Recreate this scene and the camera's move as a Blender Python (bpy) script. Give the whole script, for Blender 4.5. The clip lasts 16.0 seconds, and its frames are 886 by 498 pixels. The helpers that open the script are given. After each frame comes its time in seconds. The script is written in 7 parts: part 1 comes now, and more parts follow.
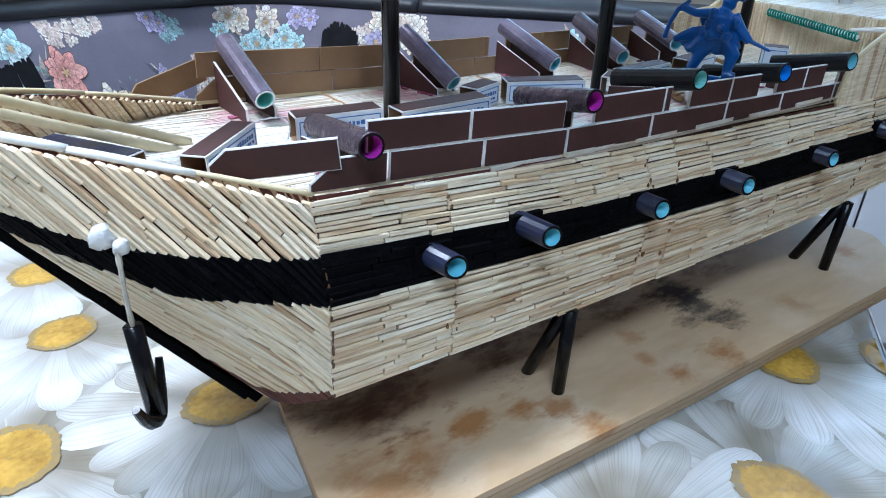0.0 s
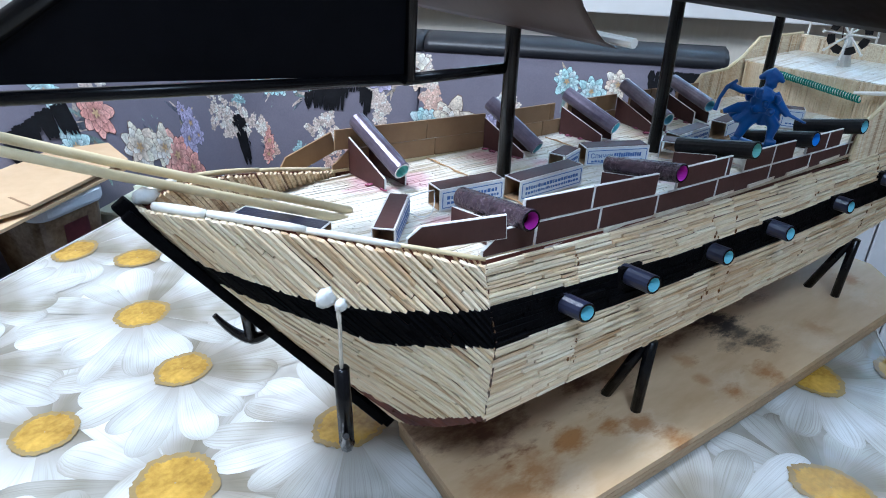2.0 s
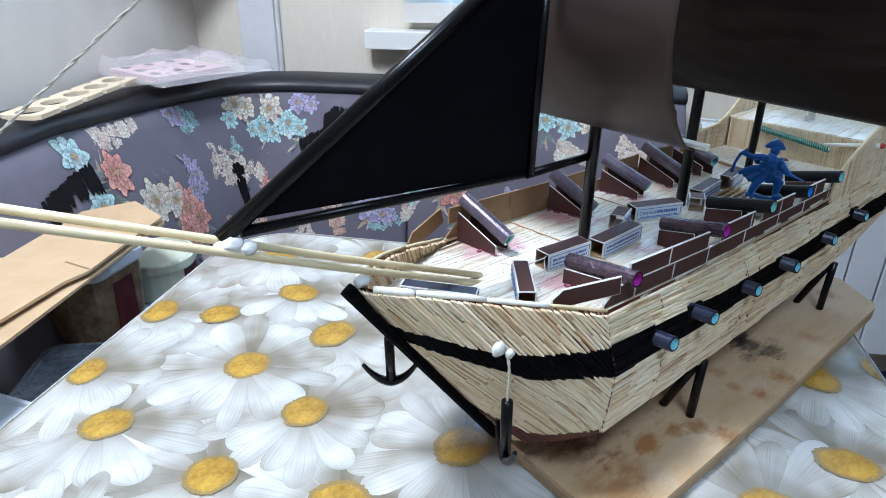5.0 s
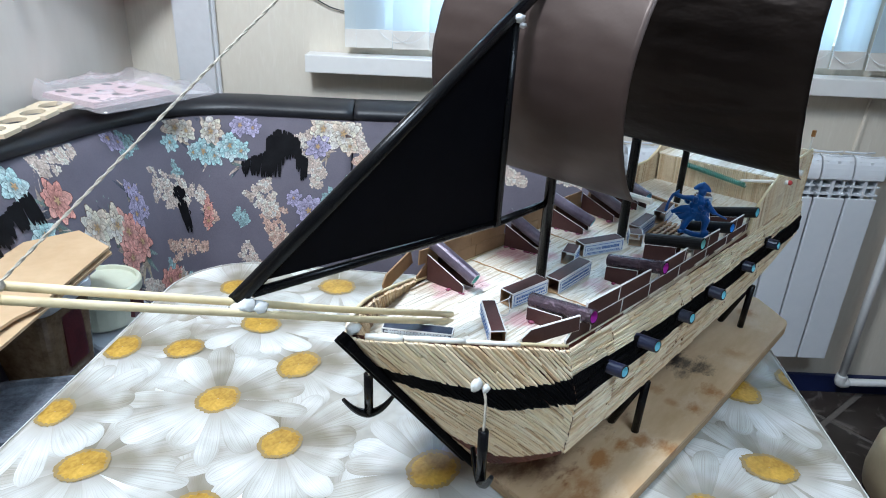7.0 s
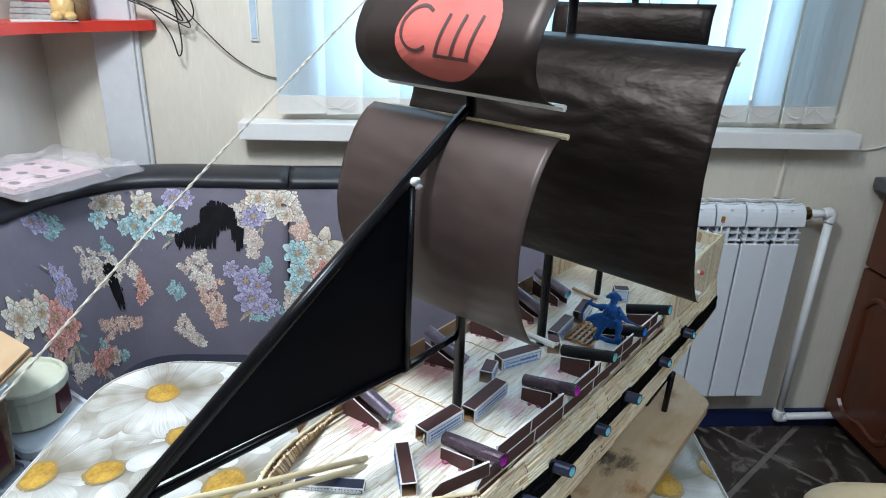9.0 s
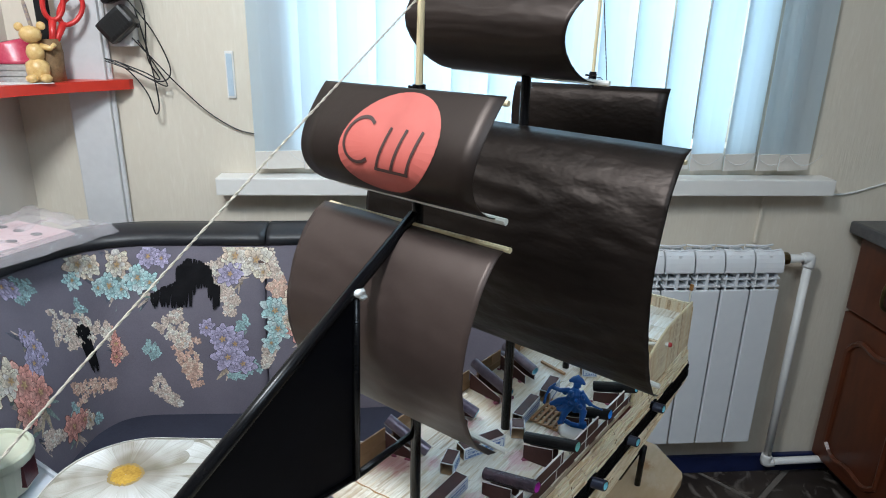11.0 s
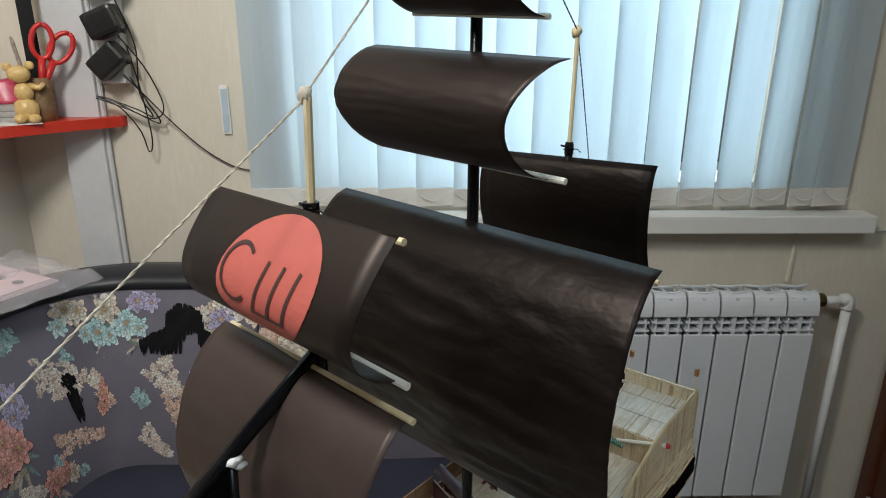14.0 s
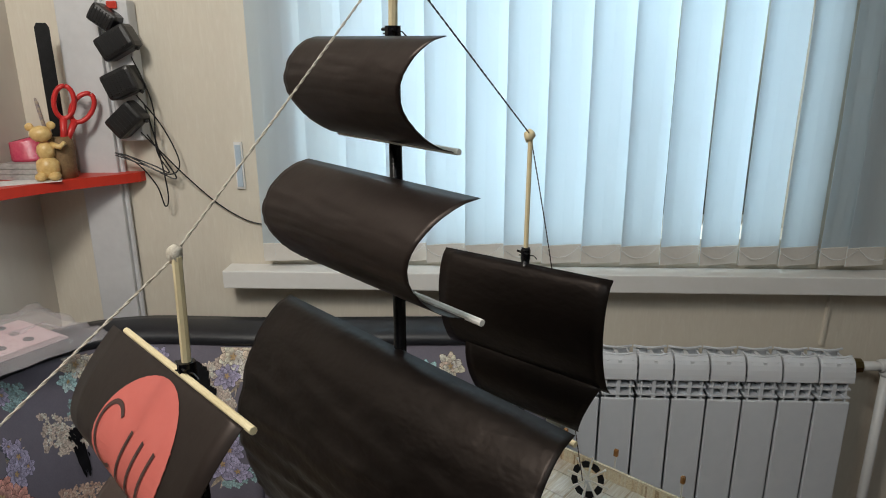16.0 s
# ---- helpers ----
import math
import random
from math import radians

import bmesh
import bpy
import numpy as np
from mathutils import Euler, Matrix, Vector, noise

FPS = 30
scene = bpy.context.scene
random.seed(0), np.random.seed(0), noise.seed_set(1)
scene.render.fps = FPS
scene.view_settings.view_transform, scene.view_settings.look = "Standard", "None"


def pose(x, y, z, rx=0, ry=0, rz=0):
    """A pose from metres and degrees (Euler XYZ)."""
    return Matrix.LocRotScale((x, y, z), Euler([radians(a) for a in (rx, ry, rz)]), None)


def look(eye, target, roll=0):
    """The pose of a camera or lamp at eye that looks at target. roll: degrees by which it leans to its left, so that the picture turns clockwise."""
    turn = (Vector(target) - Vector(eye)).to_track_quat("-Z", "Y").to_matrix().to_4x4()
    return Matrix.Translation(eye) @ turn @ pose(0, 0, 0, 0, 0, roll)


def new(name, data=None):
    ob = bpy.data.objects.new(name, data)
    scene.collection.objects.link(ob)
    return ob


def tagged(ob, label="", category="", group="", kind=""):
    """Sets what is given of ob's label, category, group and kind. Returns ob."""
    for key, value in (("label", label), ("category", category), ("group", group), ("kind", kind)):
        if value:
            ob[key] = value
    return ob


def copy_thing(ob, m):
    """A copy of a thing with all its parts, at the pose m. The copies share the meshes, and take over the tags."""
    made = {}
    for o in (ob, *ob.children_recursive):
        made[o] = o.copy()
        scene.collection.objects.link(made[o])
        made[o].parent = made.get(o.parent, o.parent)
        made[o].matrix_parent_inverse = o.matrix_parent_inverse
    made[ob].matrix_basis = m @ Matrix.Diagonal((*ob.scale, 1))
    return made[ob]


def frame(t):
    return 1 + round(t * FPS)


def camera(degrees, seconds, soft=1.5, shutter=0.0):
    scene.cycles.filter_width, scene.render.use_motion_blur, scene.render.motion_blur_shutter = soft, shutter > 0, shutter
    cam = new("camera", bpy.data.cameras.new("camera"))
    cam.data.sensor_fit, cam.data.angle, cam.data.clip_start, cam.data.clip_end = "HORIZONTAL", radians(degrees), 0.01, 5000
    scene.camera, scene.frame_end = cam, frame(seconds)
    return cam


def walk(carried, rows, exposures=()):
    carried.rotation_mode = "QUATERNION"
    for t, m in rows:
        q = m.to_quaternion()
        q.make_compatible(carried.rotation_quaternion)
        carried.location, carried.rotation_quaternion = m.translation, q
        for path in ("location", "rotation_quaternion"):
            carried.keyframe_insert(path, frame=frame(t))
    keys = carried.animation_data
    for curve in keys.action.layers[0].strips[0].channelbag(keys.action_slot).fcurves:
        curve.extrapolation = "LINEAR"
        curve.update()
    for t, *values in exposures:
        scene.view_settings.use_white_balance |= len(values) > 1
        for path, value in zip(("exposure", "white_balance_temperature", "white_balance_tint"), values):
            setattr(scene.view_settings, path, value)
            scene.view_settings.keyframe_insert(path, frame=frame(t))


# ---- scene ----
cam = camera(68.0, 16.0, soft=1.0)
ROWS = [
    (0.0, -0.0002, 0.00274, 1.00784, 15.859, -28.267, -1.149),
    (0.5, -0.00804, -0.01294, 1.01793, 14.305, -27.943, -2.048),
    (1.0, -0.02832, -0.0327, 1.02975, 14.048, -27.388, -1.966),
    (1.5, -0.05023, -0.04838, 1.03853, 13.46, -26.812, -1.586),
    (2.0, -0.06825, -0.06348, 1.04982, 12.854, -26.654, -1.605),
    (2.5, -0.08408, -0.07664, 1.05976, 12.628, -26.58, -1.822),
    (3.0, -0.09785, -0.08973, 1.06484, 12.42, -25.729, -1.476),
    (3.5, -0.10318, -0.10023, 1.0736, 11.077, -25.55, -2.041),
    (4.0, -0.12217, -0.11765, 1.09079, 9.628, -25.007, -1.606),
    (6.5, -0.19672, -0.18748, 1.13757, 2.791, -25.044, -1.72),
    (7.0, -0.1958, -0.18696, 1.15368, 1.005, -24.046, -2.416),
    (7.5, -0.19265, -0.17892, 1.17744, -1.07, -23.22, -2.474),
    (8.0, -0.1869, -0.16817, 1.1944, -2.109, -22.765, -2.843),
    (8.5, -0.17393, -0.15997, 1.2177, -2.971, -22.202, -2.293),
    (9.0, -0.1633, -0.15831, 1.23931, -3.496, -21.767, -1.806),
    (9.5, -0.15578, -0.15262, 1.25272, -3.897, -21.561, -1.997),
    (10.0, -0.14855, -0.14552, 1.26492, -4.189, -20.498, -1.668),
    (12.5, -0.09441, -0.09946, 1.31452, -4.245, -18.688, -0.725),
    (13.0, -0.07773, -0.07185, 1.32134, -3.3, -18.609, -0.825),
    (13.5, -0.06432, -0.05092, 1.33016, -2.519, -18.495, -0.251),
    (14.0, -0.05064, -0.03318, 1.33663, -1.424, -18.514, -0.335),
    (14.5, -0.01499, -9e-05, 1.3455, -0.415, -18.01, -0.679),
    (15.0, 0.00792, 0.0285, 1.35624, 1.862, -17.364, -1.099),
    (15.5, 0.02235, 0.027, 1.38026, 2.646, -17.051, -0.112),
    (16.0, 0.03175, 0.01413, 1.39485, 2.672, -16.235, 0.241),
]
walk(cam, [(t, pose(x, y, z, 90 + pitch, roll, yaw)) for t, x, y, z, yaw, pitch, roll in ROWS], [(0.0, 0.14, 4850, 8), (4.0, -0.1, 4990, 8), (7.0, -0.11, 5200, 6), (10.0, -0.21, 5380, 5), (13.0, -0.71, 5900, 5), (16.0, -1.12, 6320, 8)])

# ---- light ----
world = bpy.data.worlds.new("world")
scene.world = world
world.use_nodes = True
wn = world.node_tree
sky = wn.nodes.new("ShaderNodeTexSky")
sky.sky_type, sky.sun_disc = "NISHITA", False
sky.sun_elevation, sky.sun_rotation = radians(30), radians(160)
wn.links.new(sky.outputs[0], wn.nodes["Background"].inputs[0])
wn.nodes["Background"].inputs[1].default_value = 0.12


def area_lamp(name, m, power, size, size_y, colour, shape="RECTANGLE"):
    data = bpy.data.lights.new(name, "AREA")
    data.energy, data.size, data.shape, data.color = power, size, shape, colour
    if shape == "RECTANGLE":
        data.size_y = size_y
    ob = new(name, data)
    ob.matrix_world = m
    return ob


# daylight in the window's opening, behind the blinds, and the two ceiling lamps of the kitchen
area_lamp("window_daylight", look((0.21, 1.59, 1.55), (0.21, 0.0, 1.45)), 22, 1.02, 1.1, (0.83, 0.94, 1.0))
area_lamp("ceiling_bulb", look((0.2, -0.60, 2.42), (0.1, 0.0, 0)), 21.5, 0.7, 0.7, (0.92, 0.98, 1.0), "DISK")
area_lamp("wall_side_bulb", look((-0.62, 0.02, 2.26), (-0.75, 0.9, 0.9)), 38, 0.36, 0.36, (1.0, 0.925, 0.84), "DISK")

# ---- materials ----


def material(name, colour, rough=0.5, metal=0.0, spec=0.5):
    m = bpy.data.materials.new(name)
    m.use_nodes = True
    b = m.node_tree.nodes["Principled BSDF"]
    b.inputs["Base Color"].default_value = (*colour, 1)
    b.inputs["Roughness"].default_value = rough
    b.inputs["Metallic"].default_value = metal
    b.inputs["Specular IOR Level"].default_value = spec
    return m


def node(m, kind, **sets):
    n = m.node_tree.nodes.new("ShaderNode" + kind)
    for key, value in sets.items():
        n.inputs[key.replace("_", " ")].default_value = value
    return n


def wire(m, a, b):
    m.node_tree.links.new(a, b)


def main(m):
    return m.node_tree.nodes["Principled BSDF"]


def coords(m, scale=(1, 1, 1), kind="Object"):
    tc, mp = node(m, "TexCoord"), node(m, "Mapping")
    mp.inputs["Scale"].default_value = scale
    wire(m, tc.outputs[kind], mp.inputs["Vector"])
    return mp.outputs["Vector"]


def ramp(m, value, stops):
    r = node(m, "ValToRGB")
    while len(r.color_ramp.elements) < len(stops):
        r.color_ramp.elements.new(0.5)
    for e, (at, colour) in zip(r.color_ramp.elements, stops):
        e.position, e.color = at, (*colour, 1)
    wire(m, value, r.inputs["Fac"])
    return r.outputs["Color"]


def noisy(m, scale, stretch=(1, 1, 1), detail=4, rough=0.6, kind="Object"):
    n = node(m, "TexNoise", Scale=scale, Detail=detail, Roughness=rough)
    wire(m, coords(m, stretch, kind), n.inputs["Vector"])
    return n.outputs["Fac"]


def mixed(m, fac, a, b, blend="MIX"):
    x = m.node_tree.nodes.new("ShaderNodeMix")
    x.data_type, x.blend_type = "RGBA", blend
    for value, socket in ((fac, x.inputs[0]), (a, x.inputs[6]), (b, x.inputs[7])):
        if isinstance(value, (int, float)):
            socket.default_value = value
        elif isinstance(value, tuple):
            socket.default_value = (*value, 1)
        else:
            wire(m, value, socket)
    return x.outputs[2]


def colour_of(m, socket):
    wire(m, socket, main(m).inputs["Base Color"])


def bumpy(m, height, strength=0.3, distance=0.001):
    b = node(m, "Bump", Strength=strength, Distance=distance)
    wire(m, height, b.inputs["Height"])
    wire(m, b.outputs["Normal"], main(m).inputs["Normal"])


def mottled(name, dark, light, scale=20, stretch=(1, 1, 1), rough=0.5, bump=0.2, depth=0.001, fine=6.0, metal=0.0, spec=0.5):
    """A surface whose colour wanders at two scales between two tones, with a fine relief."""
    m = material(name, light, rough, metal, spec)
    big, small = noisy(m, scale, stretch), noisy(m, scale * fine, stretch, 3)
    c = ramp(m, big, [(0.3, dark), (0.7, light)])
    c = mixed(m, 0.35, c, ramp(m, small, [(0.3, dark), (0.7, light)]))
    colour_of(m, c)
    if bump:
        bumpy(m, small, bump, depth)
    return m


def match_wood(name, tones, stain, rough=0.55, island=False, amount=0.5):
    """Split matchwood: each stick its own tone, long grain, glue stains."""
    m = material(name, tones[1], rough)
    if island:
        pick = node(m, "NewGeometry").outputs["Random Per Island"]
        grain = noisy(m, 60, (1, 14, 14), 4)
        blot = noisy(m, 28, (1, 1, 1), 5, 0.65)
    else:
        pick = node(m, "ObjectInfo").outputs["Random"]
        own = node(m, "Math")
        own.operation = "MULTIPLY"
        own.inputs[1].default_value = 80.0
        wire(m, pick, own.inputs[0])
        fields = []
        for scale, stretch in ((3.0, (0.8, 1.6, 1.6)), (1.3, (1, 0.5, 0.5))):
            n = node(m, "TexNoise", Scale=scale, Detail=5, Roughness=0.65)
            n.noise_dimensions = "4D"
            wire(m, coords(m, stretch), n.inputs["Vector"])
            wire(m, own.outputs[0], n.inputs["W"])
            fields.append(n.outputs["Fac"])
        grain, blot = fields
    c = ramp(m, pick, [(0.0, tones[0]), (0.04, tones[0]), (0.13, tones[1]), (0.62, tones[2]), (0.86, tones[1]), (1.0, tones[3])])
    c = mixed(m, 0.4, c, ramp(m, grain, [(0.35, tones[0]), (0.62, tones[2])]))
    if island:
        wash = noisy(m, 10, (1, 1, 0.45), 4, 0.6)
        c = mixed(m, ramp(m, wash, [(0.50, (0, 0, 0)), (0.68, (amount,) * 3)]), c, tuple(0.75 * a + 0.25 * b for a, b in zip(tones[3], stain)))
    else:
        where = node(m, "TexNoise", Scale=9.0, Detail=3, Roughness=0.6)
        wire(m, node(m, "ObjectInfo").outputs["Location"], where.inputs["Vector"])
        c = mixed(m, ramp(m, where.outputs["Fac"], [(0.47, (0, 0, 0)), (0.66, (0.62 * amount,) * 3)]), c, tones[3])
    c = mixed(m, ramp(m, blot, [(0.56, (0, 0, 0)), (0.72, (amount,) * 3)]), c, stain)
    colour_of(m, c)
    bumpy(m, grain, 0.35, 0.0006)
    return m


CREAM = ((0.40, 0.23, 0.09), (0.90, 0.75, 0.49), (0.97, 0.90, 0.72), (0.74, 0.52, 0.27))
mat_match = match_wood("match_wood", CREAM, (0.30, 0.13, 0.04), amount=0.6)
mat_match_joined = match_wood("match_wood_joined", CREAM, (0.30, 0.13, 0.045), island=True, amount=0.34)
mat_deck = match_wood("deck_wood", ((0.46, 0.36, 0.22), (0.80, 0.76, 0.66), (0.90, 0.88, 0.81), (0.66, 0.56, 0.38)), (0.40, 0.25, 0.12), rough=0.32, island=True, amount=0.5)
mat_belt = mottled("black_painted_wood", (0.001, 0.001, 0.0015), (0.004, 0.004, 0.005), 90, rough=0.7, bump=0.6, depth=0.0012, spec=0.05)
mat_red_hull = mottled("red_stained_hull", (0.05, 0.012, 0.008), (0.17, 0.045, 0.025), 40, rough=0.6)
mat_black = mottled("black_plastic_tube", (0.002, 0.002, 0.003), (0.007, 0.007, 0.008), 70, rough=0.25, bump=0.05, spec=0.22)
mat_black_matt = mottled("black_lacquered_wood", (0.003, 0.003, 0.004), (0.012, 0.012, 0.013), 60, rough=0.4, bump=0.3, spec=0.25)
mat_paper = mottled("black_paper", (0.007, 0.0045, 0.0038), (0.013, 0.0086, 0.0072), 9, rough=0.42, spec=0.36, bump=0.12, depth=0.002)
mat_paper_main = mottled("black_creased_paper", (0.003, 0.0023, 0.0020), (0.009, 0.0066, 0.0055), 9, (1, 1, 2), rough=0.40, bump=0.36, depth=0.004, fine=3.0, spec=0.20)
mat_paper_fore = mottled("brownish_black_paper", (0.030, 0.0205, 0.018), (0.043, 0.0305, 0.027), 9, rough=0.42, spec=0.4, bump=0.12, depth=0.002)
for m in (mat_paper, mat_paper_main, mat_paper_fore):
    main(m).inputs["Specular Tint"].default_value = (1.0, 0.84, 0.76, 1)
mat_jib = mottled("black_satin_paper", (0.002, 0.002, 0.003), (0.005, 0.005, 0.007), 14, rough=0.42, bump=0.1, spec=0.07)
mat_red_paper = mottled("red_paper", (0.42, 0.085, 0.068), (0.49, 0.115, 0.092), 12, rough=0.5, bump=0.05)
mat_ink = mottled("dark_ink", (0.035, 0.015, 0.013), (0.060, 0.026, 0.022), 60, rough=0.5, bump=0)
mat_strip = mottled("dark_brown_striking_strip", (0.045, 0.014, 0.012), (0.070, 0.024, 0.020), 50, rough=0.62, bump=0.2)
mat_card_white = mottled("white_card_edge", (0.62, 0.61, 0.60), (0.80, 0.79, 0.77), 60, rough=0.6, bump=0.1)
mat_card_blue = mottled("pale_printed_card", (0.60, 0.66, 0.74), (0.74, 0.78, 0.83), 50, rough=0.5, bump=0.05)
mat_print_blue = material("blue_print", (0.05, 0.13, 0.38), 0.5)
mat_kraft = mottled("brown_card", (0.23, 0.135, 0.065), (0.33, 0.21, 0.11), 18, rough=0.65, bump=0.15)
mat_carton = mottled("corrugated_carton", (0.50, 0.34, 0.19), (0.62, 0.45, 0.27), 8, rough=0.7, bump=0.15)
mat_foil = mottled("dark_tinted_tube", (0.02, 0.014, 0.022), (0.14, 0.10, 0.13), 45, (1, 1, 1), rough=0.18, bump=0.9, depth=0.002, metal=0.6)
mat_tube_light = mottled("greyish_violet_tube", (0.07, 0.055, 0.085), (0.19, 0.16, 0.21), 40, rough=0.3, bump=0.4, metal=0.25)
mat_pipe_blue = mottled("navy_tube", (0.006, 0.008, 0.025), (0.018, 0.022, 0.055), 60, rough=0.35, bump=0.25)
mat_cyan = material("cyan_paper_lining", (0.22, 0.58, 0.70), 0.5)
mat_teal = material("teal_paper_lining", (0.28, 0.62, 0.58), 0.5)
mat_blue_ring = material("blue_paper_lining", (0.05, 0.26, 0.80), 0.5)
mat_magenta = material("magenta_paper_lining", (0.50, 0.03, 0.42), 0.5)
mat_pink_glue = mottled("pink_stained_glue", (0.40, 0.07, 0.17), (0.62, 0.24, 0.33), 120, rough=0.2, bump=0.4)
main(mat_pink_glue).inputs["Transmission Weight"].default_value = 0.45
mat_clear_glue = mottled("clear_hot_glue", (0.90, 0.92, 0.92), (0.98, 0.98, 0.97), 120, rough=0.15, bump=0.6)
main(mat_clear_glue).inputs["Transmission Weight"].default_value = 0.2
mat_twine = mottled("jute_twine", (0.42, 0.37, 0.29), (0.68, 0.63, 0.54), 300, rough=0.8, bump=0.6)
mat_stick = mottled("pale_skewer_wood", (0.60, 0.49, 0.27), (0.76, 0.66, 0.43), 30, (1, 1, 1), rough=0.5, bump=0.2)
mat_white_stick = mottled("white_stick", (0.78, 0.76, 0.69), (0.90, 0.88, 0.83), 40, rough=0.5, bump=0.1)
mat_blue_toy = mottled("blue_toy_plastic", (0.006, 0.06, 0.26), (0.012, 0.11, 0.42), 60, rough=0.3, bump=0.1)
mat_green_thread = mottled("green_thread", (0.0, 0.14, 0.10), (0.01, 0.26, 0.18), 200, rough=0.7, bump=0.4)
mat_head = mottled("brown_match_head", (0.28, 0.12, 0.03), (0.48, 0.24, 0.07), 200, rough=0.6, bump=0.4)
mat_red_head = material("red_match_head", (0.45, 0.04, 0.04), 0.6)

# ---- building helpers ----


def part(name, bm, mat, parent=None, label="", smooth=False, category="", kind="", group=""):
    """Links a bmesh as one mesh object, under a thing or a part."""
    bmesh.ops.recalc_face_normals(bm, faces=bm.faces)
    me = bpy.data.meshes.new(name)
    bm.to_mesh(me)
    bm.free()
    for m in mat if isinstance(mat, (list, tuple)) else (mat,):
        me.materials.append(m)
    if smooth:
        me.polygons.foreach_set("use_smooth", [True] * len(me.polygons))
    ob = new(name, me)
    ob.parent = parent
    return tagged(ob, label, category, group, kind)


def thing(name, at, label, category, group="", turn=0.0, kind=""):
    ob = new(name)
    ob.empty_display_size = 0.02
    ob.matrix_world = pose(*at, 0, 0, turn)
    return tagged(ob, label, category, group, kind)


def add_box(bm, m, size, bevel=0.0, index=0):
    r = bmesh.ops.create_cube(bm, size=1, matrix=m @ Matrix.Diagonal((*size, 1)))
    faces = {f for v in r["verts"] for f in v.link_faces}
    for f in faces:
        f.material_index = index
    if bevel:
        edges = {e for v in r["verts"] for e in v.link_edges}
        out = bmesh.ops.bevel(bm, geom=list(edges), offset=bevel, segments=2, affect="EDGES", profile=0.6)
        for f in out["faces"]:
            f.material_index = index


def block(bm, x0, x1, y0, y1, z0, z1, bevel=0.0, index=0):
    add_box(bm, pose((x0 + x1) / 2, (y0 + y1) / 2, (z0 + z1) / 2), (abs(x1 - x0), abs(y1 - y0), abs(z1 - z0)), bevel, index)


def along(p, q, up=(0, 0, 1)):
    """A frame at the middle of p and q, x from p to q and z near up."""
    p, q, up = Vector(p), Vector(q), Vector(up)
    x = (q - p).normalized()
    y = up.cross(x).normalized()
    z = x.cross(y)
    m = Matrix((x, y, z)).transposed().to_4x4()
    m.translation = (p + q) / 2
    return m


def beam(bm, p, q, wide, high, up=(0, 0, 1), bevel=0.0, index=0):
    add_box(bm, along(p, q, up), ((Vector(q) - Vector(p)).length, wide, high), bevel, index)


def tube(bm, points, radius, sides=10, caps=True, index=0, wobble=0.0):
    """A pipe along points; radius is a number or one for each point."""
    pts = [Vector(p) for p in points]
    radii = radius if isinstance(radius, (list, tuple)) else [radius] * len(pts)
    rings, ref = [], None
    for i, p in enumerate(pts):
        d = (pts[min(i + 1, len(pts) - 1)] - pts[max(i - 1, 0)]).normalized()
        if ref is None:
            ref = d.cross(Vector((0.31, 0.17, 0.93)))
            if ref.length < 0.1:
                ref = d.cross(Vector((1, 0, 0)))
        a = (ref - d * ref.dot(d)).normalized()
        b = d.cross(a)
        ref = a
        r = radii[i] * (1 + random.uniform(-wobble, wobble))
        rings.append([bm.verts.new(p + r * (math.cos(2 * math.pi * k / sides) * a + math.sin(2 * math.pi * k / sides) * b)) for k in range(sides)])
    for s, t in zip(rings, rings[1:]):
        for k in range(sides):
            bm.faces.new((s[k], s[(k + 1) % sides], t[(k + 1) % sides], t[k])).material_index = index
    if caps:
        bm.faces.new(rings[0]).material_index = index
        bm.faces.new(rings[-1][::-1]).material_index = index
    return rings


def grid(bm, rows, index=0, closed=False):
    """Faces between rows of points; gives the rows of vertices."""
    vs = [[bm.verts.new(p) for p in row] for row in rows]
    for a, b in zip(vs, vs[1:]):
        n = len(a)
        for k in range(n if closed else n - 1):
            bm.faces.new((a[k], a[(k + 1) % n], b[(k + 1) % n], b[k])).material_index = index
    return vs


def sheet(bm, rows, thick, index=0):
    """A grid of points with a thickness behind it."""
    rows = [[Vector(p) for p in row] for row in rows]
    n, m = len(rows), len(rows[0])
    back = []
    for i in range(n):
        line = []
        for j in range(m):
            du = rows[min(i + 1, n - 1)][j] - rows[max(i - 1, 0)][j]
            dv = rows[i][min(j + 1, m - 1)] - rows[i][max(j - 1, 0)]
            nn = du.cross(dv)
            line.append(rows[i][j] + (nn.normalized() if nn.length > 1e-12 else Vector((0, 0, 1))) * thick)
        back.append(line)
    a, b = grid(bm, rows, index), grid(bm, back, index)
    for k in range(n - 1):
        bm.faces.new((a[k][0], a[k + 1][0], b[k + 1][0], b[k][0])).material_index = index
        bm.faces.new((a[k][-1], a[k + 1][-1], b[k + 1][-1], b[k][-1])).material_index = index
    for k in range(m - 1):
        bm.faces.new((a[0][k], a[0][k + 1], b[0][k + 1], b[0][k])).material_index = index
        bm.faces.new((a[-1][k], a[-1][k + 1], b[-1][k + 1], b[-1][k])).material_index = index


def prism(bm, outline, z0, z1, index=0, m=None):
    """A flat outline raised from z0 to z1."""
    m = m or Matrix()
    low = [bm.verts.new(m @ Vector((x, y, z0))) for x, y in outline]
    top = [bm.verts.new(m @ Vector((x, y, z1))) for x, y in outline]
    bm.faces.new(low[::-1]).material_index = index
    bm.faces.new(top).material_index = index
    n = len(outline)
    for k in range(n):
        bm.faces.new((low[k], low[(k + 1) % n], top[(k + 1) % n], top[k])).material_index = index


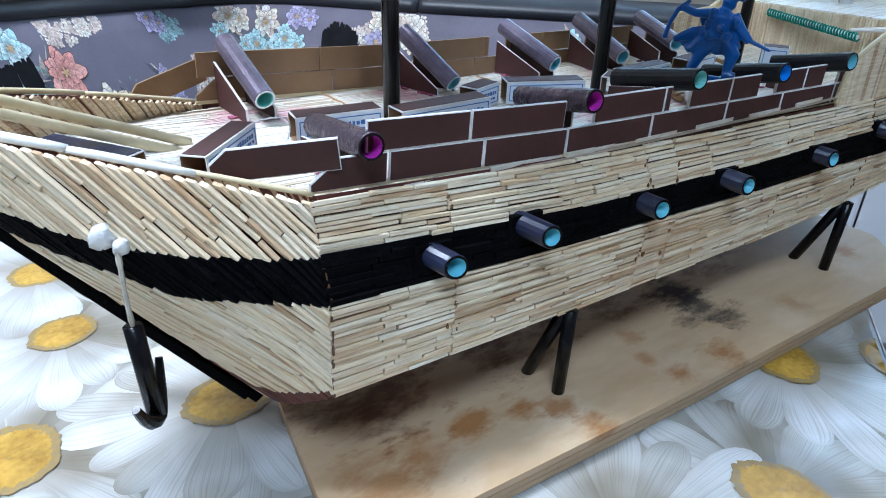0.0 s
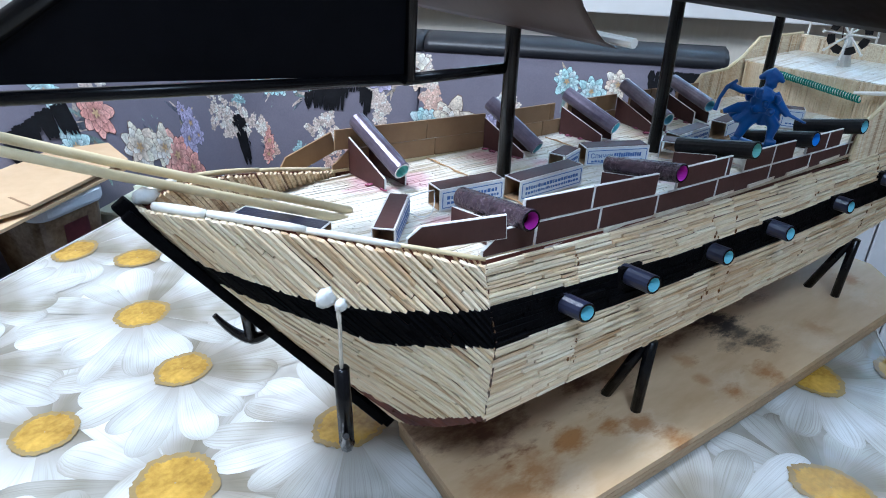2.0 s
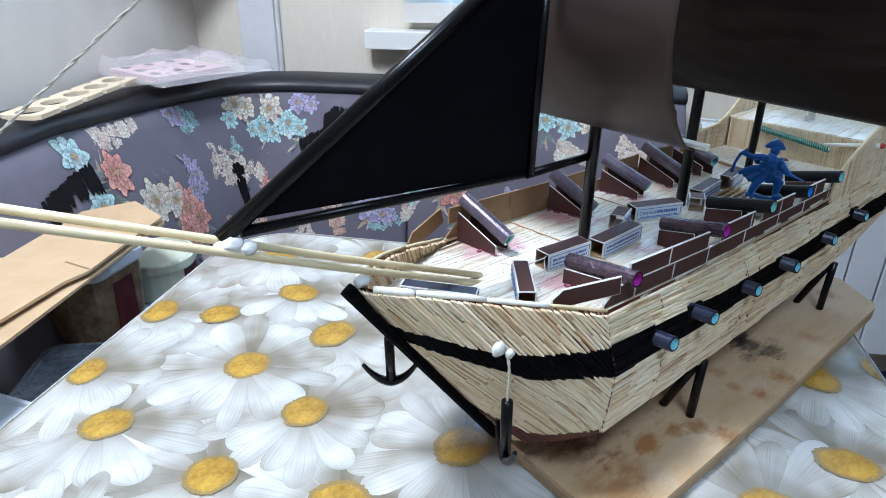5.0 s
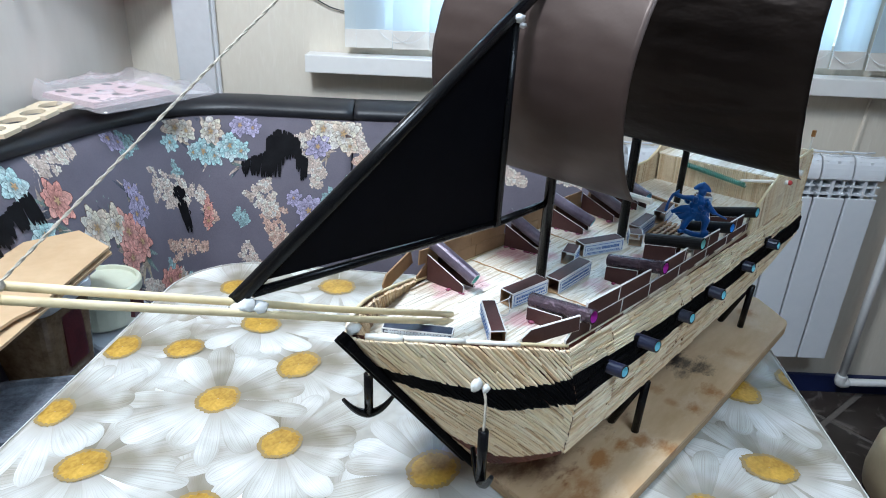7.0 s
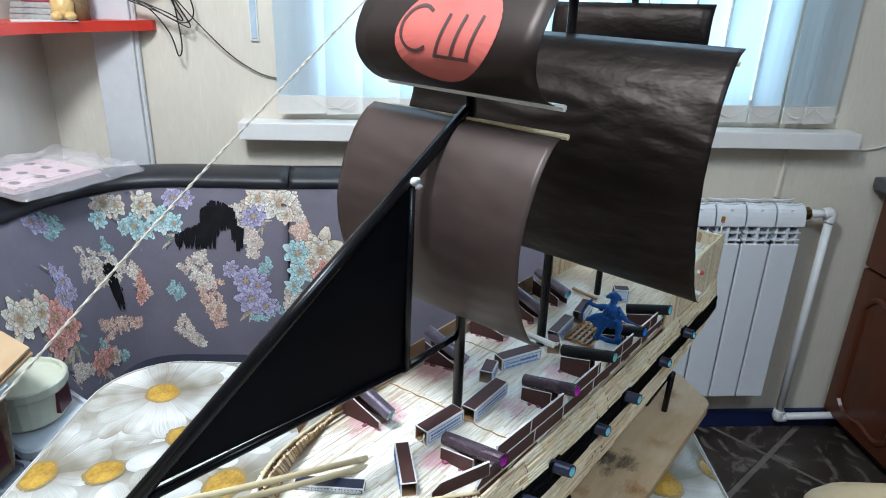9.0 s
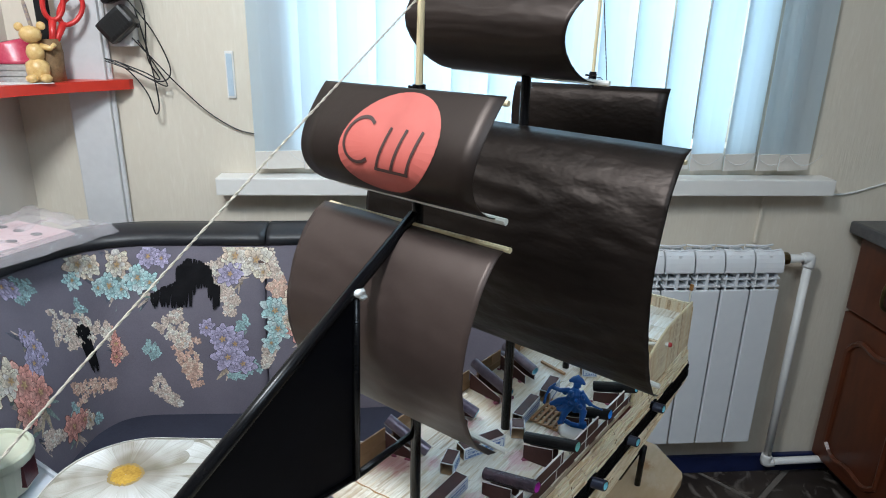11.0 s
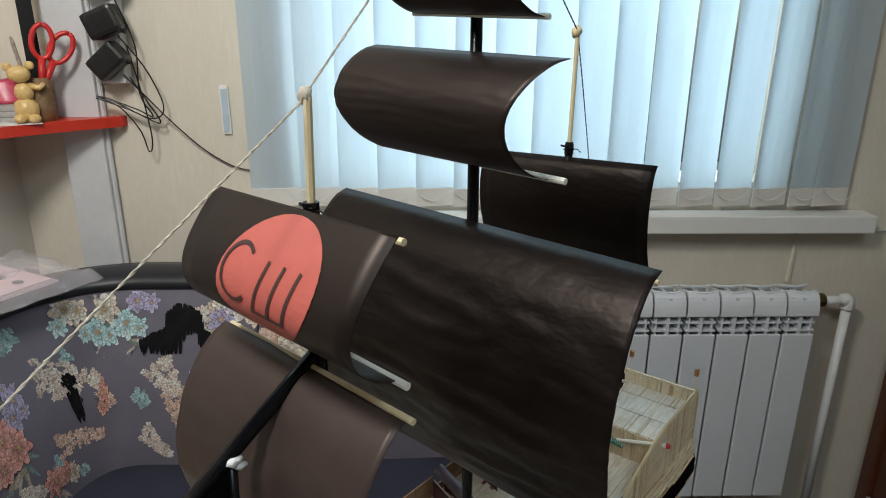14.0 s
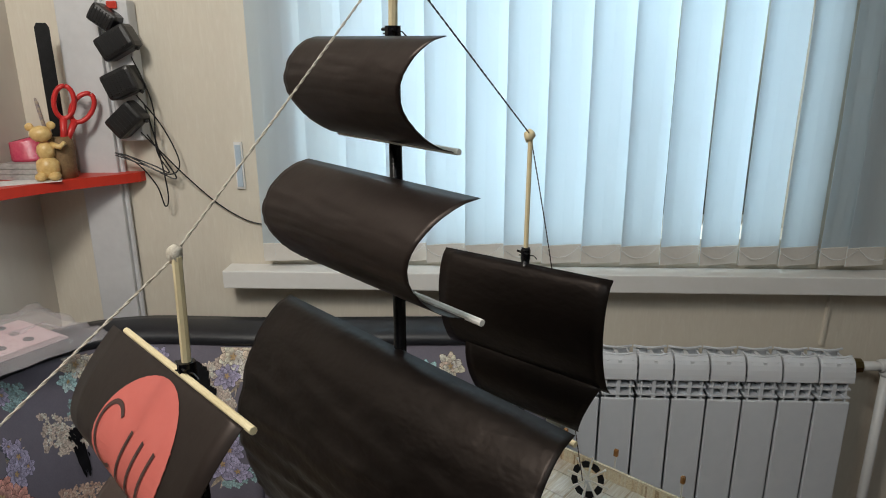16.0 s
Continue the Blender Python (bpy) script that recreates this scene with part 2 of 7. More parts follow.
def rounded(x0, x1, y0, y1, r, n=6):
    out = []
    for cx, cy, a0 in ((x1 - r, y1 - r, 0), (x0 + r, y1 - r, 90), (x0 + r, y0 + r, 180), (x1 - r, y0 + r, 270)):
        out += [(cx + r * math.cos(radians(a0 + 90 * k / n)), cy + r * math.sin(radians(a0 + 90 * k / n))) for k in range(n + 1)]
    return out


def blob(bm, at, radius, squash=(1, 1, 1), index=0, detail=2, rough=0.0):
    r = bmesh.ops.create_icosphere(bm, subdivisions=detail, radius=radius)
    for v in r["verts"]:
        k = 1 + rough * noise.noise(v.co * (2.2 / radius) + Vector(at) * 50)
        v.co = Vector((v.co.x * squash[0], v.co.y * squash[1], v.co.z * squash[2])) * k + Vector(at)
        for f in v.link_faces:
            f.material_index = index


def interp(table, x):
    """Straight-line look-up in rows of x, value, value..."""
    if x <= table[0][0]:
        return table[0][1:]
    for a, b in zip(table, table[1:]):
        if x <= b[0]:
            t = (x - a[0]) / (b[0] - a[0])
            return tuple(p + (q - p) * t for p, q in zip(a[1:], b[1:]))
    return table[-1][1:]


def smooth_line(points, n):
    """Points on a smooth curve through the given ones."""
    pts = [Vector(p) for p in points]
    out = []
    for i in range(len(pts) - 1):
        p0, p1, p2, p3 = pts[max(i - 1, 0)], pts[i], pts[i + 1], pts[min(i + 2, len(pts) - 1)]
        for k in range(n):
            t = k / n
            out.append(0.5 * (2 * p1 + (p2 - p0) * t + (2 * p0 - 5 * p1 + 4 * p2 - p3) * t * t + (3 * p1 - p0 - 3 * p2 + p3) * t**3))
    return out + [pts[-1]]


# ---- the room: x along the window wall, y towards it, floor at z = 0 ----
mat_wall = mottled("cream_wallpaper", (0.64, 0.58, 0.48), (0.71, 0.66, 0.56), 5, (1, 1, 0.3), rough=0.6, bump=0, fine=22)
drops = noisy(mat_wall, 150, (1, 1, 0.13), 2, 0.5)
colour_of(mat_wall, mixed(mat_wall, ramp(mat_wall, drops, [(0.58, (0, 0, 0)), (0.68, (0.18,) * 3)]), main(mat_wall).inputs["Base Color"].links[0].from_socket, (0.80, 0.76, 0.68)))
bumpy(mat_wall, drops, 0.3, 0.002)
mat_wall_side = mottled("cream_wall_panel", (0.60, 0.55, 0.49), (0.68, 0.64, 0.58), 4, (1, 1, 0.3), rough=0.5, bump=0.1)
mat_ceiling = mottled("white_ceiling", (0.74, 0.73, 0.70), (0.80, 0.79, 0.77), 4, rough=0.8)
mat_floor = material("dark_brown_marbled_tile", (0.06, 0.05, 0.045), 0.28)
veins = node(mat_floor, "TexNoise", Scale=9.0, Detail=5.0, Roughness=0.55, Distortion=2.2)
wire(mat_floor, coords(mat_floor, (1, 1, 1)), veins.inputs["Vector"])
clouds = noisy(mat_floor, 4)
colour_of(mat_floor, mixed(mat_floor, ramp(mat_floor, veins.outputs["Fac"], [(0.52, (0, 0, 0)), (0.64, (0.8,) * 3)]), ramp(mat_floor, clouds, [(0.35, (0.022, 0.017, 0.014)), (0.65, (0.060, 0.048, 0.042))]), (0.20, 0.175, 0.155)))
bumpy(mat_floor, veins.outputs["Fac"], 0.2, 0.002)
mat_grout = mottled("grey_grout", (0.13, 0.115, 0.10), (0.20, 0.18, 0.16), 30, rough=0.8)
mat_skirt = mottled("navy_plastic_skirting", (0.008, 0.014, 0.06), (0.014, 0.022, 0.09), 20, rough=0.4)
mat_sill = mottled("white_plastic_sill", (0.74, 0.73, 0.70), (0.80, 0.79, 0.77), 8, rough=0.35, bump=0.03)
mat_enamel = mottled("white_enamel", (0.66, 0.69, 0.73), (0.74, 0.76, 0.79), 6, rough=0.3, bump=0.03)
mat_pvc = mottled("white_pipe", (0.70, 0.70, 0.69), (0.79, 0.79, 0.78), 12, rough=0.4, bump=0.03)
mat_trunk = mottled("pale_grey_trunking", (0.56, 0.56, 0.57), (0.66, 0.66, 0.67), 8, rough=0.45, bump=0.05)

WX0, WX1, WY0, WY1, H = -0.99, 1.95, -1.9, 1.488, 2.45
bm = bmesh.new()
block(bm, -2.5, WX1 + 0.3, WY0 - 0.3, WY1 + 0.3, -0.1, -0.004)
floor_ob = part("floor", bm, mat_grout, None, "dark brown marbled floor tiles with grey joints", kind="structure", category="floor")
bm = bmesh.new()
block(bm, -2.4, WX1 + 0.2, WY0 - 0.2, WY1 + 0.3, H, H + 0.1)
part("ceiling", bm, mat_ceiling, None, "plain white ceiling", kind="structure", category="ceiling")
# window wall with its opening
OX0, OX1, OZ0, OZ1 = -0.36, 0.78, 0.995, 2.15
bm = bmesh.new()
block(bm, WX0 - 0.2, OX0, WY1, WY1 + 0.25, 0, H)
block(bm, OX1, WX1 + 0.2, WY1, WY1 + 0.25, 0, H)
block(bm, OX0, OX1, WY1, WY1 + 0.25, 0, OZ0)
block(bm, OX0, OX1, WY1, WY1 + 0.25, OZ1, H)
part("wall_north", bm, mat_wall, None, "cream textured wallpaper wall with a wide window", kind="structure", category="wall")
for name, b in (("wall_west", (WX0 - 0.2, WX0, 0.45, WY1, 0, H)), ("wall_far_west", (-2.4, -2.2, WY0, 0.65, 0, H)), ("wall_recess", (-2.2, WX0 - 0.2, 0.45, 0.65, 0, H)), ("wall_east", (WX1, WX1 + 0.2, WY0, WY1, 0, H)), ("wall_south", (-2.4, WX1 + 0.2, WY0 - 0.2, WY0, 0, H))):
    bm = bmesh.new()
    block(bm, *b)
    part(name, bm, mat_wall_side, None, "plain cream kitchen wall", kind="structure", category="wall")
# trunking in the corner and a panel joint
bm = bmesh.new()
block(bm, -0.865, -0.775, WY1 - 0.028, WY1 - 0.002, 0, H - 0.002, 0.004)
part("trim", bm, mat_trunk, None, "pale grey vertical trunking beside the room corner", kind="structure", category="trunking")
bm = bmesh.new()
tube(bm, [(-0.772, WY1 - 0.012, 0.02), (-0.772, WY1 - 0.012, H - 0.01)], 0.006, 8)
part("trim", bm, mat_trunk, None, "thin grey pipe along the trunking", kind="structure", category="pipe")
bm = bmesh.new()
block(bm, WX0 + 0.01, WX1, WY1 - 0.018, WY1 - 0.002, 0, 0.058, 0.004)
part("baseboard", bm, mat_skirt, None, "navy blue plastic skirting under the window", kind="structure", category="baseboard")
# sill
bm = bmesh.new()
block(bm, -0.545, 1.009, 1.424, WY1 - 0.002, 0.884, 0.926, 0.003)
part("window_sill", bm, mat_sill, None, "white plastic window sill with a thick front edge", kind="structure", category="sill")

# ---- the table ----
TURN_T = -4.5
TX0, TX1, TY0, TY1, TZ = -0.587, 0.155, -0.42, 0.606, 0.75
table = thing("dining_table", (0, 0, 0), "dining table with a glossy daisy-print top", "table", turn=TURN_T)
mat_daisy_ground = mottled("blurred_petal_print", (0.17, 0.155, 0.115), (0.52, 0.505, 0.46), 11, rough=0.2, bump=0.02, fine=3)
bm = bmesh.new()
prism(bm, rounded(TX0, TX1, TY0, TY1, 0.095, 10), TZ - 0.028, TZ - 0.001)
tabletop = part("tabletop", bm, mat_daisy_ground, table, "white daisy-print laminate top")
for x in (TX0 + 0.08, TX1 - 0.08):
    for y in (TY0 + 0.08, TY1 - 0.08):
        bm = bmesh.new()
        block(bm, x - 0.022, x + 0.022, y - 0.022, y + 0.022, 0, TZ - 0.028, 0.004)
        part("leg", bm, mat_black_matt, table, "dark square leg")
# pale band along the table's edge
bm = bmesh.new()
band = rounded(TX0, TX1, TY0, TY1, 0.095, 10)
wider = rounded(TX0 - 0.0012, TX1 + 0.0012, TY0 - 0.0012, TY1 + 0.0012, 0.096, 10)
grid(bm, [[(x, y, z) for x, y in line] for line, z in ((band, TZ - 0.0275), (wider, TZ - 0.0275), (wider, TZ - 0.0002), (band, TZ - 0.0002))], closed=True)
part("edge_band", bm, mottled("pale_edge_band", (0.60, 0.58, 0.54), (0.72, 0.70, 0.66), 20, rough=0.35), table, "pale plastic edge band")

# ---- the model ship ----
S = 0.8807
OCHRE, WORN, SCORCH, HULL_SHADE = (0.34, 0.14, 0.025), (0.80, 0.73, 0.60), (0.012, 0.009, 0.010), (0.10, 0.028, 0.015)
SPOTS = [(0.05, -0.110, 0.040, WORN, 0.25), (0.15, -0.120, 0.036, WORN, 0.2), (0.27, -0.125, 0.034, WORN, 0.2), (0.39, -0.12, 0.03, WORN, 0.2), (-0.03, -0.115, 0.03, WORN, 0.2)]
SPOTS += [(0.033, -0.094, 0.022, OCHRE, 0.9), (0.052, -0.104, 0.020, OCHRE, 0.8), (0.000, -0.088, 0.026, OCHRE, 0.85), (0.060, -0.131, 0.020, OCHRE, 0.8), (0.144, -0.128, 0.018, OCHRE, 0.85), (0.187, -0.130, 0.022, OCHRE, 0.8), (0.137, -0.104, 0.013, OCHRE, 0.6), (0.146, -0.077, 0.018, OCHRE, 0.5), (0.415, -0.098, 0.022, OCHRE, 0.7), (-0.04, -0.095, 0.030, OCHRE, 0.7), (-0.07, -0.10, 0.045, OCHRE, 0.6), (0.29, -0.12, 0.024, OCHRE, 0.45)]
# scorch mark, then four wide spots painting the hull's reddish shade on the board
SPOTS += [(0.222, -0.056, 0.036, SCORCH, 0.95), (0.226, -0.084, 0.036, SCORCH, 0.85), (0.232, -0.102, 0.024, SCORCH, 0.75), (0.200, -0.089, 0.022, SCORCH, 0.7), (0.06, -0.01, 0.085, HULL_SHADE, 0.8), (-0.04, -0.02, 0.075, HULL_SHADE, 0.8), (0.17, -0.005, 0.085, HULL_SHADE, 0.8), (0.29, -0.01, 0.075, HULL_SHADE, 0.7)]
mat_board = mottled("stained_plywood", (0.47, 0.31, 0.16), (0.66, 0.50, 0.31), 11, (0.5, 1.6, 1), rough=0.5, bump=0.1)


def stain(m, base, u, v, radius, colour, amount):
    """A ragged stain round one spot of the board; also draws the shade painted under the hull."""
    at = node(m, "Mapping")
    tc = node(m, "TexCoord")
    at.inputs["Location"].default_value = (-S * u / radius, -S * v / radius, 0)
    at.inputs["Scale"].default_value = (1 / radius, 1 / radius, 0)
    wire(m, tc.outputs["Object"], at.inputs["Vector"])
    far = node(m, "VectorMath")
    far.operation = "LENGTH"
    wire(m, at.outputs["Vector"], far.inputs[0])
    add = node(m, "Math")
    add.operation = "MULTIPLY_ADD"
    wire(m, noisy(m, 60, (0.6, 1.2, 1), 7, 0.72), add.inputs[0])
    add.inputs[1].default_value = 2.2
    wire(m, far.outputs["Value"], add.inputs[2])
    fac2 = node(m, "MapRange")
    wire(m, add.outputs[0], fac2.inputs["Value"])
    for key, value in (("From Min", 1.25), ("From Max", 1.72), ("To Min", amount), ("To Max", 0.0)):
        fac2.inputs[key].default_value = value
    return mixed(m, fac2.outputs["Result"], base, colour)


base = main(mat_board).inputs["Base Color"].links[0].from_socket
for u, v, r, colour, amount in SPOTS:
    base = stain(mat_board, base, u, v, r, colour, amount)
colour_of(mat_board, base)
ship = thing("model_ship", (-0.1113, 0.309, TZ), "handmade sailing ship model of matchsticks with black paper sails", "model ship", turn=50.5)


def L(u, v, w):
    """Ship's own place: u aft along the keel from the fore mast, v to starboard, w above the table."""
    return Vector((S * u, S * v, S * w))


UB = -0.0885
# port side by stations: u, then top v w, belt top v w, belt foot v w, chine v w, keel w
SIDE = [
    (UB, -0.082, 0.180, -0.088, 0.157, -0.095, 0.135, -0.090, 0.080, 0.030),
    (0.050, -0.088, 0.172, -0.097, 0.147, -0.100, 0.128, -0.095, 0.078, 0.032),
    (0.200, -0.094, 0.168, -0.103, 0.143, -0.105, 0.124, -0.099, 0.076, 0.036),
    (0.345, -0.100, 0.165, -0.108, 0.142, -0.109, 0.122, -0.102, 0.077, 0.042),
    (0.450, -0.104, 0.166, -0.111, 0.142, -0.112, 0.119, -0.104, 0.086, 0.055),
    (0.520, -0.106, 0.168, -0.112, 0.142, -0.113, 0.115, -0.106, 0.100, 0.080),
]


def port(u, q):
    """A place on the port side: q is 0 at the deck's edge, 1 and 2 at the belt's edges, 3 at the chine."""
    s = interp(SIDE, u)
    k = min(int(q), 2)
    t = q - k
    v, w = (s[2 * k + i] + (s[2 * k + 2 + i] - s[2 * k + i]) * t for i in (0, 1))
    return Vector((u, v, w))


# bow face: stem line and corner line, from the rail to the foot
STEM = [(-0.231, 0.013, 0.212), (-0.209, 0.0095, 0.181), (-0.196, 0.007, 0.163), (-0.097, -0.006, 0.030)]
SWELL = [(0, -0.004, -0.012, 0.006), (1, -0.004, -0.021, -0.003), (2, -0.004, -0.020, -0.003), (3, -0.002, -0.008, 0.0)]
CORNER = [(UB, -0.082, 0.180), (UB, -0.088, 0.157), (UB - 0.001, -0.095, 0.135), (UB, -0.090, 0.080)]


def bow(r, q, side=1):
    """A place on the bow: r runs from the stem (0) to the corner (1), q as on the side; bulges a little outwards."""
    k = min(int(q), 2)
    t = q - k
    a = Vector(STEM[k]).lerp(Vector(STEM[k + 1]), t)
    b = Vector(CORNER[k]).lerp(Vector(CORNER[k + 1]), t)
    b.y *= 1.0 if side == 1 else -1.06
    p = a.lerp(b, r)
    swell = Vector(interp(SWELL, q))
    swell.y *= side
    return p + swell * math.sin(math.pi * min(1.0, r) ** 0.62)


def lv(p):
    return L(*p)


# the hand-built hull draws in towards the stern on its starboard side
NARROW = [(-0.09, 1.06), (-0.02, 1.02), (0.05, 0.99), (0.2, 0.92), (0.3, 0.84), (0.42, 0.70), (0.52, 0.62)]


def across(u, side):
    """1 for the port side, and for the starboard side the share of the port width, mirrored."""
    return 1.0 if side == 1 else -interp(NARROW, u)[0]


def both(p):
    return Vector((p[0], p[1] * across(p[0], -1), p[2]))


# inner shell of the hull, a little inside the sticks
bm = bmesh.new()
us = [UB + (0.520 - UB) * k / 20 for k in range(21)]
for side in (1, -1):
    rows = []
    for q in (0, 0.5, 1, 1.5, 2, 2.5, 3):
        rows.append([lv(Vector((p.x, (p.y + 0.003) * across(p.x, side), p.z))) for p in (port(u, q) for u in us)])
    rows.append([lv((u, 0, interp(SIDE, u)[8])) for u in us])
    grid(bm, rows)
    rows = [[lv(bow(r, q, side) + Vector((0.003, 0.003 * side, 0))) for r in [k / 8 for k in range(9)]] for q in (0, 0.5, 1, 1.5, 2, 2.5, 3)]
    rows.append([lv(Vector((UB, 0, 0.03)).lerp(bow(r, 3, side), 0.02)) for r in [k / 8 for k in range(9)]])
    grid(bm, rows)
s = SIDE[-1]
tr = [(s[1], s[2]), (s[3], s[4]), (s[5], s[6]), (s[7], s[8]), (0, s[9]), (-0.62 * s[7], s[8]), (-0.62 * s[5], s[6]), (-0.62 * s[3], s[4]), (-0.62 * s[1], s[2])]
bm.faces.new([bm.verts.new(L(0.520, v, w)) for v, w in tr])
bmesh.ops.remove_doubles(bm, verts=bm.verts, dist=0.0004)
hull = part("hull", bm, mat_red_hull, ship, "hull skin of glued matchsticks with a red-stained bottom")

TRIM_DECK = mottled("brown_glue_seams", (0.26, 0.18, 0.11), (0.52, 0.42, 0.30), 60, rough=0.4, bump=0.2)
# deck of long joined sticks
bm = bmesh.new()


DECK = [(-0.24, 0.190), (-0.16, 0.1805), (-0.10, 0.1775), (-0.01, 0.1755), (0.10, 0.1728), (0.25, 0.1725), (0.42, 0.1745)]


def deck_w(u):
    return interp(DECK, u)[0]


def half_width(u, side=1):
    if u > UB:
        return -interp(SIDE, u)[0] * abs(across(u, side))
    return max(0.0, 0.082 * ((u + 0.232) / 0.1435) ** 0.7) if u > -0.232 else 0.0


RIM = {side: sorted((abs(p.y), p.x) for p in (bow(k / 40, 0.35, side) for k in range(3, 41))) for side in (1, -1)}
v = -0.104
while v < 0.104:
    side = 1 if v < 0 else -1
    wide = 0.0021
    u = interp(RIM[side], abs(v))[0] + 0.0075 + random.uniform(0, 0.002)
    while UB <= u < 0.42 and abs(v) > half_width(u, side) - 0.003:
        u += 0.004
    n = u + random.uniform(0.008, 0.046)
    while u < 0.413:
        n = min(n, 0.414)
        if n < UB + 0.004 or abs(v) < min(half_width(n, side), half_width(u, side)) - 0.001:
            lift = random.uniform(-0.0002, 0.0002)
            beam(bm, L(u, v, deck_w(u) - 0.001 + lift), L(n - 0.0005, v, deck_w(n) - 0.001 + lift), S * wide * random.uniform(0.84, 0.96), S * 0.0022 * random.uniform(0.8, 1.15))
        u, n = n, n + random.uniform(0.030, 0.046)
    v += wide
part("deck", bm, mat_deck, ship, "pale deck of matchsticks laid lengthwise", kind="stuff")
bm = bmesh.new()
stations = [-0.17 + 0.59 * k / 40 for k in range(41)]
grid(bm, [[L(u, -side * half_width(u, side) * 1.0, deck_w(u) - 0.0022) for u in stations] for side in (-1, 1)])
part("deck_base", bm, TRIM_DECK, ship)

# stem post and keel
for k, (p, q, wide, deep) in enumerate((((-0.239, 0.0135, 0.2165), (-0.1005, -0.0080, 0.0265), 0.0055, 0.008), ((-0.2375, 0.0085, 0.2115), (-0.1085, -0.0125, 0.0345), 0.005, 0.006), ((-0.2375, 0.0190, 0.2115), (-0.1085, -0.0025, 0.0345), 0.005, 0.006))):
    bm = bmesh.new()
    beam(bm, L(*p), L(*q), S * wide, S * deep, bevel=0.001)
    part("stem_rail" if k else "stem_post", bm, mat_belt, ship, "black painted stick of the stem post")

# ---- masts, yards, sails ----


def mast(u, v, w0, w1, r0, r1, label):
    b = bmesh.new()
    tube(b, [L(u, v, w0), L(u, v, (w0 + w1) / 2), L(u, v, w1)], [S * r0, S * (r0 + r1) / 2, S * r1], 14)
    return part("mast", b, mat_black, ship, label, smooth=True)


fore = mast(0.0, 0.0015, 0.172, 0.562, 0.0049, 0.0045, "black fore mast of glossy rolled tube")
mainm = mast(0.168, 0.0, 0.170, 0.752, 0.0052, 0.0046, "black main mast of glossy rolled tube")
mizzen = mast(0.338, 0.004, 0.170, 0.56, 0.0044, 0.004, "black mizzen mast of glossy rolled tube")


def sail(parent, top, foot, bulge, label, mat, n=18, lean=0.5, foot_cut=0.0, wave=0.0, cols=12, drift=0.0):
    """A sheet of paper between two edges (starboard to port ends), bent forward between them."""
    a0, a1, b0, b1 = (Vector(p) for p in (*top, *foot))
    rows = []
    for i in range(n + 1):
        t = i / n
        row = []
        for j in range(cols + 1):
            r = j / cols
            p = a0.lerp(a1, r).lerp(b0.lerp(b1, r), t)
            shape = math.sin(math.pi * t ** (1.0 if lean == 0.5 else math.log(0.5) / math.log(lean)))
            p.x -= bulge * max(0.0, shape) ** 0.62
            p.y += drift * max(0.0, shape) ** 0.62
            if wave:
                fold = 1.2 * abs(noise.noise(Vector((r * 2.6 + t, t * 11.0, 3.0)))) + 0.5 * abs(noise.noise(Vector((r * 7.0 - t * 5, t * 17.0 + r * 3, 8.0))))
                p.x += wave * fold * min(1.0, 6 * t, 4 * (1.02 - t))
            p.z += foot_cut * t * math.sin(math.pi * r)
            row.append(lv(p))
        rows.append(row)
    b = bmesh.new()
    sheet(b, rows, 0.0004)
    return part("sail", b, mat, parent, label, smooth=True)


def yard(parent, p, q, r=0.0022, mat=None, label="pale stick yard with a black wrap"):
    b = bmesh.new()
    tube(b, [L(*p), L(*q)], S * r, 8)
    return part("yard", b, mat or mat_stick, parent, label)


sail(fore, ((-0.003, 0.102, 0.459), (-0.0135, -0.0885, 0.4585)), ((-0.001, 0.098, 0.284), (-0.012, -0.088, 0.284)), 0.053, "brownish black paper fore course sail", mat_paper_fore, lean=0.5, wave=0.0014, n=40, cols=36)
yard(fore, (-0.0005, 0.098, 0.4575), (-0.0165, -0.0935, 0.4585))
yard(fore, (0.002, 0.096, 0.289), (-0.0105, -0.097, 0.2875), 0.0026, mat_white_stick)
EMBLEM = [Vector(p) for p in ((-0.002, 0.096, 0.5625), (-0.0155, -0.084, 0.5645), (0.0, 0.088, 0.480), (-0.0125, -0.080, 0.479))]
emblem_sail = sail(fore, EMBLEM[:2], EMBLEM[2:], 0.037, "black paper fore topsail with a red emblem", mat_paper, n=72, lean=0.62)
yard(fore, (0.0035, 0.092, 0.558), (-0.0095, -0.082, 0.5595))
yard(fore, (0.003, 0.090, 0.479), (-0.0150, -0.088, 0.4782), 0.0026, mat_white_stick)
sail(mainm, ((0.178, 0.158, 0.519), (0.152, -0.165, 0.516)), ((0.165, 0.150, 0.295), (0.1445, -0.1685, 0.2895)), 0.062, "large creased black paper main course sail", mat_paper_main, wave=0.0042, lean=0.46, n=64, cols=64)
yard(mainm, (0.184, 0.150, 0.507), (0.162, -0.160, 0.503))
yard(mainm, (0.173, 0.146, 0.301), (0.157, -0.166, 0.292), 0.0026, mat_white_stick)
sail(mainm, ((0.1695, 0.105, 0.653), (0.1593, -0.0848, 0.6475)), ((0.174, 0.092, 0.566), (0.160, -0.072, 0.563)), 0.042, "curled black paper main topsail", mat_paper, wave=0.0016, n=40, cols=36, drift=0.018)
yard(mainm, (0.177, 0.092, 0.567), (0.1625, -0.085, 0.5627), 0.0026, mat_white_stick)
sail(mainm, ((0.152, 0.064, 0.747), (0.140, -0.074, 0.744)), ((0.166, 0.057, 0.678), (0.1585, -0.063, 0.6748)), 0.027, "curled black paper main topgallant sail", mat_paper, wave=0.0014, n=36, cols=30, drift=0.016)
yard(mainm, (0.168, 0.062, 0.678), (0.1605, -0.066, 0.6747), 0.0022, mat_white_stick)
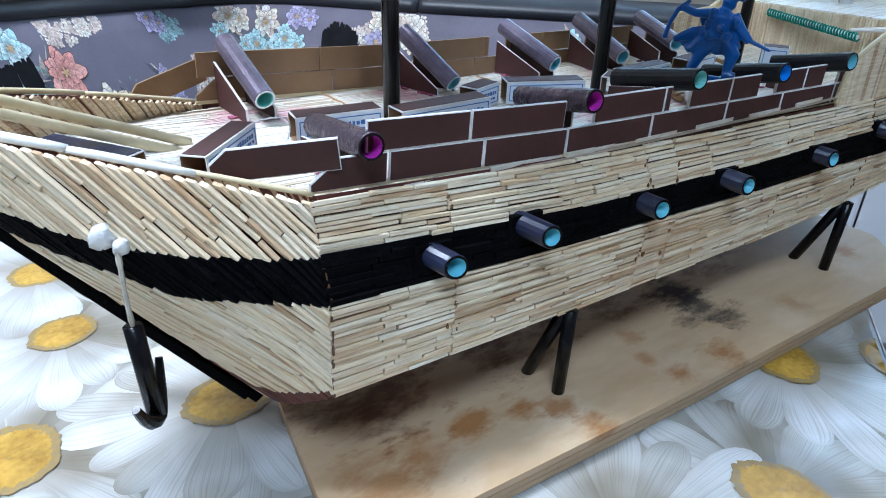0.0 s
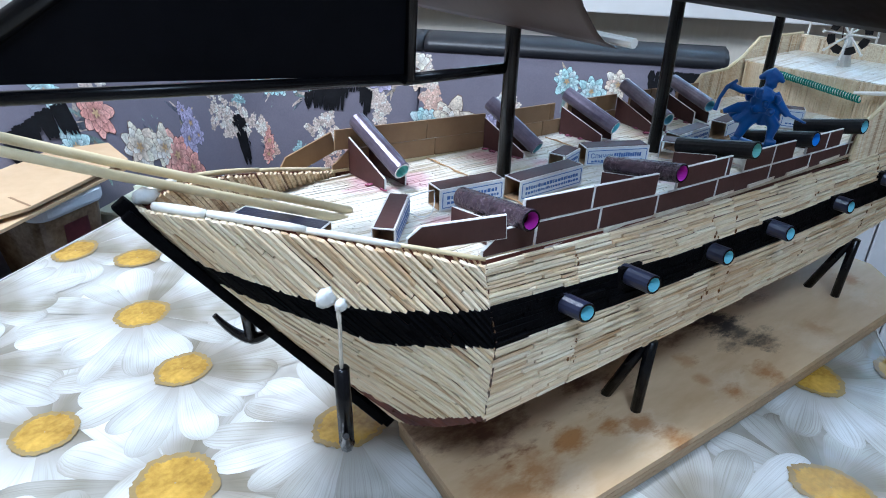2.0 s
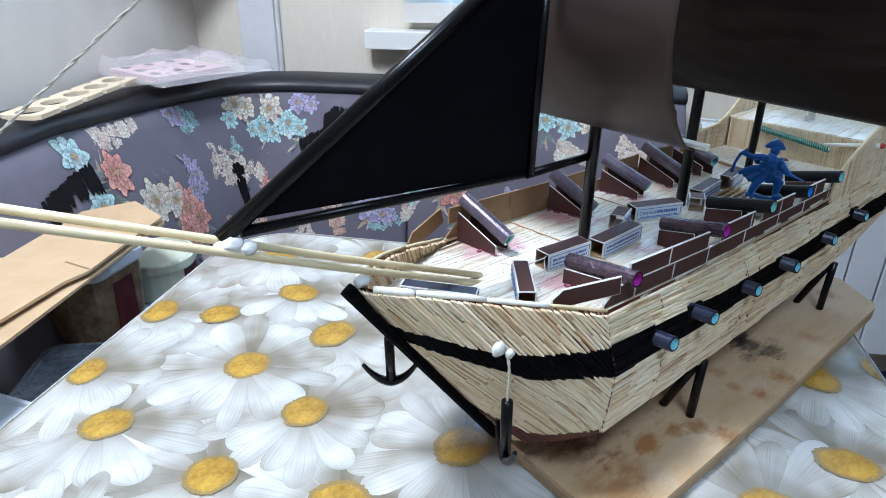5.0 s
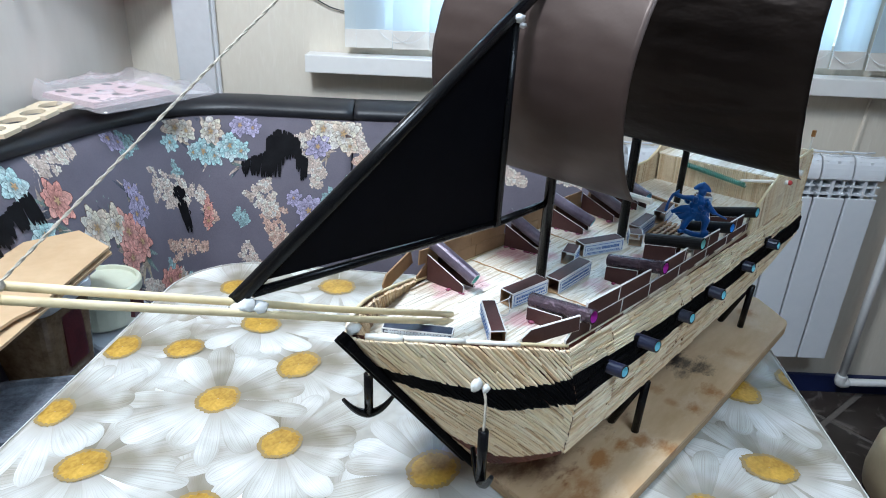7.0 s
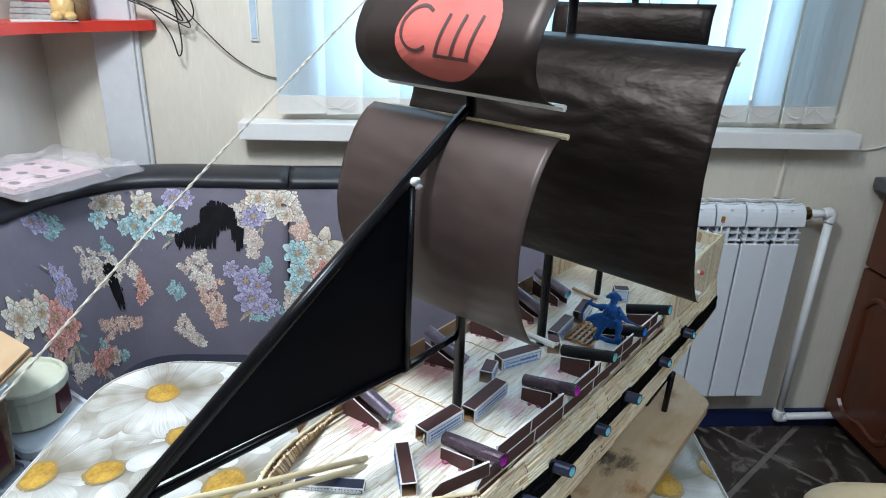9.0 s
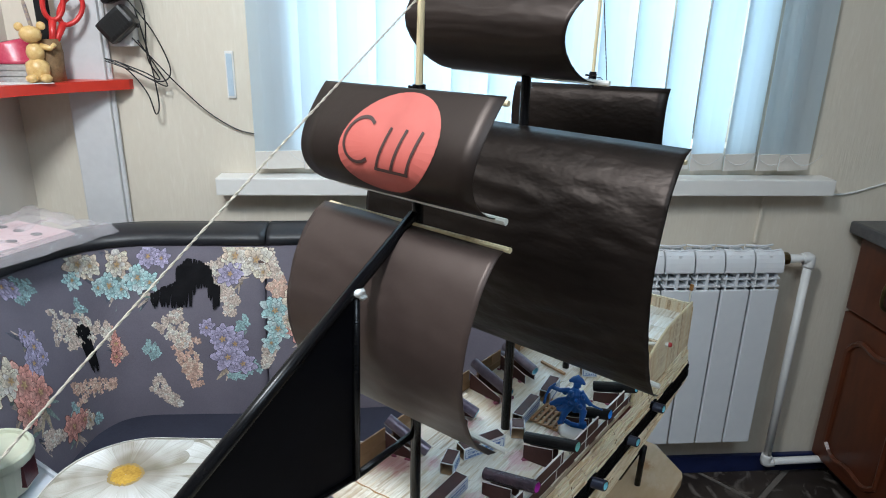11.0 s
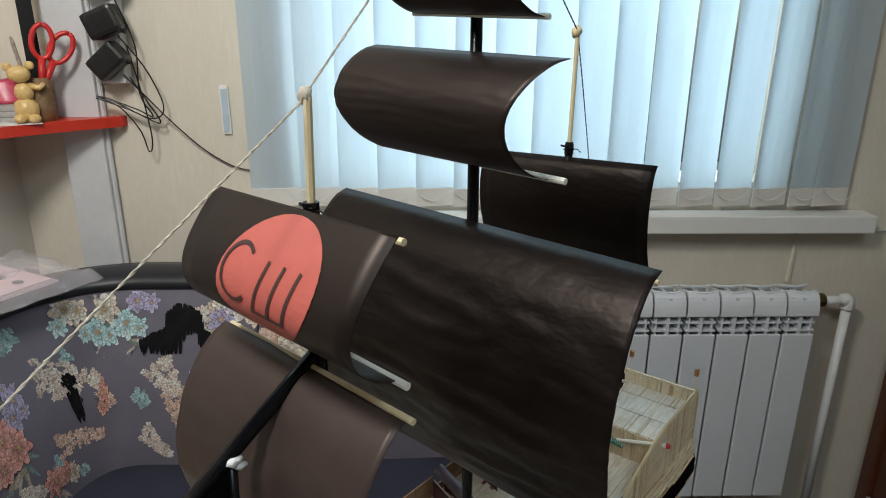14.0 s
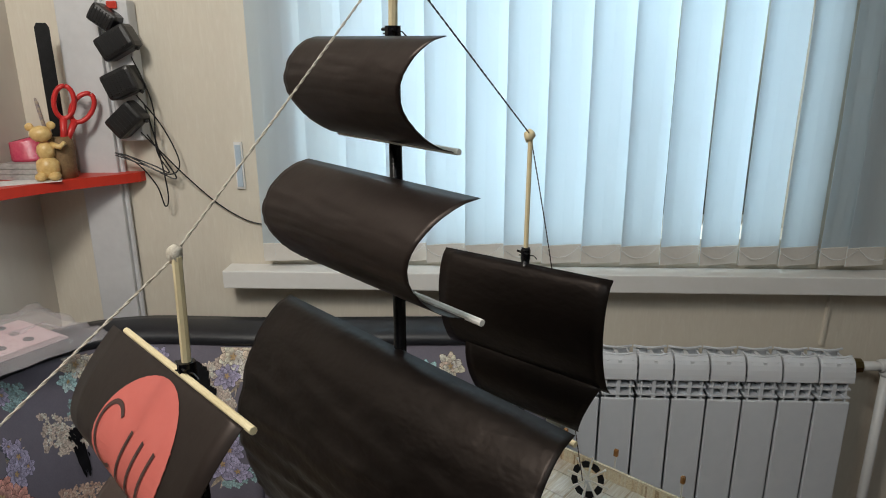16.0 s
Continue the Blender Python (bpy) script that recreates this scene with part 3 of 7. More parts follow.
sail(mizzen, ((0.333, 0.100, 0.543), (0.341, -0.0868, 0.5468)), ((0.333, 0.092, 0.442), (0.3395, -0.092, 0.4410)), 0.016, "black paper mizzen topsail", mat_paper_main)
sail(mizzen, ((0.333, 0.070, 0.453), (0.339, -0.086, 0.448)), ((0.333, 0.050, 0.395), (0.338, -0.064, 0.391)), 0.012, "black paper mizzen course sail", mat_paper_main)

# jib: a flat three-cornered sail in a black frame
b = bmesh.new()
tri = [(-0.298, 0.022, 0.276), (-0.076, 0.005, 0.260), (-0.071, 0.006, 0.414)]
va = [b.verts.new(L(*p)) for p in tri]
vb = [b.verts.new(L(p[0], p[1] + 0.0008, p[2])) for p in tri]
b.faces.new(va), b.faces.new(vb[::-1])
for k in range(3):
    b.faces.new((va[k], va[(k + 1) % 3], vb[(k + 1) % 3], vb[k]))
jib = part("jib_sail", b, mat_jib, ship, "black satin three-cornered jib sail")
for p, q, r, nm in (((-0.312, 0.023, 0.268), (-0.003, 0.003, 0.464), 0.0050, "forestay_spar"), ((-0.300, 0.022, 0.270), (-0.074, 0.005, 0.258), 0.0032, "boom"), ((-0.080, 0.005, 0.258), (-0.002, 0.004, 0.257), 0.0034, "boom"), ((-0.077, 0.004, 0.258), (-0.070, 0.006, 0.418), 0.0034, "spar")):
    b = bmesh.new()
    tube(b, [L(*p), L(*q)], S * r, 12)
    part(nm, b, mat_black, ship, "glossy black tube spar", smooth=True)
for d, e in ((0.0, 0.0), (0.0060, -0.0050)):
    b = bmesh.new()
    tube(b, [L(-0.1095, 0.020 - d, 0.1785 + e), L(-0.236, 0.0215 - d, 0.2335 + e), L(-0.4260, 0.0235 - d, 0.3205 + e)], [S * 0.0026, S * 0.0025, S * 0.0023], 10)
    part("bowsprit", b, mat_stick, ship, "pale wooden skewer bowsprit", smooth=True)

# ---- stand ----
stand = thing("display_board", (-0.1113, 0.309, TZ), "stained plywood base board with a scorch mark, lying on the table", "stand", turn=50.5)
OUTLINE = [(-0.088, 0.0), (-0.107, -0.129), (0.15, -0.142), (0.42, -0.150), (0.43, -0.146), (0.472, -0.095), (0.472, 0.06), (0.44, 0.10), (0.0, 0.10)]
# layers of the plywood, the glue lines between them drawn in a little
mat_ply_line = mottled("dark_ply_line", (0.10, 0.06, 0.03), (0.24, 0.15, 0.08), 30, rough=0.7)
mat_ply_edge = mottled("pale_ply_edge", (0.36, 0.25, 0.14), (0.52, 0.38, 0.23), 20, (1, 1, 6), rough=0.7)
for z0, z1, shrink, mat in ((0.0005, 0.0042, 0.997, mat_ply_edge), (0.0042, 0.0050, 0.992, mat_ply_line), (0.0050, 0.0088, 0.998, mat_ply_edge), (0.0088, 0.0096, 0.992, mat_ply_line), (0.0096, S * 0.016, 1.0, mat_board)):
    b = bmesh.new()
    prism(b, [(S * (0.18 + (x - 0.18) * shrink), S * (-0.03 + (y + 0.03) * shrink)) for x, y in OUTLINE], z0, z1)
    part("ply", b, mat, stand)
for u, v0, side in ((0.062, -0.095, 1), (0.366, -0.104, 1), (0.062, -0.095, -1), (0.366, -0.080, -1)):
    for du, dv in ((0.0, 0.0), (-0.003, 0.026)):
        b = bmesh.new()
        tube(b, [L(u + du, (v0 + dv) * side, 0.0155), L(u, (v0 - 0.002 + dv * 0.12) * side, 0.079)], S * 0.0042, 10)
        part("leg", b, mat_black, stand, "glossy black tube leg", smooth=True)

# ---- corner sofa ----
mat_fabric = mottled("grey_violet_upholstery", (0.104, 0.095, 0.122), (0.164, 0.150, 0.188), 6, rough=0.8, bump=0.3, depth=0.001, fine=60)
mat_sofa_black = mottled("black_leatherette", (0.008, 0.009, 0.012), (0.022, 0.023, 0.028), 12, rough=0.45, bump=0.2, fine=20)
SOFA_LINE = [(0.185, 1.312, 0), (-0.10, 1.302, 0), (-0.41, 1.286, 0), (-0.57, 1.288, 0), (-0.69, 1.286, 0), (-0.78, 1.252, 0), (-0.842, 1.18, 0), (-0.872, 1.08, 0), (-0.884, 0.90, 0), (-0.888, 0.55, 0)]
sofa_curve = smooth_line(SOFA_LINE, 8)
sofa_len = [0.0]
for p, q in zip(sofa_curve, sofa_curve[1:]):
    sofa_len.append(sofa_len[-1] + (q - p).length)


def sofa_at(s):
    """Place and inward normal on the backrest's foot line at arc length s from its window end."""
    for k in range(len(sofa_curve) - 1):
        if s <= sofa_len[k + 1] or k == len(sofa_curve) - 2:
            t = (s - sofa_len[k]) / (sofa_len[k + 1] - sofa_len[k])
            p = sofa_curve[k].lerp(sofa_curve[k + 1], t)
            d = (sofa_curve[min(k + 2, len(sofa_curve) - 1)] - sofa_curve[max(k - 1, 0)]).normalized()
            return p, Vector((-d.y, d.x, 0))


def sofa_lift(s):
    """The wing's backrest stands a little higher than the part under the window."""
    return 0.03 * min(1.0, max(0.0, (s - 1.1) / 0.4))


sofa = thing("corner_sofa", (0, 0, 0), "kitchen corner sofa in grey-violet floral fabric with black trim", "sofa")


def sofa_sweep(name, profile, mat, label, s0=0.0, s1=None, steps=56, smooth=True, parent=None):
    s1 = sofa_len[-1] if s1 is None else s1
    b = bmesh.new()
    rows = []
    for k in range(steps + 1):
        p, n = sofa_at(s0 + (s1 - s0) * k / steps)
        lift = sofa_lift(s0 + (s1 - s0) * k / steps)
        rows.append([p + n * d + Vector((0, 0, z + lift * max(0.0, z - 0.45) / 0.35)) for d, z in profile])
    vs = grid(b, rows, closed=True)
    b.faces.new(vs[0]), b.faces.new(vs[-1][::-1])
    return part(name, b, mat, parent or sofa, label, smooth=smooth)


SEAM = 0.595
BACK = [(-0.06, 0.30), (0.10, 0.30), (0.112, 0.40), (0.104, 0.50), (0.086, 0.60), (0.058, 0.70), (0.026, 0.775), (0.004, 0.808), (-0.06, 0.812)]
for s0, s1 in ((0.0, SEAM - 0.002), (SEAM + 0.002, None)):
    sofa_sweep("backrest", BACK, mat_fabric, "padded floral backrest", s0, s1)
    sofa_sweep("top_rail", [(-0.080, 0.79), (0.008, 0.808), (0.012, 0.816), (0.008, 0.828), (-0.012, 0.838), (-0.05, 0.842), (-0.080, 0.838)], mat_sofa_black, "black leatherette top roll", s0, s1)
mat_seat = mottled("dark_navy_upholstery", (0.012, 0.014, 0.028), (0.026, 0.028, 0.050), 8, rough=0.8, bump=0.3, fine=30)
for name, gap, z0, z1, mat, label in (("seat", 0.02, 0.36, 0.44, mat_seat, "dark navy padded seat"), ("base", 0.06, 0.0, 0.355, mat_sofa_black, "black boxed base")):
    b = bmesh.new()
    edge = [(p + n * 0.095).to_2d() for p, n in (sofa_at(sofa_len[-1] * k / 40) for k in range(41))]
    prism(b, [tuple(e) for e in edge] + [(-0.46 - gap, 0.55), (-0.46 - gap, 0.80), (-0.40 - gap, 0.88 + gap), (0.185, 0.88 + gap)], z0, z1)
    part(name, b, mat, sofa, label)

# ---- hull planking: single sticks at the bow, joined sticks further aft ----
TRIM = match_wood("brown_stained_matchwood", ((0.25, 0.13, 0.05), (0.42, 0.25, 0.11), (0.52, 0.34, 0.17), (0.36, 0.19, 0.07)), (0.10, 0.04, 0.015), island=True)


def stick_mesh():
    b = bmesh.new()
    add_box(b, Matrix(), (1, 1, 1))
    bmesh.ops.bevel(b, geom=[e for e in b.edges if abs(e.verts[0].co.x - e.verts[1].co.x) > 0.5], offset=0.12, segments=1, affect="EDGES")
    me = bpy.data.meshes.new("matchstick")
    b.to_mesh(me)
    b.free()
    me.materials.append(mat_match)
    return me


STICK = stick_mesh()
singles = 0


def plank(p, q, wide, deep, out, skew=None):
    """One stick of the hull as a piece of its own; skew tells how far its ends are cut askew."""
    global singles
    p, q = lv(p), lv(q)
    me, m = STICK, along(p, q, out)
    if skew:
        me = STICK.copy()
        turn = 1 if m.col[1].to_3d().dot(skew[2]) > 0 else -1
        for v in me.vertices:
            v.co.x += turn * skew[0 if v.co.x < 0 else 1] * v.co.y * S * wide / (q - p).length
    ob = new("matchstick", me)
    ob.parent = hull
    ob.matrix_basis = m @ Matrix.Diagonal(((q - p).length, S * wide, S * deep, 1))
    singles += 1


joined, belt, starboard, foot_sticks = bmesh.new(), bmesh.new(), bmesh.new(), bmesh.new()


def plain_box(bm, m, size, lean=(0.0, 0.0)):
    """A box without any operator, quick in a large mesh; lean cuts its two ends askew."""
    x, y, z = (v / 2 for v in size)
    vs = [bm.verts.new(m @ Vector((a + lean[a > 0] * b, b, c))) for a in (-x, x) for b in (-y, y) for c in (-z, z)]
    for f in ((0, 1, 3, 2), (4, 6, 7, 5), (0, 4, 5, 1), (2, 3, 7, 6), (0, 2, 6, 4), (1, 5, 7, 3)):
        bm.faces.new([vs[k] for k in f])


def rod(bm, p, q, wide, deep, out, skew=None):
    p, q = lv(p), lv(q)
    m = along(p, q, out)
    turn = 0.0 if not skew else (1.0 if m.col[1].to_3d().dot(skew[2]) > 0 else -1.0)
    plain_box(bm, m, ((q - p).length, S * wide, S * deep), (turn * skew[0], turn * skew[1]) if skew else (0.0, 0.0))


random.seed(7)
# bow: sticks laid along the stem, painted black where the belt crosses
BELT_TOP = [(0, 0.93), (0.12, 0.87), (0.22, 0.93), (0.30, 1.0), (0.44, 1.15), (0.65, 1.13), (0.83, 1.11), (1, 1.06)]
BELT_FOOT = [(0, 1.70), (0.12, 1.61), (0.26, 1.75), (0.38, 1.92), (0.47, 2.04), (0.60, 2.05), (0.80, 2.02), (1, 2.0)]
RED_TOP = [(0, 2.6), (0.3, 2.87), (1, 2.90)]
step = 0.00235
for side in (1, -1):
    D = ((Vector(STEM[3]) - Vector(STEM[0])).normalized() + 0.38 * (bow(1, 0, side) - bow(0, 0, side)).normalized()).normalized()
    mid = bow(0.5, 1.5, side)
    flat = (bow(1, 0, side) - bow(0, 0, side)).cross(D).normalized()
    if flat.y * side > 0:
        flat = -flat
    E1 = D.cross(flat).normalized()
    rs, qs = np.meshgrid(np.linspace(0, 1, 61), np.linspace(0, 3, 61))
    P = np.array([bow(r, q, side) - mid for r, q in zip(rs.ravel(), qs.ravel())])
    X, Y, H = P @ np.array(E1), P @ np.array(D), P @ np.array(flat)

    def line(edge):
        """An edge of the bow's face, in the plane of the sticks."""
        pts = sorted(((p - mid).dot(E1), (p - mid).dot(D)) for p in edge)
        return [p[0] for p in pts], [p[1] for p in pts]

    ks = [k / 60 for k in range(61)]
    border = [line(bow(k, 0, side) for k in ks), line(bow(k, 3, side) for k in ks), line(bow(0, 3 * k, side) for k in ks), line(bow(1, 3 * k, side) for k in ks)]
    paint = [line(bow(k, interp(table_of, k)[0], side) for k in ks) for table_of in (BELT_TOP, BELT_FOOT, RED_TOP)]

    def meet(edge, c):
        return float(np.interp(c, edge[0], edge[1])) if edge[0][0] <= c <= edge[0][-1] else None

    def slope(edge, c):
        return max(-2.5, min(2.5, float(np.interp(c + step, *edge) - np.interp(c - step, *edge)) / (2 * step)))

    def place(c, y):
        w = np.exp(-((X - c) / 0.004) ** 2 - ((Y - y) / 0.004) ** 2) + 1e-12
        return mid + E1 * c + D * y + flat * float((H * w).sum() / w.sum())

    for c in np.arange(X.min() + step / 2, X.max(), step):
        ends = sorted((meet(e, c), k) for k, e in enumerate(border) if meet(e, c) is not None)
        if len(ends) < 2 or ends[-1][0] - ends[0][0] < 0.003:
            continue
        (y0, k0), (y1, k1) = ends[0], ends[-1]
        # cuts: place along the stick, slant of the cut, painted edge or not
        cuts = [(y0, slope(border[k0], c), 0), (y1, slope(border[k1], c), 0)]
        edges = [(meet(e, c), slope(e, c)) for e in paint]
        y = y0 + random.uniform(0.010, 0.042)
        while y < y1 - 0.008:
            if all(m is None or abs(m - y) > 0.003 for m, _ in edges):
                cuts.append((y, random.uniform(-0.25, 0.25), 0))
            y += random.uniform(0.026, 0.046)
        cuts += [(m + random.uniform(-0.0004, 0.0004), sl, 1) for m, sl in edges if m is not None and y0 + 0.001 < m < y1 - 0.001]
        cuts.sort()
        swing, lift = random.uniform(-0.0004, 0.0004), random.uniform(0.0, 0.0014)
        wide = step * (random.uniform(0.74, 0.93) if random.random() < 0.85 else random.uniform(0.58, 0.7))
        turn = flat + E1 * random.uniform(-0.25, 0.25)
        for (a, sa, pa), (b2, sb, pb) in zip(cuts, cuts[1:]):
            if not pa:
                swing, lift = random.uniform(-0.0004, 0.0004), random.uniform(0.0, 0.0014)
                wide = step * (random.uniform(0.74, 0.93) if random.random() < 0.85 else random.uniform(0.58, 0.7))
                turn = flat + E1 * random.uniform(-0.25, 0.25)
            if b2 - a < 0.0016:
                continue
            gap = random.uniform(0.0001, 0.0006)
            p = place(c, a + (0 if pa else gap)) + flat * lift + E1 * swing
            q = place(c, b2) + flat * (lift + random.uniform(-0.0003, 0.0003)) - E1 * swing
            skew = (sa, sb, E1)
            ym = (a + b2) / 2
            m = [e[0] for e in edges]
            if m[2] is not None and ym > m[2]:
                rod(foot_sticks, p, q, step * 0.95, 0.0022, turn, skew)
            elif (m[0] is None or ym > m[0]) and (m[1] is None or ym < m[1]) and (m[0] is not None or m[1] is not None):
                rod(belt, p + flat * 0.0002, q + flat * 0.0002, max(wide, step * 0.88), 0.0026, turn, skew)
            elif side == -1:
                rod(starboard, p, q, step * 0.96, 0.0022, turn, skew)
            elif singles < 250:
                plank(p, q, wide, 0.0024, turn, skew)
            else:
                rod(joined, p, q, wide, 0.0024, turn, skew)
# sides: level rows, the sections butted at a few upright joints with brown glue in them
JOINTS = (-0.023, 0.112, 0.136, 0.250, 0.360)
for q0, q1, rows in ((0, 1, 10), (1, 2, 8), (2, 3, 20)):
    for k in range(rows):
        q = q0 + (q1 - q0) * (k + 0.5) / rows
        u = UB - 0.0005 - random.uniform(0, 0.002)
        while u < 0.515:
            n = min(u + random.uniform(0.022, 0.046), 0.521)
            joint = next((j for j in JOINTS if q0 != 1 and u + 0.004 < j < n + 0.008), None)
            n = joint + random.uniform(-0.0008, 0.0008) if joint else n
            p0, p1 = port(u, q), port(n - random.uniform(0.0003, 0.0011), q)
            high = (port(u, q0) - port(u, q1)).length / rows
            push = random.uniform(-0.0006, 0.0011)
            sag = random.uniform(-0.0004, 0.0004)
            p0.y -= push
            p1.y -= push + random.uniform(-0.0004, 0.0004)
            p0.z += sag
            out = Vector((0, -1, 0.12 + random.uniform(-0.25, 0.25)))
            if q0 == 1:
                rod(belt, p0, p1, high * 0.97, 0.0026, out)
                rod(belt, both(p0), both(p1), high * 0.97, 0.0026, (0, 1, 0.1))
            else:
                if u < 0.10 and singles < 300 and (k + q0) % 2 == 0:
                    plank(p0, p1, high * random.uniform(0.60, 0.88), 0.0024, out)
                else:
                    rod(joined, p0, p1, high * random.uniform(0.60, 0.88), 0.0024, out)
                rod(starboard, both(p0), both(p1), high * 0.95, 0.0024, (0, 1, 0.1))
            u = n
# dark glue in the corner between bow and side
b = bmesh.new()
seam = [lv(port(UB, 3 * k / 24) + Vector((random.uniform(-0.0004, 0.0004) - 0.0006, -0.0009 + random.uniform(-0.0003, 0.0003), 0))) for k in range(25)]
tube(b, seam, [S * random.uniform(0.0004, 0.0010) for _ in seam], 6)
part("corner_seam", b, mottled("dark_glue", (0.05, 0.022, 0.010), (0.13, 0.06, 0.022), 90, rough=0.35), hull, "dark brown glue in the bow's corner")
drips = bmesh.new()
for j in JOINTS:
    for k in range(9):
        q = random.choice((random.uniform(0.1, 0.95), random.uniform(2.05, 2.7)))
        p = port(j + random.uniform(-0.004, 0.004), q)
        blob(drips, lv(p + Vector((0, -0.0012, 0))), S * random.uniform(0.0007, 0.0016), (random.uniform(0.5, 1.4), 0.5, random.uniform(0.8, 2.6)), rough=0.5, detail=1)
part("glue_drips", drips, mottled("brown_glue", (0.10, 0.04, 0.012), (0.24, 0.11, 0.035), 90, rough=0.2), hull, "brown drips of glue along the joints", smooth=True, kind="stuff")
# transom: upright sticks
v = -0.106
while v < 0.064:
    t = abs(v) / 0.106
    rod(joined, (0.5215, v, 0.228), (0.5215, v, 0.085 + 0.02 * t), 0.0022, 0.0022, (1, 0, 0))
    v += 0.0023
part("planking", joined, mat_match_joined, hull, "pale matchstick planking", kind="stuff")
part("foot_planking", foot_sticks, mat_red_hull, hull, "red-stained sticks along the foot of the bow", kind="stuff")
part("belt", belt, mat_belt, hull, "black painted belt of sticks", kind="stuff")
part("planking", starboard, mat_match_joined, hull, "pale matchstick planking of the far side", kind="stuff")

mat_lining = match_wood("honey_matchwood", ((0.20, 0.10, 0.04), (0.66, 0.47, 0.26), (0.80, 0.66, 0.44), (0.46, 0.27, 0.11)), (0.16, 0.06, 0.02), island=True)
# inside of the bow: brownish upright sticks above the deck, and the pale rim
for side in (1, -1):
    b = bmesh.new()
    for k in range(46):
        r = (k + 0.5) / 46
        top, foot = bow(r, 0.03, side), bow(min(1, r + 0.05), 0.8, side)
        shift = Vector((0.0045 + random.uniform(0, 0.0012), (0.0025 + random.uniform(0, 0.001)) * side, 0))
        rod(b, top + shift - Vector((0, 0, random.uniform(0, 0.001))), foot + shift, 0.0025 * random.uniform(0.7, 0.95), 0.0020, Vector((0.5 + random.uniform(-0.2, 0.2), 0.8 * side, 0)))
    part("bow_lining", b, mat_lining, ship, "honey-brown sticks inside the bow", kind="stuff")
    pieces = ((0.045, 0.185, mat_white_stick, 0.0052), (0.19, 0.455, mat_white_stick, 0.0042), (0.45, 0.73, mat_white_stick, 0.0036), (0.72, 1.0, mat_stick, 0.0026)) if side == 1 else ((0.02, 0.2, mat_white_stick, 0.004), (0.2, 0.6, mat_stick, 0.003), (0.6, 1.0, mat_stick, 0.003))
    for k, (r0, r1, mat, wide) in enumerate(pieces):
        b = bmesh.new()
        tip = Vector((0, 0, 0.0004 * (k % 2)))
        pts = [lv(bow(r0 + (r1 - r0) * j / 5, 0.0, side) + Vector((0.001, 0.001 * side, 0.0012)) + tip) for j in range(6)]
        tube(b, pts, [S * wide / 2 * f for f in (0.86, 1.0, 1.03, 0.97, 1.02, 0.84)], 10, wobble=0.05)
        part("rim", b, mat, ship, "thin pale stick along the bow's rim", smooth=True)
b = bmesh.new()
blob(b, L(-0.226, 0.016, 0.216), S * 0.005, (1.2, 1, 0.8), rough=0.4)
part("glue", b, mat_clear_glue, ship, "lump of clear hot glue at the stem head", smooth=True)
# dark joint lines across the deck
for u0, v0, v1 in ((-0.0095, -0.066, 0.0), (-0.0065, 0.0, 0.081), (0.118, 0.02, 0.075)):
    b = bmesh.new()
    n = 9
    pts = [L(u0 + random.uniform(-0.0012, 0.0012), v0 + (v1 - v0) * k / n, deck_w(u0) + 0.0011) for k in range(n + 1)]
    tube(b, pts, [S * random.uniform(0.0003, 0.0009) for _ in pts], 5)
    part("deck_seam", b, TRIM, ship, "dark cross joint in the deck")

# ---- bulwark rails of matchbox strips ----


def strip(u0, u1, low, side=1, nose=0, high=0.0142, at=None):
    """One cut matchbox side: dark striking face outwards, white edges, brown card inside."""
    p = port(u0, 0) + Vector((0, 0.0045, 0.0012 + low))
    q = port(u1, 0) + Vector((0, 0.0045, 0.0012 + low))
    if at:
        p, q = Vector(at[0]), Vector(at[1])
    p.y, q.y = p.y * (side if at else across(u0, side)), q.y * (side if at else across(u1, side))
    x = (q - p).normalized()
    z = Vector((0, -side, 0))
    z = (z - x * z.dot(x)).normalized()
    y = z.cross(x)
    if y.z < 0:
        y = -y
    m = Matrix((x, y, z)).transposed().to_4x4()
    m.translation = lv(p)
    long, e = (q - p).length * S, 0.0004
    h = S * high
    cut = S * 0.006 * nose
    outer = [(0, 0), (long, 0), (long, h), (cut * 1.3, h), (0, h - cut)] if nose else [(0, 0), (long, 0), (long, h), (0, h)]
    inner = [(e, e), (long - e, e), (long - e, h - e), (cut * 1.3 + e, h - e), (e, h - cut - e)] if nose else [(e, e), (long - e, e), (long - e, h - e), (e, h - e)]
    b = bmesh.new()
    n = len(outer)
    back, face, rim = ([b.verts.new(m @ Vector((x, y, z))) for x, y in ring] for ring, z in ((outer, -0.0008), (outer, 0.0006), (inner, 0.0008)))
    b.faces.new(back[::-1]).material_index = 2
    b.faces.new(rim).material_index = 1
    for k in range(n):
        j = (k + 1) % n
        b.faces.new((back[k], back[j], face[j], face[k]))
        b.faces.new((face[k], face[j], rim[j], rim[k]))
    part("rail_strip", b, (mat_card_white if side == 1 else mat_kraft, mat_strip, mat_kraft), rail, "dark brown matchbox strip with white card edges")


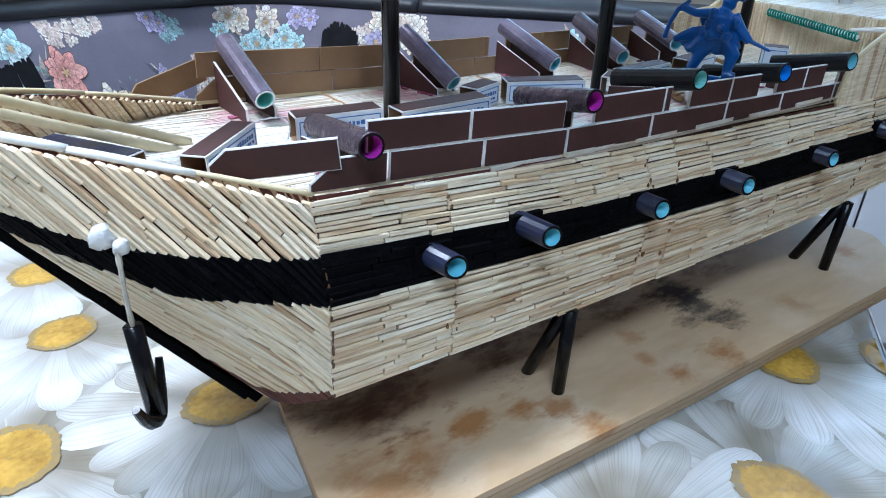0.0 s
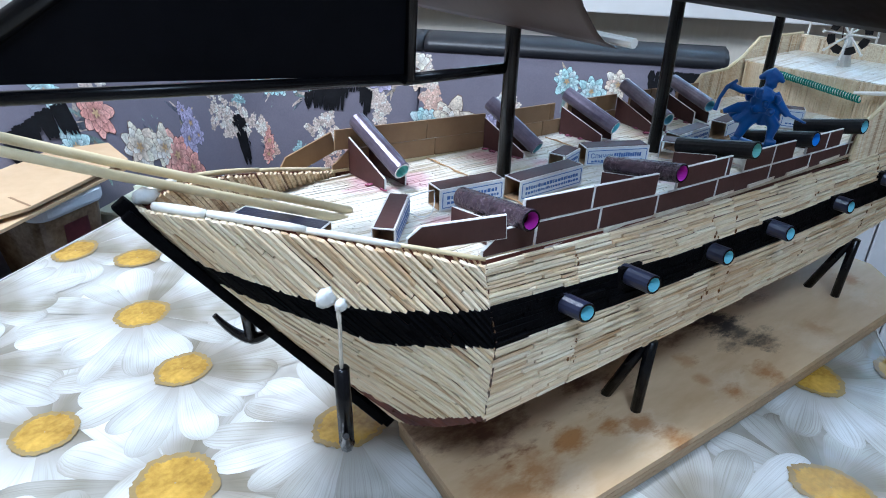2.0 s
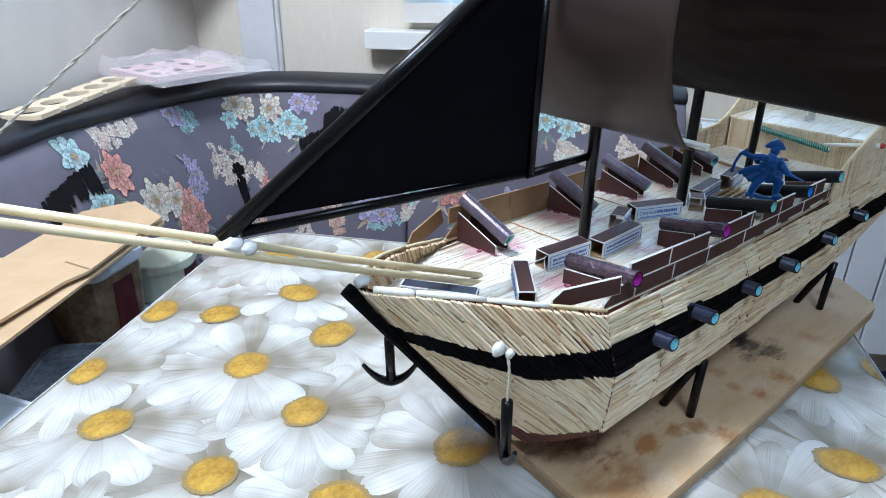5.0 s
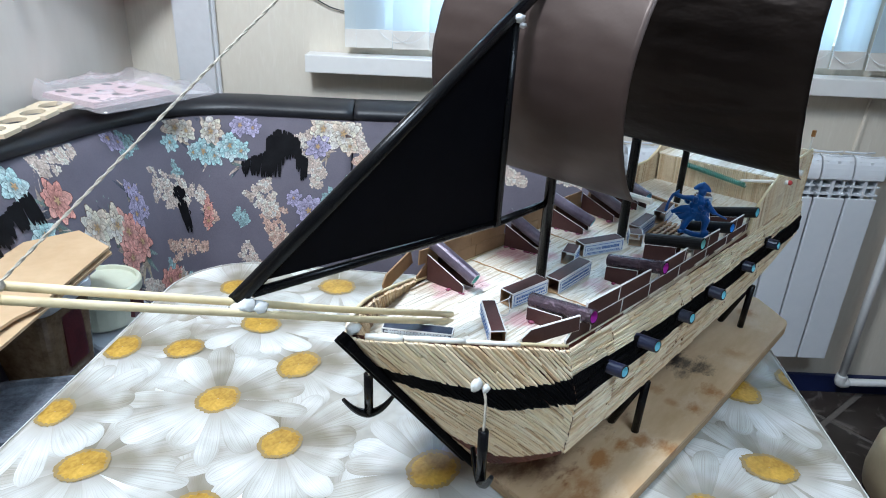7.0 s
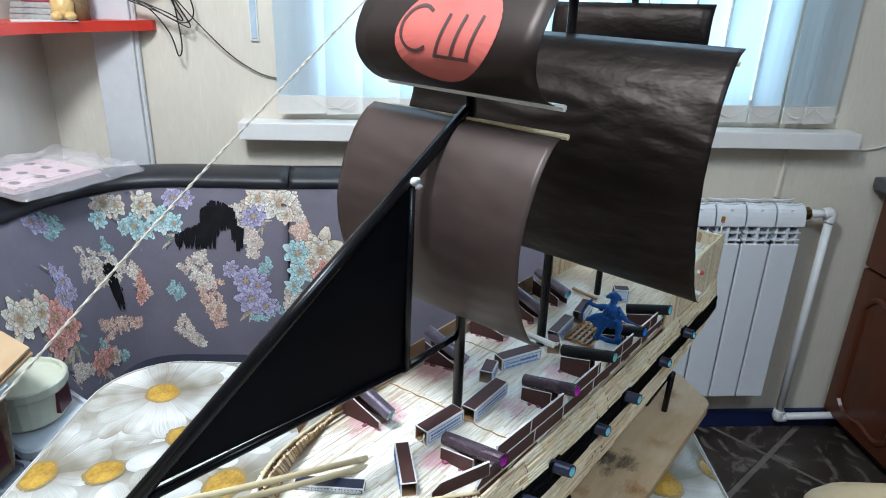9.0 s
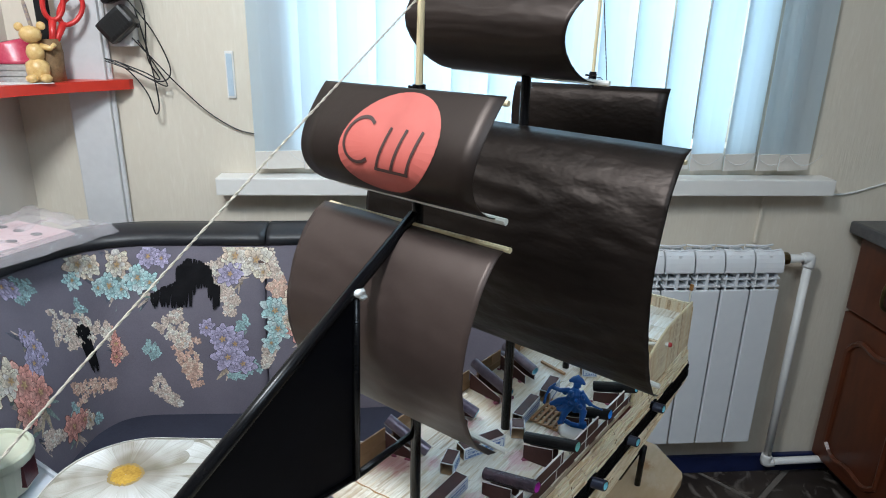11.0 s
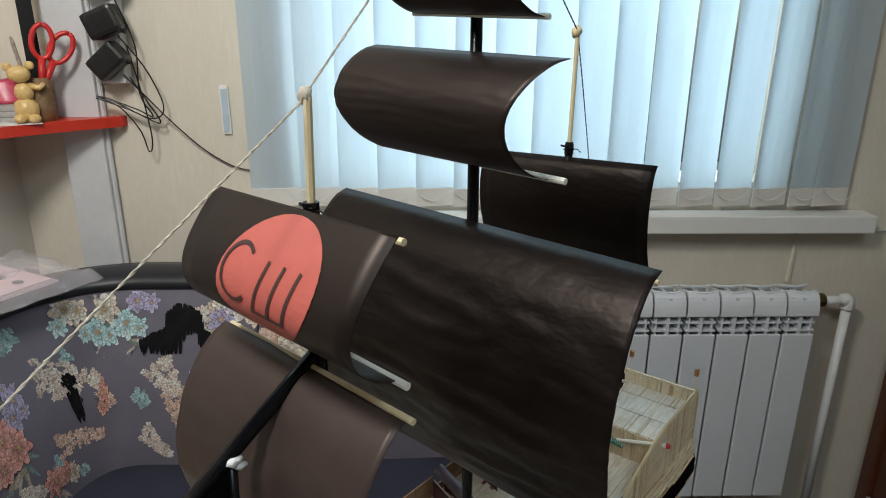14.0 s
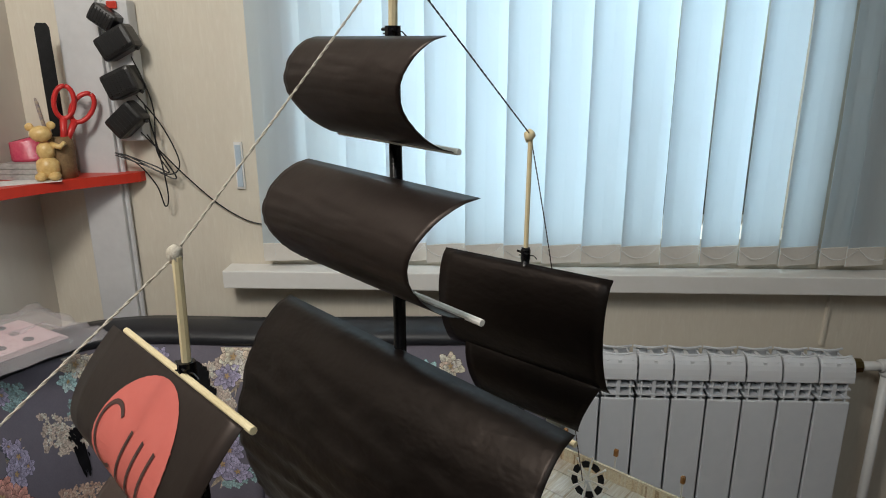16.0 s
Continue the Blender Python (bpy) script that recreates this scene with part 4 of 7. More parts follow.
for side in (1, -1):
    b = bmesh.new()
    rows = []
    for k in range(21):
        p = port(-0.088 + 0.43 * k / 20, 0)
        v, w = (p.y + 0.0052) * across(p.x, side), p.z + 0.0012
        rows.append([L(p.x, v + dv, w + dw) for dv, dw in ((-0.001, -0.001), (0.001, -0.001), (0.001, 0.001), (-0.001, 0.001))])
    vs = grid(b, rows, closed=True)
    b.faces.new(vs[0])
    b.faces.new(vs[-1][::-1])
    rail = part("rail", b, mat_stick, ship, "rail of two rows of matchbox strips")
    low = [-0.088, -0.0505, 0.0015, 0.055, 0.1196, 0.187, 0.245, 0.3075, 0.340]
    for k in range(8):
        strip(low[k] + 0.0006, low[k + 1] - 0.0006, 0.0, side, 0 if k else 1.7)
    for u0, u1 in ((-0.0605, -0.0072), (-0.0062, 0.0520), (0.0735, 0.1272), (0.1280, 0.1330), (0.150, 0.187), (0.188, 0.2165), (0.236, 0.2665), (0.2675, 0.290), (0.309, 0.342)):
        strip(u0, u1, 0.0148, side)
    strip(0, 0, 0, side, 1, at=((-0.1215, -0.0585, 0.1862), (-0.0735, -0.0812, 0.1903)) if side == 1 else ((-0.121, -0.091, 0.178), (-0.075, -0.099, 0.1895)))
    if side == -1:
        strip(-0.085, -0.057, 0.0148, side)

# ---- cannons ----


def pipe_mesh(b, p, q, r, wall=0.78, depth=0.5, sides=16, cut=None):
    """A hollow tube from its back p to its open mouth q, the mouth cut square or askew."""
    p, q = Vector(p), Vector(q)
    d = (q - p).normalized()
    a = d.cross(Vector((0, 0, 1))).normalized()
    c = d.cross(a)
    circle = [(math.cos(2 * math.pi * k / sides), math.sin(2 * math.pi * k / sides)) for k in range(sides)]
    rows = []
    for at, rad in ((p, 0.3 * r), (p, r), (p.lerp(q, 0.5), r * 1.01), (q - d * r * 0.1, r), (q, r * 0.95), (q, r * wall), (q.lerp(p, depth), r * wall), (q.lerp(p, depth), r * 0.02)):
        row = []
        for x, y in circle:
            off = (x * a + y * c) * rad
            if cut and (at - q).length < r * 0.2:
                off = off - d * (off.dot(cut) / d.dot(cut))
            row.append(at + off)
        rows.append(row)
    vs = grid(b, rows, closed=True)
    faces = list(b.faces)
    for f in faces:
        f.material_index = 0
    for i in (4, 5, 6):
        for f in {f for v in vs[i + 1] for f in v.link_faces if all(w in vs[i] or w in vs[i + 1] for w in f.verts)}:
            f.material_index = 2 if i == 4 else (1 if i == 5 else 0)
    b.faces.new(vs[0])


ASKEW = Vector((-0.10, -0.98, 0.10))


def deck_cannon(tail, mouth, barrel_mat, lining, rim, radius=0.0063, label="rolled dark tube cannon on a matchbox carriage"):
    gun = new("cannon")
    gun.parent = ship
    tagged(gun, label)
    b = bmesh.new()
    pipe_mesh(b, L(*tail), L(*mouth), S * radius, cut=ASKEW if mouth[1] < 0 else None)
    part("barrel", b, (barrel_mat, lining, rim), gun, smooth=False)
    t, m = Vector(tail), Vector(mouth)
    d = (m - t).normalized()
    side = d.cross(Vector((0, 0, 1))).normalized()
    for drop, gap in ((0.0075, 0.0085), (0.009, -0.0085)) if m.y < 0 else ((0.0130, 0.0085), (0.0145, -0.0085)):
        b = bmesh.new()
        a0, a1 = t.lerp(m, 0.04) + side * gap, t.lerp(m, 0.60 if m.y < 0 else 0.86) + side * gap
        floor_w = deck_w(t.x) + 0.001
        quad = [Vector((a0.x, a0.y, floor_w)), Vector((a1.x, a1.y, floor_w)), Vector((a1.x, a1.y, max(floor_w + 0.004, a1.z - drop + 0.004))), Vector((a0.x, a0.y, max(floor_w + 0.004, a0.z - drop + 0.004)))]
        n = side * 0.0007
        va, vb = [b.verts.new(lv(p - n)) for p in quad], [b.verts.new(lv(p + n)) for p in quad]
        b.faces.new(va).material_index = 1
        b.faces.new(vb[::-1]).material_index = 1
        for j in range(4):
            b.faces.new((va[j], va[(j + 1) % 4], vb[(j + 1) % 4], vb[j]))
        part("carriage_cheek", b, (mat_card_white, mat_strip), gun, "dark brown matchbox strip cheek")
    b = bmesh.new()
    for _ in range(9):
        at = t.lerp(m, random.uniform(0.0, 0.9)) + side * random.choice((-1, 1)) * random.uniform(0.0085, 0.0125)
        if abs(at.y) < half_width(at.x) - 0.008:
            blob(b, L(at.x, at.y, deck_w(at.x) + 0.0012), S * random.uniform(0.0010, 0.0026), (random.uniform(0.8, 2.0), random.uniform(0.8, 1.8), 0.4), rough=0.6)
    part("glue", b, mat_pink_glue, gun, "pink stained glue", smooth=True, kind="stuff")


PORT_GUNS = [
    ((-0.0605, -0.0275, 0.1925), (-0.0622, -0.0873, 0.1998), mat_foil, mat_magenta),
    ((0.0640, -0.0363, 0.1917), (0.0640, -0.0928, 0.2025), mat_foil, mat_magenta),
    ((0.1380, -0.0413, 0.1942), (0.1408, -0.0988, 0.2053), mat_black_matt, mat_teal),
    ((0.2190, -0.0480, 0.1890), (0.2258, -0.1005, 0.1993), mat_black_matt, mat_blue_ring),
    ((0.2900, -0.0550, 0.1890), (0.3003, -0.1048, 0.1990), mat_black_matt, mat_cyan),
]
for tail, mouth, bar, lin in PORT_GUNS:
    deck_cannon(tail, mouth, bar, lin, mat_black)
for tail, mouth in (((-0.0660, 0.0825, 0.2140), (-0.0635, 0.0309, 0.1916)), ((0.0580, 0.0830, 0.2100), (0.0690, 0.0370, 0.1825)), ((0.1460, 0.0810, 0.2070), (0.1540, 0.0300, 0.1872)), ((0.2235, 0.0790, 0.2060), (0.2140, 0.0200, 0.1880)), ((0.2900, 0.0720, 0.2040), (0.2720, 0.0170, 0.1930))):
    deck_cannon(tail, mouth, mat_tube_light, mat_cyan if tail[0] > 0 else mat_teal, mat_card_white, label="greyish violet tube cannon on a sloping matchbox carriage")
# pink dye soaked into the deck round the carriages
PINK = (0.52, 0.10, 0.20)
base = main(mat_deck).inputs["Base Color"].links[0].from_socket
for u, v, r in ((-0.072, -0.030, 0.042), (-0.050, -0.066, 0.036), (0.040, -0.040, 0.040), (0.080, -0.052, 0.028), (0.124, -0.042, 0.040), (0.200, -0.050, 0.030), (-0.074, 0.060, 0.050), (-0.045, 0.048, 0.038), (0.040, 0.058, 0.042), (0.066, 0.030, 0.030), (0.148, 0.036, 0.036), (0.210, 0.036, 0.034)):
    base = stain(mat_deck, base, u, v, 0.68 * r, PINK, 0.5)
colour_of(mat_deck, base)
# broadside guns through the belt
for k, (u, v, w) in enumerate(((-0.0318, -0.1088, 0.1426), (0.0228, -0.1136, 0.1453), (0.1083, -0.1134, 0.1390), (0.1840, -0.1185, 0.1385), (0.2860, -0.1188, 0.1362), (0.3700, -0.1230, 0.1410))):
    for side in (1, -1):
        b = bmesh.new()
        pipe_mesh(b, L(u + 0.002 - 0.010, (v + 0.024) * side, w + 0.003), L(u, v * side, w), S * 0.0062, 0.74, 0.7, cut=Vector((ASKEW.x, ASKEW.y * side, ASKEW.z)))
        gun = part("broadside_gun", b, (mat_pipe_blue, mat_cyan, mat_black), ship, "short navy tube gun with a cyan lining")
        if side == 1:
            b = bmesh.new()
            s0 = port(u - 0.004, 1.45)
            beam(b, L(u - 0.014, s0.y - 0.0005, w + 0.001), L(u + 0.006, s0.y - 0.0008, w), S * 0.003, S * 0.0145)
            part("gunport", b, mat_belt, gun)

# ---- matchboxes and small things on the deck ----


def matchbox(u, v, turn, long, wide=0.0150, high=0.0145, w=None, bars=True, label="empty matchbox sleeve with dark brown striking face and printed side"):
    """An open sleeve of card: brown top, pale printed sides with a blue frame and bars of unreadable print."""
    w = deck_w(u) + 0.0012 if w is None else w
    box = new("matchbox")
    box.parent = ship
    box.matrix_basis = pose(S * u, S * v, S * w, 0, 0, turn)
    tagged(box, label)
    l, a, h, t = S * long, S * wide, S * high, 0.0005
    e = 0.0009
    b = bmesh.new()
    corners = [(-a / 2, 0), (a / 2, 0), (a / 2, h), (-a / 2, h)]
    inside = [(y * (1 - 2 * t / a), t if z == 0 else h - t) for y, z in corners]
    for ring, index in ((corners, 0), (inside, 1)):
        for k in range(4):
            (y0, z0), (y1, z1) = ring[k], ring[(k + 1) % 4]
            f = b.faces.new([b.verts.new(v) for v in ((-l / 2, y0, z0), (l / 2, y0, z0), (l / 2, y1, z1), (-l / 2, y1, z1))])
            f.material_index = index
    for x in (-l / 2, l / 2):
        for k in range(4):
            b.faces.new([b.verts.new((x, *p)) for p in (corners[k], corners[(k + 1) % 4], inside[(k + 1) % 4], inside[k])])
    bmesh.ops.remove_doubles(b, verts=b.verts, dist=0.00001)
    part("sleeve", b, (mat_card_white, mat_kraft), box, "pale card sleeve")
    b = bmesh.new()
    block(b, -l / 2 + e, l / 2 - e, -a / 2 + e, a / 2 - e, h + 0.00005, h + 0.0003)
    part("striking_face", b, mat_strip, box, "dark brown striking face")
    b = bmesh.new()
    for sgn in (-1, 1):
        y = sgn * (a / 2 + 0.00012)
        block(b, -l / 2 + e, l / 2 - e, y - 0.0001, y + 0.0001, e, h - e, index=0)
        y2 = sgn * (a / 2 + 0.0003)
        for z in (2.2 * e, h - 2.2 * e):
            block(b, -l / 2 + 2 * e, l / 2 - 2 * e, y2 - 0.0001, y2 + 0.0001, z - 0.00022, z + 0.00022, index=1)
        for x in (-l / 2 + 2 * e, l / 2 - 2 * e):
            block(b, x - 0.00022, x + 0.00022, y2 - 0.0001, y2 + 0.0001, 2.2 * e, h - 2.2 * e, index=1)
        for z, hh in ((0.60 * h, 0.0011), (0.36 * h, 0.0008)) if bars else ((0.26 * h, 0.0006),):
            x = -l / 2 + 5 * e
            while x < l / 2 - 5 * e:
                n = random.uniform(0.0008, 0.0022)
                block(b, x, x + n, y2 - 0.0001, y2 + 0.0001, z - hh, z + hh * random.uniform(0.5, 1), index=1)
                x += n + 0.0007
    part("print", b, (mat_card_blue, mat_print_blue), box, "pale blue printed label with bars of small print")
    return box


matchbox(-0.0389, -0.0063, -8, 0.0480)
matchbox(0.0214, -0.0169, 0, 0.0605)
word_box = matchbox(0.1146, -0.0004, -24.5, 0.0530, 0.0150, 0.0142, bars=False)
font = bpy.data.curves.new("word", "FONT")
font.body, font.size, font.align_x, font.extrude = "Спички", 0.0046, "CENTER", 0.00008
text_ob = bpy.data.objects.new("word", font)
word_mesh = bpy.data.meshes.new_from_object(text_ob)
bpy.data.objects.remove(text_ob)
word_mesh.materials.clear()
word_mesh.materials.append(mat_print_blue)
word = new("lettering", word_mesh)
word.parent = word_box
word.matrix_basis = pose(-0.0118, -S * 0.0075 - 0.0006, 0.0056, 90, 0, 0)
tagged(word, "blue printed word on pale card")
b = bmesh.new()
x = -0.0026
while x < 0.0165:
    block(b, x, x + 0.0012, -S * 0.0075 - 0.0006, -S * 0.0075 - 0.0004, 0.0057, 0.0080 + random.uniform(0, 0.0006))
    x += 0.0017
part("print_bars", b, mat_print_blue, word_box, "blue bars of small print")
matchbox(0.0689, 0.0089, 17.5, 0.0250, 0.0140, 0.0138, label="short cut matchbox sleeve beside the mast")
matchbox(-0.1053, -0.0195, 46, 0.0510, 0.0128, 0.0130)
tray = matchbox(-0.1560, 0.0170, -57, 0.0570, 0.012, 0.0050, label="flat dark blue matchbox tray wedged in the bow")
next(o for o in tray.children if o.name.startswith("striking")).data.materials[0] = mat_pipe_blue
tray_print = next(o for o in tray.children if o.name.startswith("print"))
tray_print.data.materials[0], tray_print.data.materials[1] = mottled("navy_print", (0.01, 0.012, 0.035), (0.02, 0.025, 0.06), 60, rough=0.4), mat_card_blue
matchbox(0.2037, -0.0076, 4, 0.0505, 0.0130, 0.0145)
matchbox(0.1640, -0.0180, 30, 0.018, label="crushed grey card sleeve at the mast foot")
matchbox(0.2610, -0.0095, 8, 0.0400, 0.0140, 0.0160, bars=False, label="dark matchbox sleeve open at its end, beside the figurine")
matchbox(0.3370, -0.0290, -58, 0.0200, 0.0140, 0.0180, bars=False, label="short brown matchbox piece before the stern deck")
# loose brown stick lying on the deck
b = bmesh.new()
rod(b, (0.3270, 0.0350, 0.1768), (0.3155, -0.0050, 0.1768), 0.0034, 0.0030, (0, 0, 1))
part("loose_stick", b, TRIM, ship, "loose brown stick lying on the deck")
# wooden grating
b = bmesh.new()
for k in range(6):
    rod(b, (0.196 + 0.0095 * k, -0.052, 0.1750), (0.198 + 0.0095 * k, -0.018, 0.1750), 0.003, 0.0022, (0, 0, 1))
    rod(b, (0.194, -0.051 + 0.0064 * k, 0.1770), (0.250, -0.051 + 0.0066 * k, 0.1770), 0.003, 0.0022, (0, 0, 1))
part("grating", b, TRIM, ship, "brown lattice grating of matchsticks")
# loop of clear fishing line by the first matchbox
b = bmesh.new()
tube(b, [L(-0.078 + 0.012 * math.cos(a), -0.012 + 0.004 * math.cos(2 * a), 0.188 + 0.008 * math.sin(a)) for a in [k * 0.33 for k in range(20)]], S * 0.0004, 5)
part("wire_loop", b, mat_clear_glue, ship, "thin loop of clear line")

# ---- quarterdeck ----
b = bmesh.new()
v = -0.097
while v < 0.067:
    rod(b, (0.414, v, 0.1735), (0.412 + random.uniform(-0.0006, 0.0006), v, 0.2125), 0.0024 * random.uniform(0.7, 0.92), 0.0022, (-1, 0.2 * random.uniform(-1, 1), 0))
    v += 0.00245
part("bulkhead", b, match_wood("honey_matchwood", ((0.58, 0.42, 0.23), (0.78, 0.64, 0.42), (0.85, 0.74, 0.54), (0.68, 0.50, 0.28)), (0.42, 0.24, 0.10), island=True), ship, "bulkhead of upright honey-coloured matchsticks", kind="stuff")
b = bmesh.new()
rod(b, (0.418, -0.097, 0.192), (0.418, 0.067, 0.192), 0.038, 0.0012, (-1, 0, 0))
part("bulkhead_backing", b, TRIM_DECK, ship, "dark glued backing behind the bulkhead")
b = bmesh.new()
for u0, u1 in ((0.413, 0.452), (0.453, 0.492), (0.493, 0.521)):
    v = -0.101
    while v < 0.97 * half_width(u1, -1):
        rod(b, (u0, v, 0.2125 + 0.02 * (u0 - 0.41)), (u1 - 0.0008, v, 0.2125 + 0.02 * (u1 - 0.41) + random.uniform(0, 0.0006)), 0.0024, 0.002, (0, 0, 1))
        v += 0.00248
part("quarterdeck", b, mat_deck, ship, "pale raised stern deck of matchsticks", kind="stuff")
for side, TOP in ((1, [(0.312, 0.166), (0.315, 0.184), (0.324, 0.197), (0.338, 0.204), (0.357, 0.212), (0.385, 0.2225), (0.420, 0.231), (0.522, 0.233)]), (-1, [(0.333, 0.168), (0.337, 0.189), (0.3486, 0.2015), (0.390, 0.2043), (0.4136, 0.2159), (0.438, 0.2337), (0.522, 0.2337)])):
    b = bmesh.new()
    u = TOP[0][0] + 0.002
    while u < 0.522:
        s = interp(SIDE, u)
        rod(b, (u, (s[0] + 0.001) * across(u, side), 0.164), (u, (s[0] + 0.002) * across(u, side), interp(TOP, u)[0]), 0.0024, 0.0034, (0, -side, 0))
        u += 0.0025
    bul = part("bulwark", b, mat_match_joined, ship, "stepped stern bulwark of upright sticks", kind="stuff")
    b = bmesh.new()
    tube(b, [L(u, (interp(SIDE, u)[0] + 0.002) * across(u, side), w + 0.001) for u, w in TOP], S * 0.0019, 6)
    part("rim", b, mat_stick, bul, "pale stick along the bulwark's top")
b = bmesh.new()
v = -0.102
while v < 0.062:
    rod(b, (0.518, v, 0.211), (0.5195, v, 0.231), 0.0024, 0.0022, (-1, 0, 0))
    v += 0.0025
rod(b, (0.519, -0.105, 0.2325), (0.519, 0.065, 0.2325), 0.003, 0.0028, (0, 0, 1))
part("stern_rail", b, mat_match_joined, ship, "stern rail of pale sticks", kind="stuff")
for u, v in ((0.522, -0.100), (0.520, -0.015), (0.520, 0.058)):
    b = bmesh.new()
    tube(b, [L(u, v, 0.224), L(u + 0.002, v, 0.252)], S * 0.0012, 6)
    post = part("stern_match", b, mat_white_stick, ship, "upright match with a brown head")
    b = bmesh.new()
    add_box(b, pose(*L(u + 0.002, v, 0.256)), (S * 0.005, S * 0.005, S * 0.009), 0.0008)
    part("match_head", b, mat_head, post, "brown match head")
# ship's wheel on a glue post
wheel = new("ship_wheel")
wheel.parent = ship
tagged(wheel, "black and white paper wheel with stick spokes")
wc, ax = Vector((0.462, -0.010, 0.247)), Vector((-0.93, 0.0, 0.36)).normalized()
e1 = Vector((0, 1, 0))
e2 = ax.cross(e1)
b = bmesh.new()
for k in range(8):
    a0, a1 = radians(45 * k + 7), radians(45 * k + 38)
    ring = [wc + (math.cos(a) * e1 + math.sin(a) * e2) * r for a, r in ((a0, 0.0140), (a1, 0.0140), (a1, 0.0208), ((a0 + a1) / 2, 0.0216), (a0, 0.0208))]
    va, vb = [b.verts.new(lv(p - ax * 0.0006)) for p in ring], [b.verts.new(lv(p + ax * 0.0006)) for p in ring]
    b.faces.new(va), b.faces.new(vb[::-1])
    for j in range(5):
        b.faces.new((va[j], va[(j + 1) % 5], vb[(j + 1) % 5], vb[j]))
part("wheel_rim", b, mat_black_matt, wheel, "black segments of the wheel rim")
for k in range(8):
    b = bmesh.new()
    a = radians(45 * k)
    d = math.cos(a) * e1 + math.sin(a) * e2
    tube(b, [lv(wc), lv(wc + d * 0.0255)], S * 0.0011, 5)
    blob(b, lv(wc + d * 0.0262), S * 0.0018, detail=1)
    part("spoke", b, mat_white_stick, wheel)
b = bmesh.new()
tube(b, [L(0.470, -0.010, 0.208), lv(wc)], [S * 0.007, S * 0.0035], 8, wobble=0.2)
part("wheel_post", b, mat_clear_glue, wheel, "post of clear glue")
# green-wrapped stick lying on the bulkhead's top, with a white red-tipped end
b = bmesh.new()
tube(b, [L(0.4085, 0.026, 0.2065), L(0.4000, -0.0594, 0.1985)], S * 0.0022, 8)
pole = part("pole", b, mat_white_stick, ship, "stick wrapped in green thread across the bulkhead")
b = bmesh.new()
tube(b, [L(0.4085 - 0.0085 * k / 230 + 0.0028 * math.cos(k * 0.9), 0.026 - 0.0854 * k / 230, 0.2065 - 0.008 * k / 230 + 0.0028 * math.sin(k * 0.9)) for k in range(231)], S * 0.0009, 5, wobble=0.2)
part("wrapping", b, mat_green_thread, pole, "green thread wrapping")
b = bmesh.new()
tube(b, [L(0.4010, -0.052, 0.2035), L(0.4150, -0.1060, 0.2105)], [S * 0.0016, S * 0.003], 8)
wand = part("lollipop_stick", b, mat_white_stick, ship, "white stick with a red tip over the bulwark")
b = bmesh.new()
blob(b, L(0.4152, -0.1078, 0.2107), S * 0.0034)
part("tip", b, mat_red_head, wand, "red tip")

# ---- anchors ----


def anchor(top, shank, arm, label, cord=None):
    a = new("anchor")
    a.parent = ship
    tagged(a, label)
    t, f, arm = Vector(top), Vector(shank), Vector(arm)
    b = bmesh.new()
    tube(b, [lv(t), lv(f)], S * 0.0042, 8)
    part("shank", b, mat_black, a, "black tube shank", smooth=True)
    b = bmesh.new()
    down = (f - t).normalized()
    pts = []
    for k in range(-6, 7):
        g = k / 6
        pts.append(lv(f + arm * g * 1.0 - down * (0.020 * g * g) + down * 0.001))
    rr = [S * (0.0018 + 0.0026 * (1 - abs(k / 6))) for k in range(-6, 7)]
    tube(b, pts, rr, 8)
    part("fluke", b, mat_black, a, "curved black fluke")
    if cord:
        b = bmesh.new()
        tube(b, smooth_line([L(*c) for c in cord], 5), S * 0.0011, 6, wobble=0.25)
        part("cord", b, mat_twine, a, "frayed twine with a glue knot")


anchor((-0.1633, -0.0590, 0.131), (-0.1625, -0.0595, 0.082), (-0.0085, -0.0158, 0.0), "black anchor hung on twine from the bow", [(-0.1615, -0.0540, 0.169), (-0.1625, -0.0580, 0.158), (-0.1632, -0.0590, 0.144), (-0.1633, -0.0590, 0.129)])
anchor((-0.170, 0.060, 0.128), (-0.164, 0.066, 0.081), (0.017, -0.014, 0.0), "black anchor under the far bow", [(-0.172, 0.050, 0.160), (-0.171, 0.056, 0.145), (-0.170, 0.059, 0.127)])
b = bmesh.new()
blob(b, L(-0.1650, -0.0505, 0.1700), S * 0.0062, (0.9, 0.6, 1), rough=0.3)
part("glue", b, mat_clear_glue, ship, "clear glue pearl on the bow", smooth=True)
b = bmesh.new()
blob(b, L(-0.1600, -0.0560, 0.1665), S * 0.0036, (1, 0.7, 1), rough=0.4)
part("glue", b, mat_clear_glue, ship, "clear glue pearl holding the anchor's twine", smooth=True)
for p, r in (((-0.309, 0.020, 0.266), 0.006), ((-0.300, 0.018, 0.262), 0.005), ((-0.070, 0.004, 0.419), 0.0045), ((-0.066, 0.003, 0.414), 0.003)):
    b = bmesh.new()
    blob(b, L(*p), S * r, (1.4, 1, 0.8), rough=0.5)
    part("glue", b, mat_clear_glue, ship, "clear hot glue joint", smooth=True)

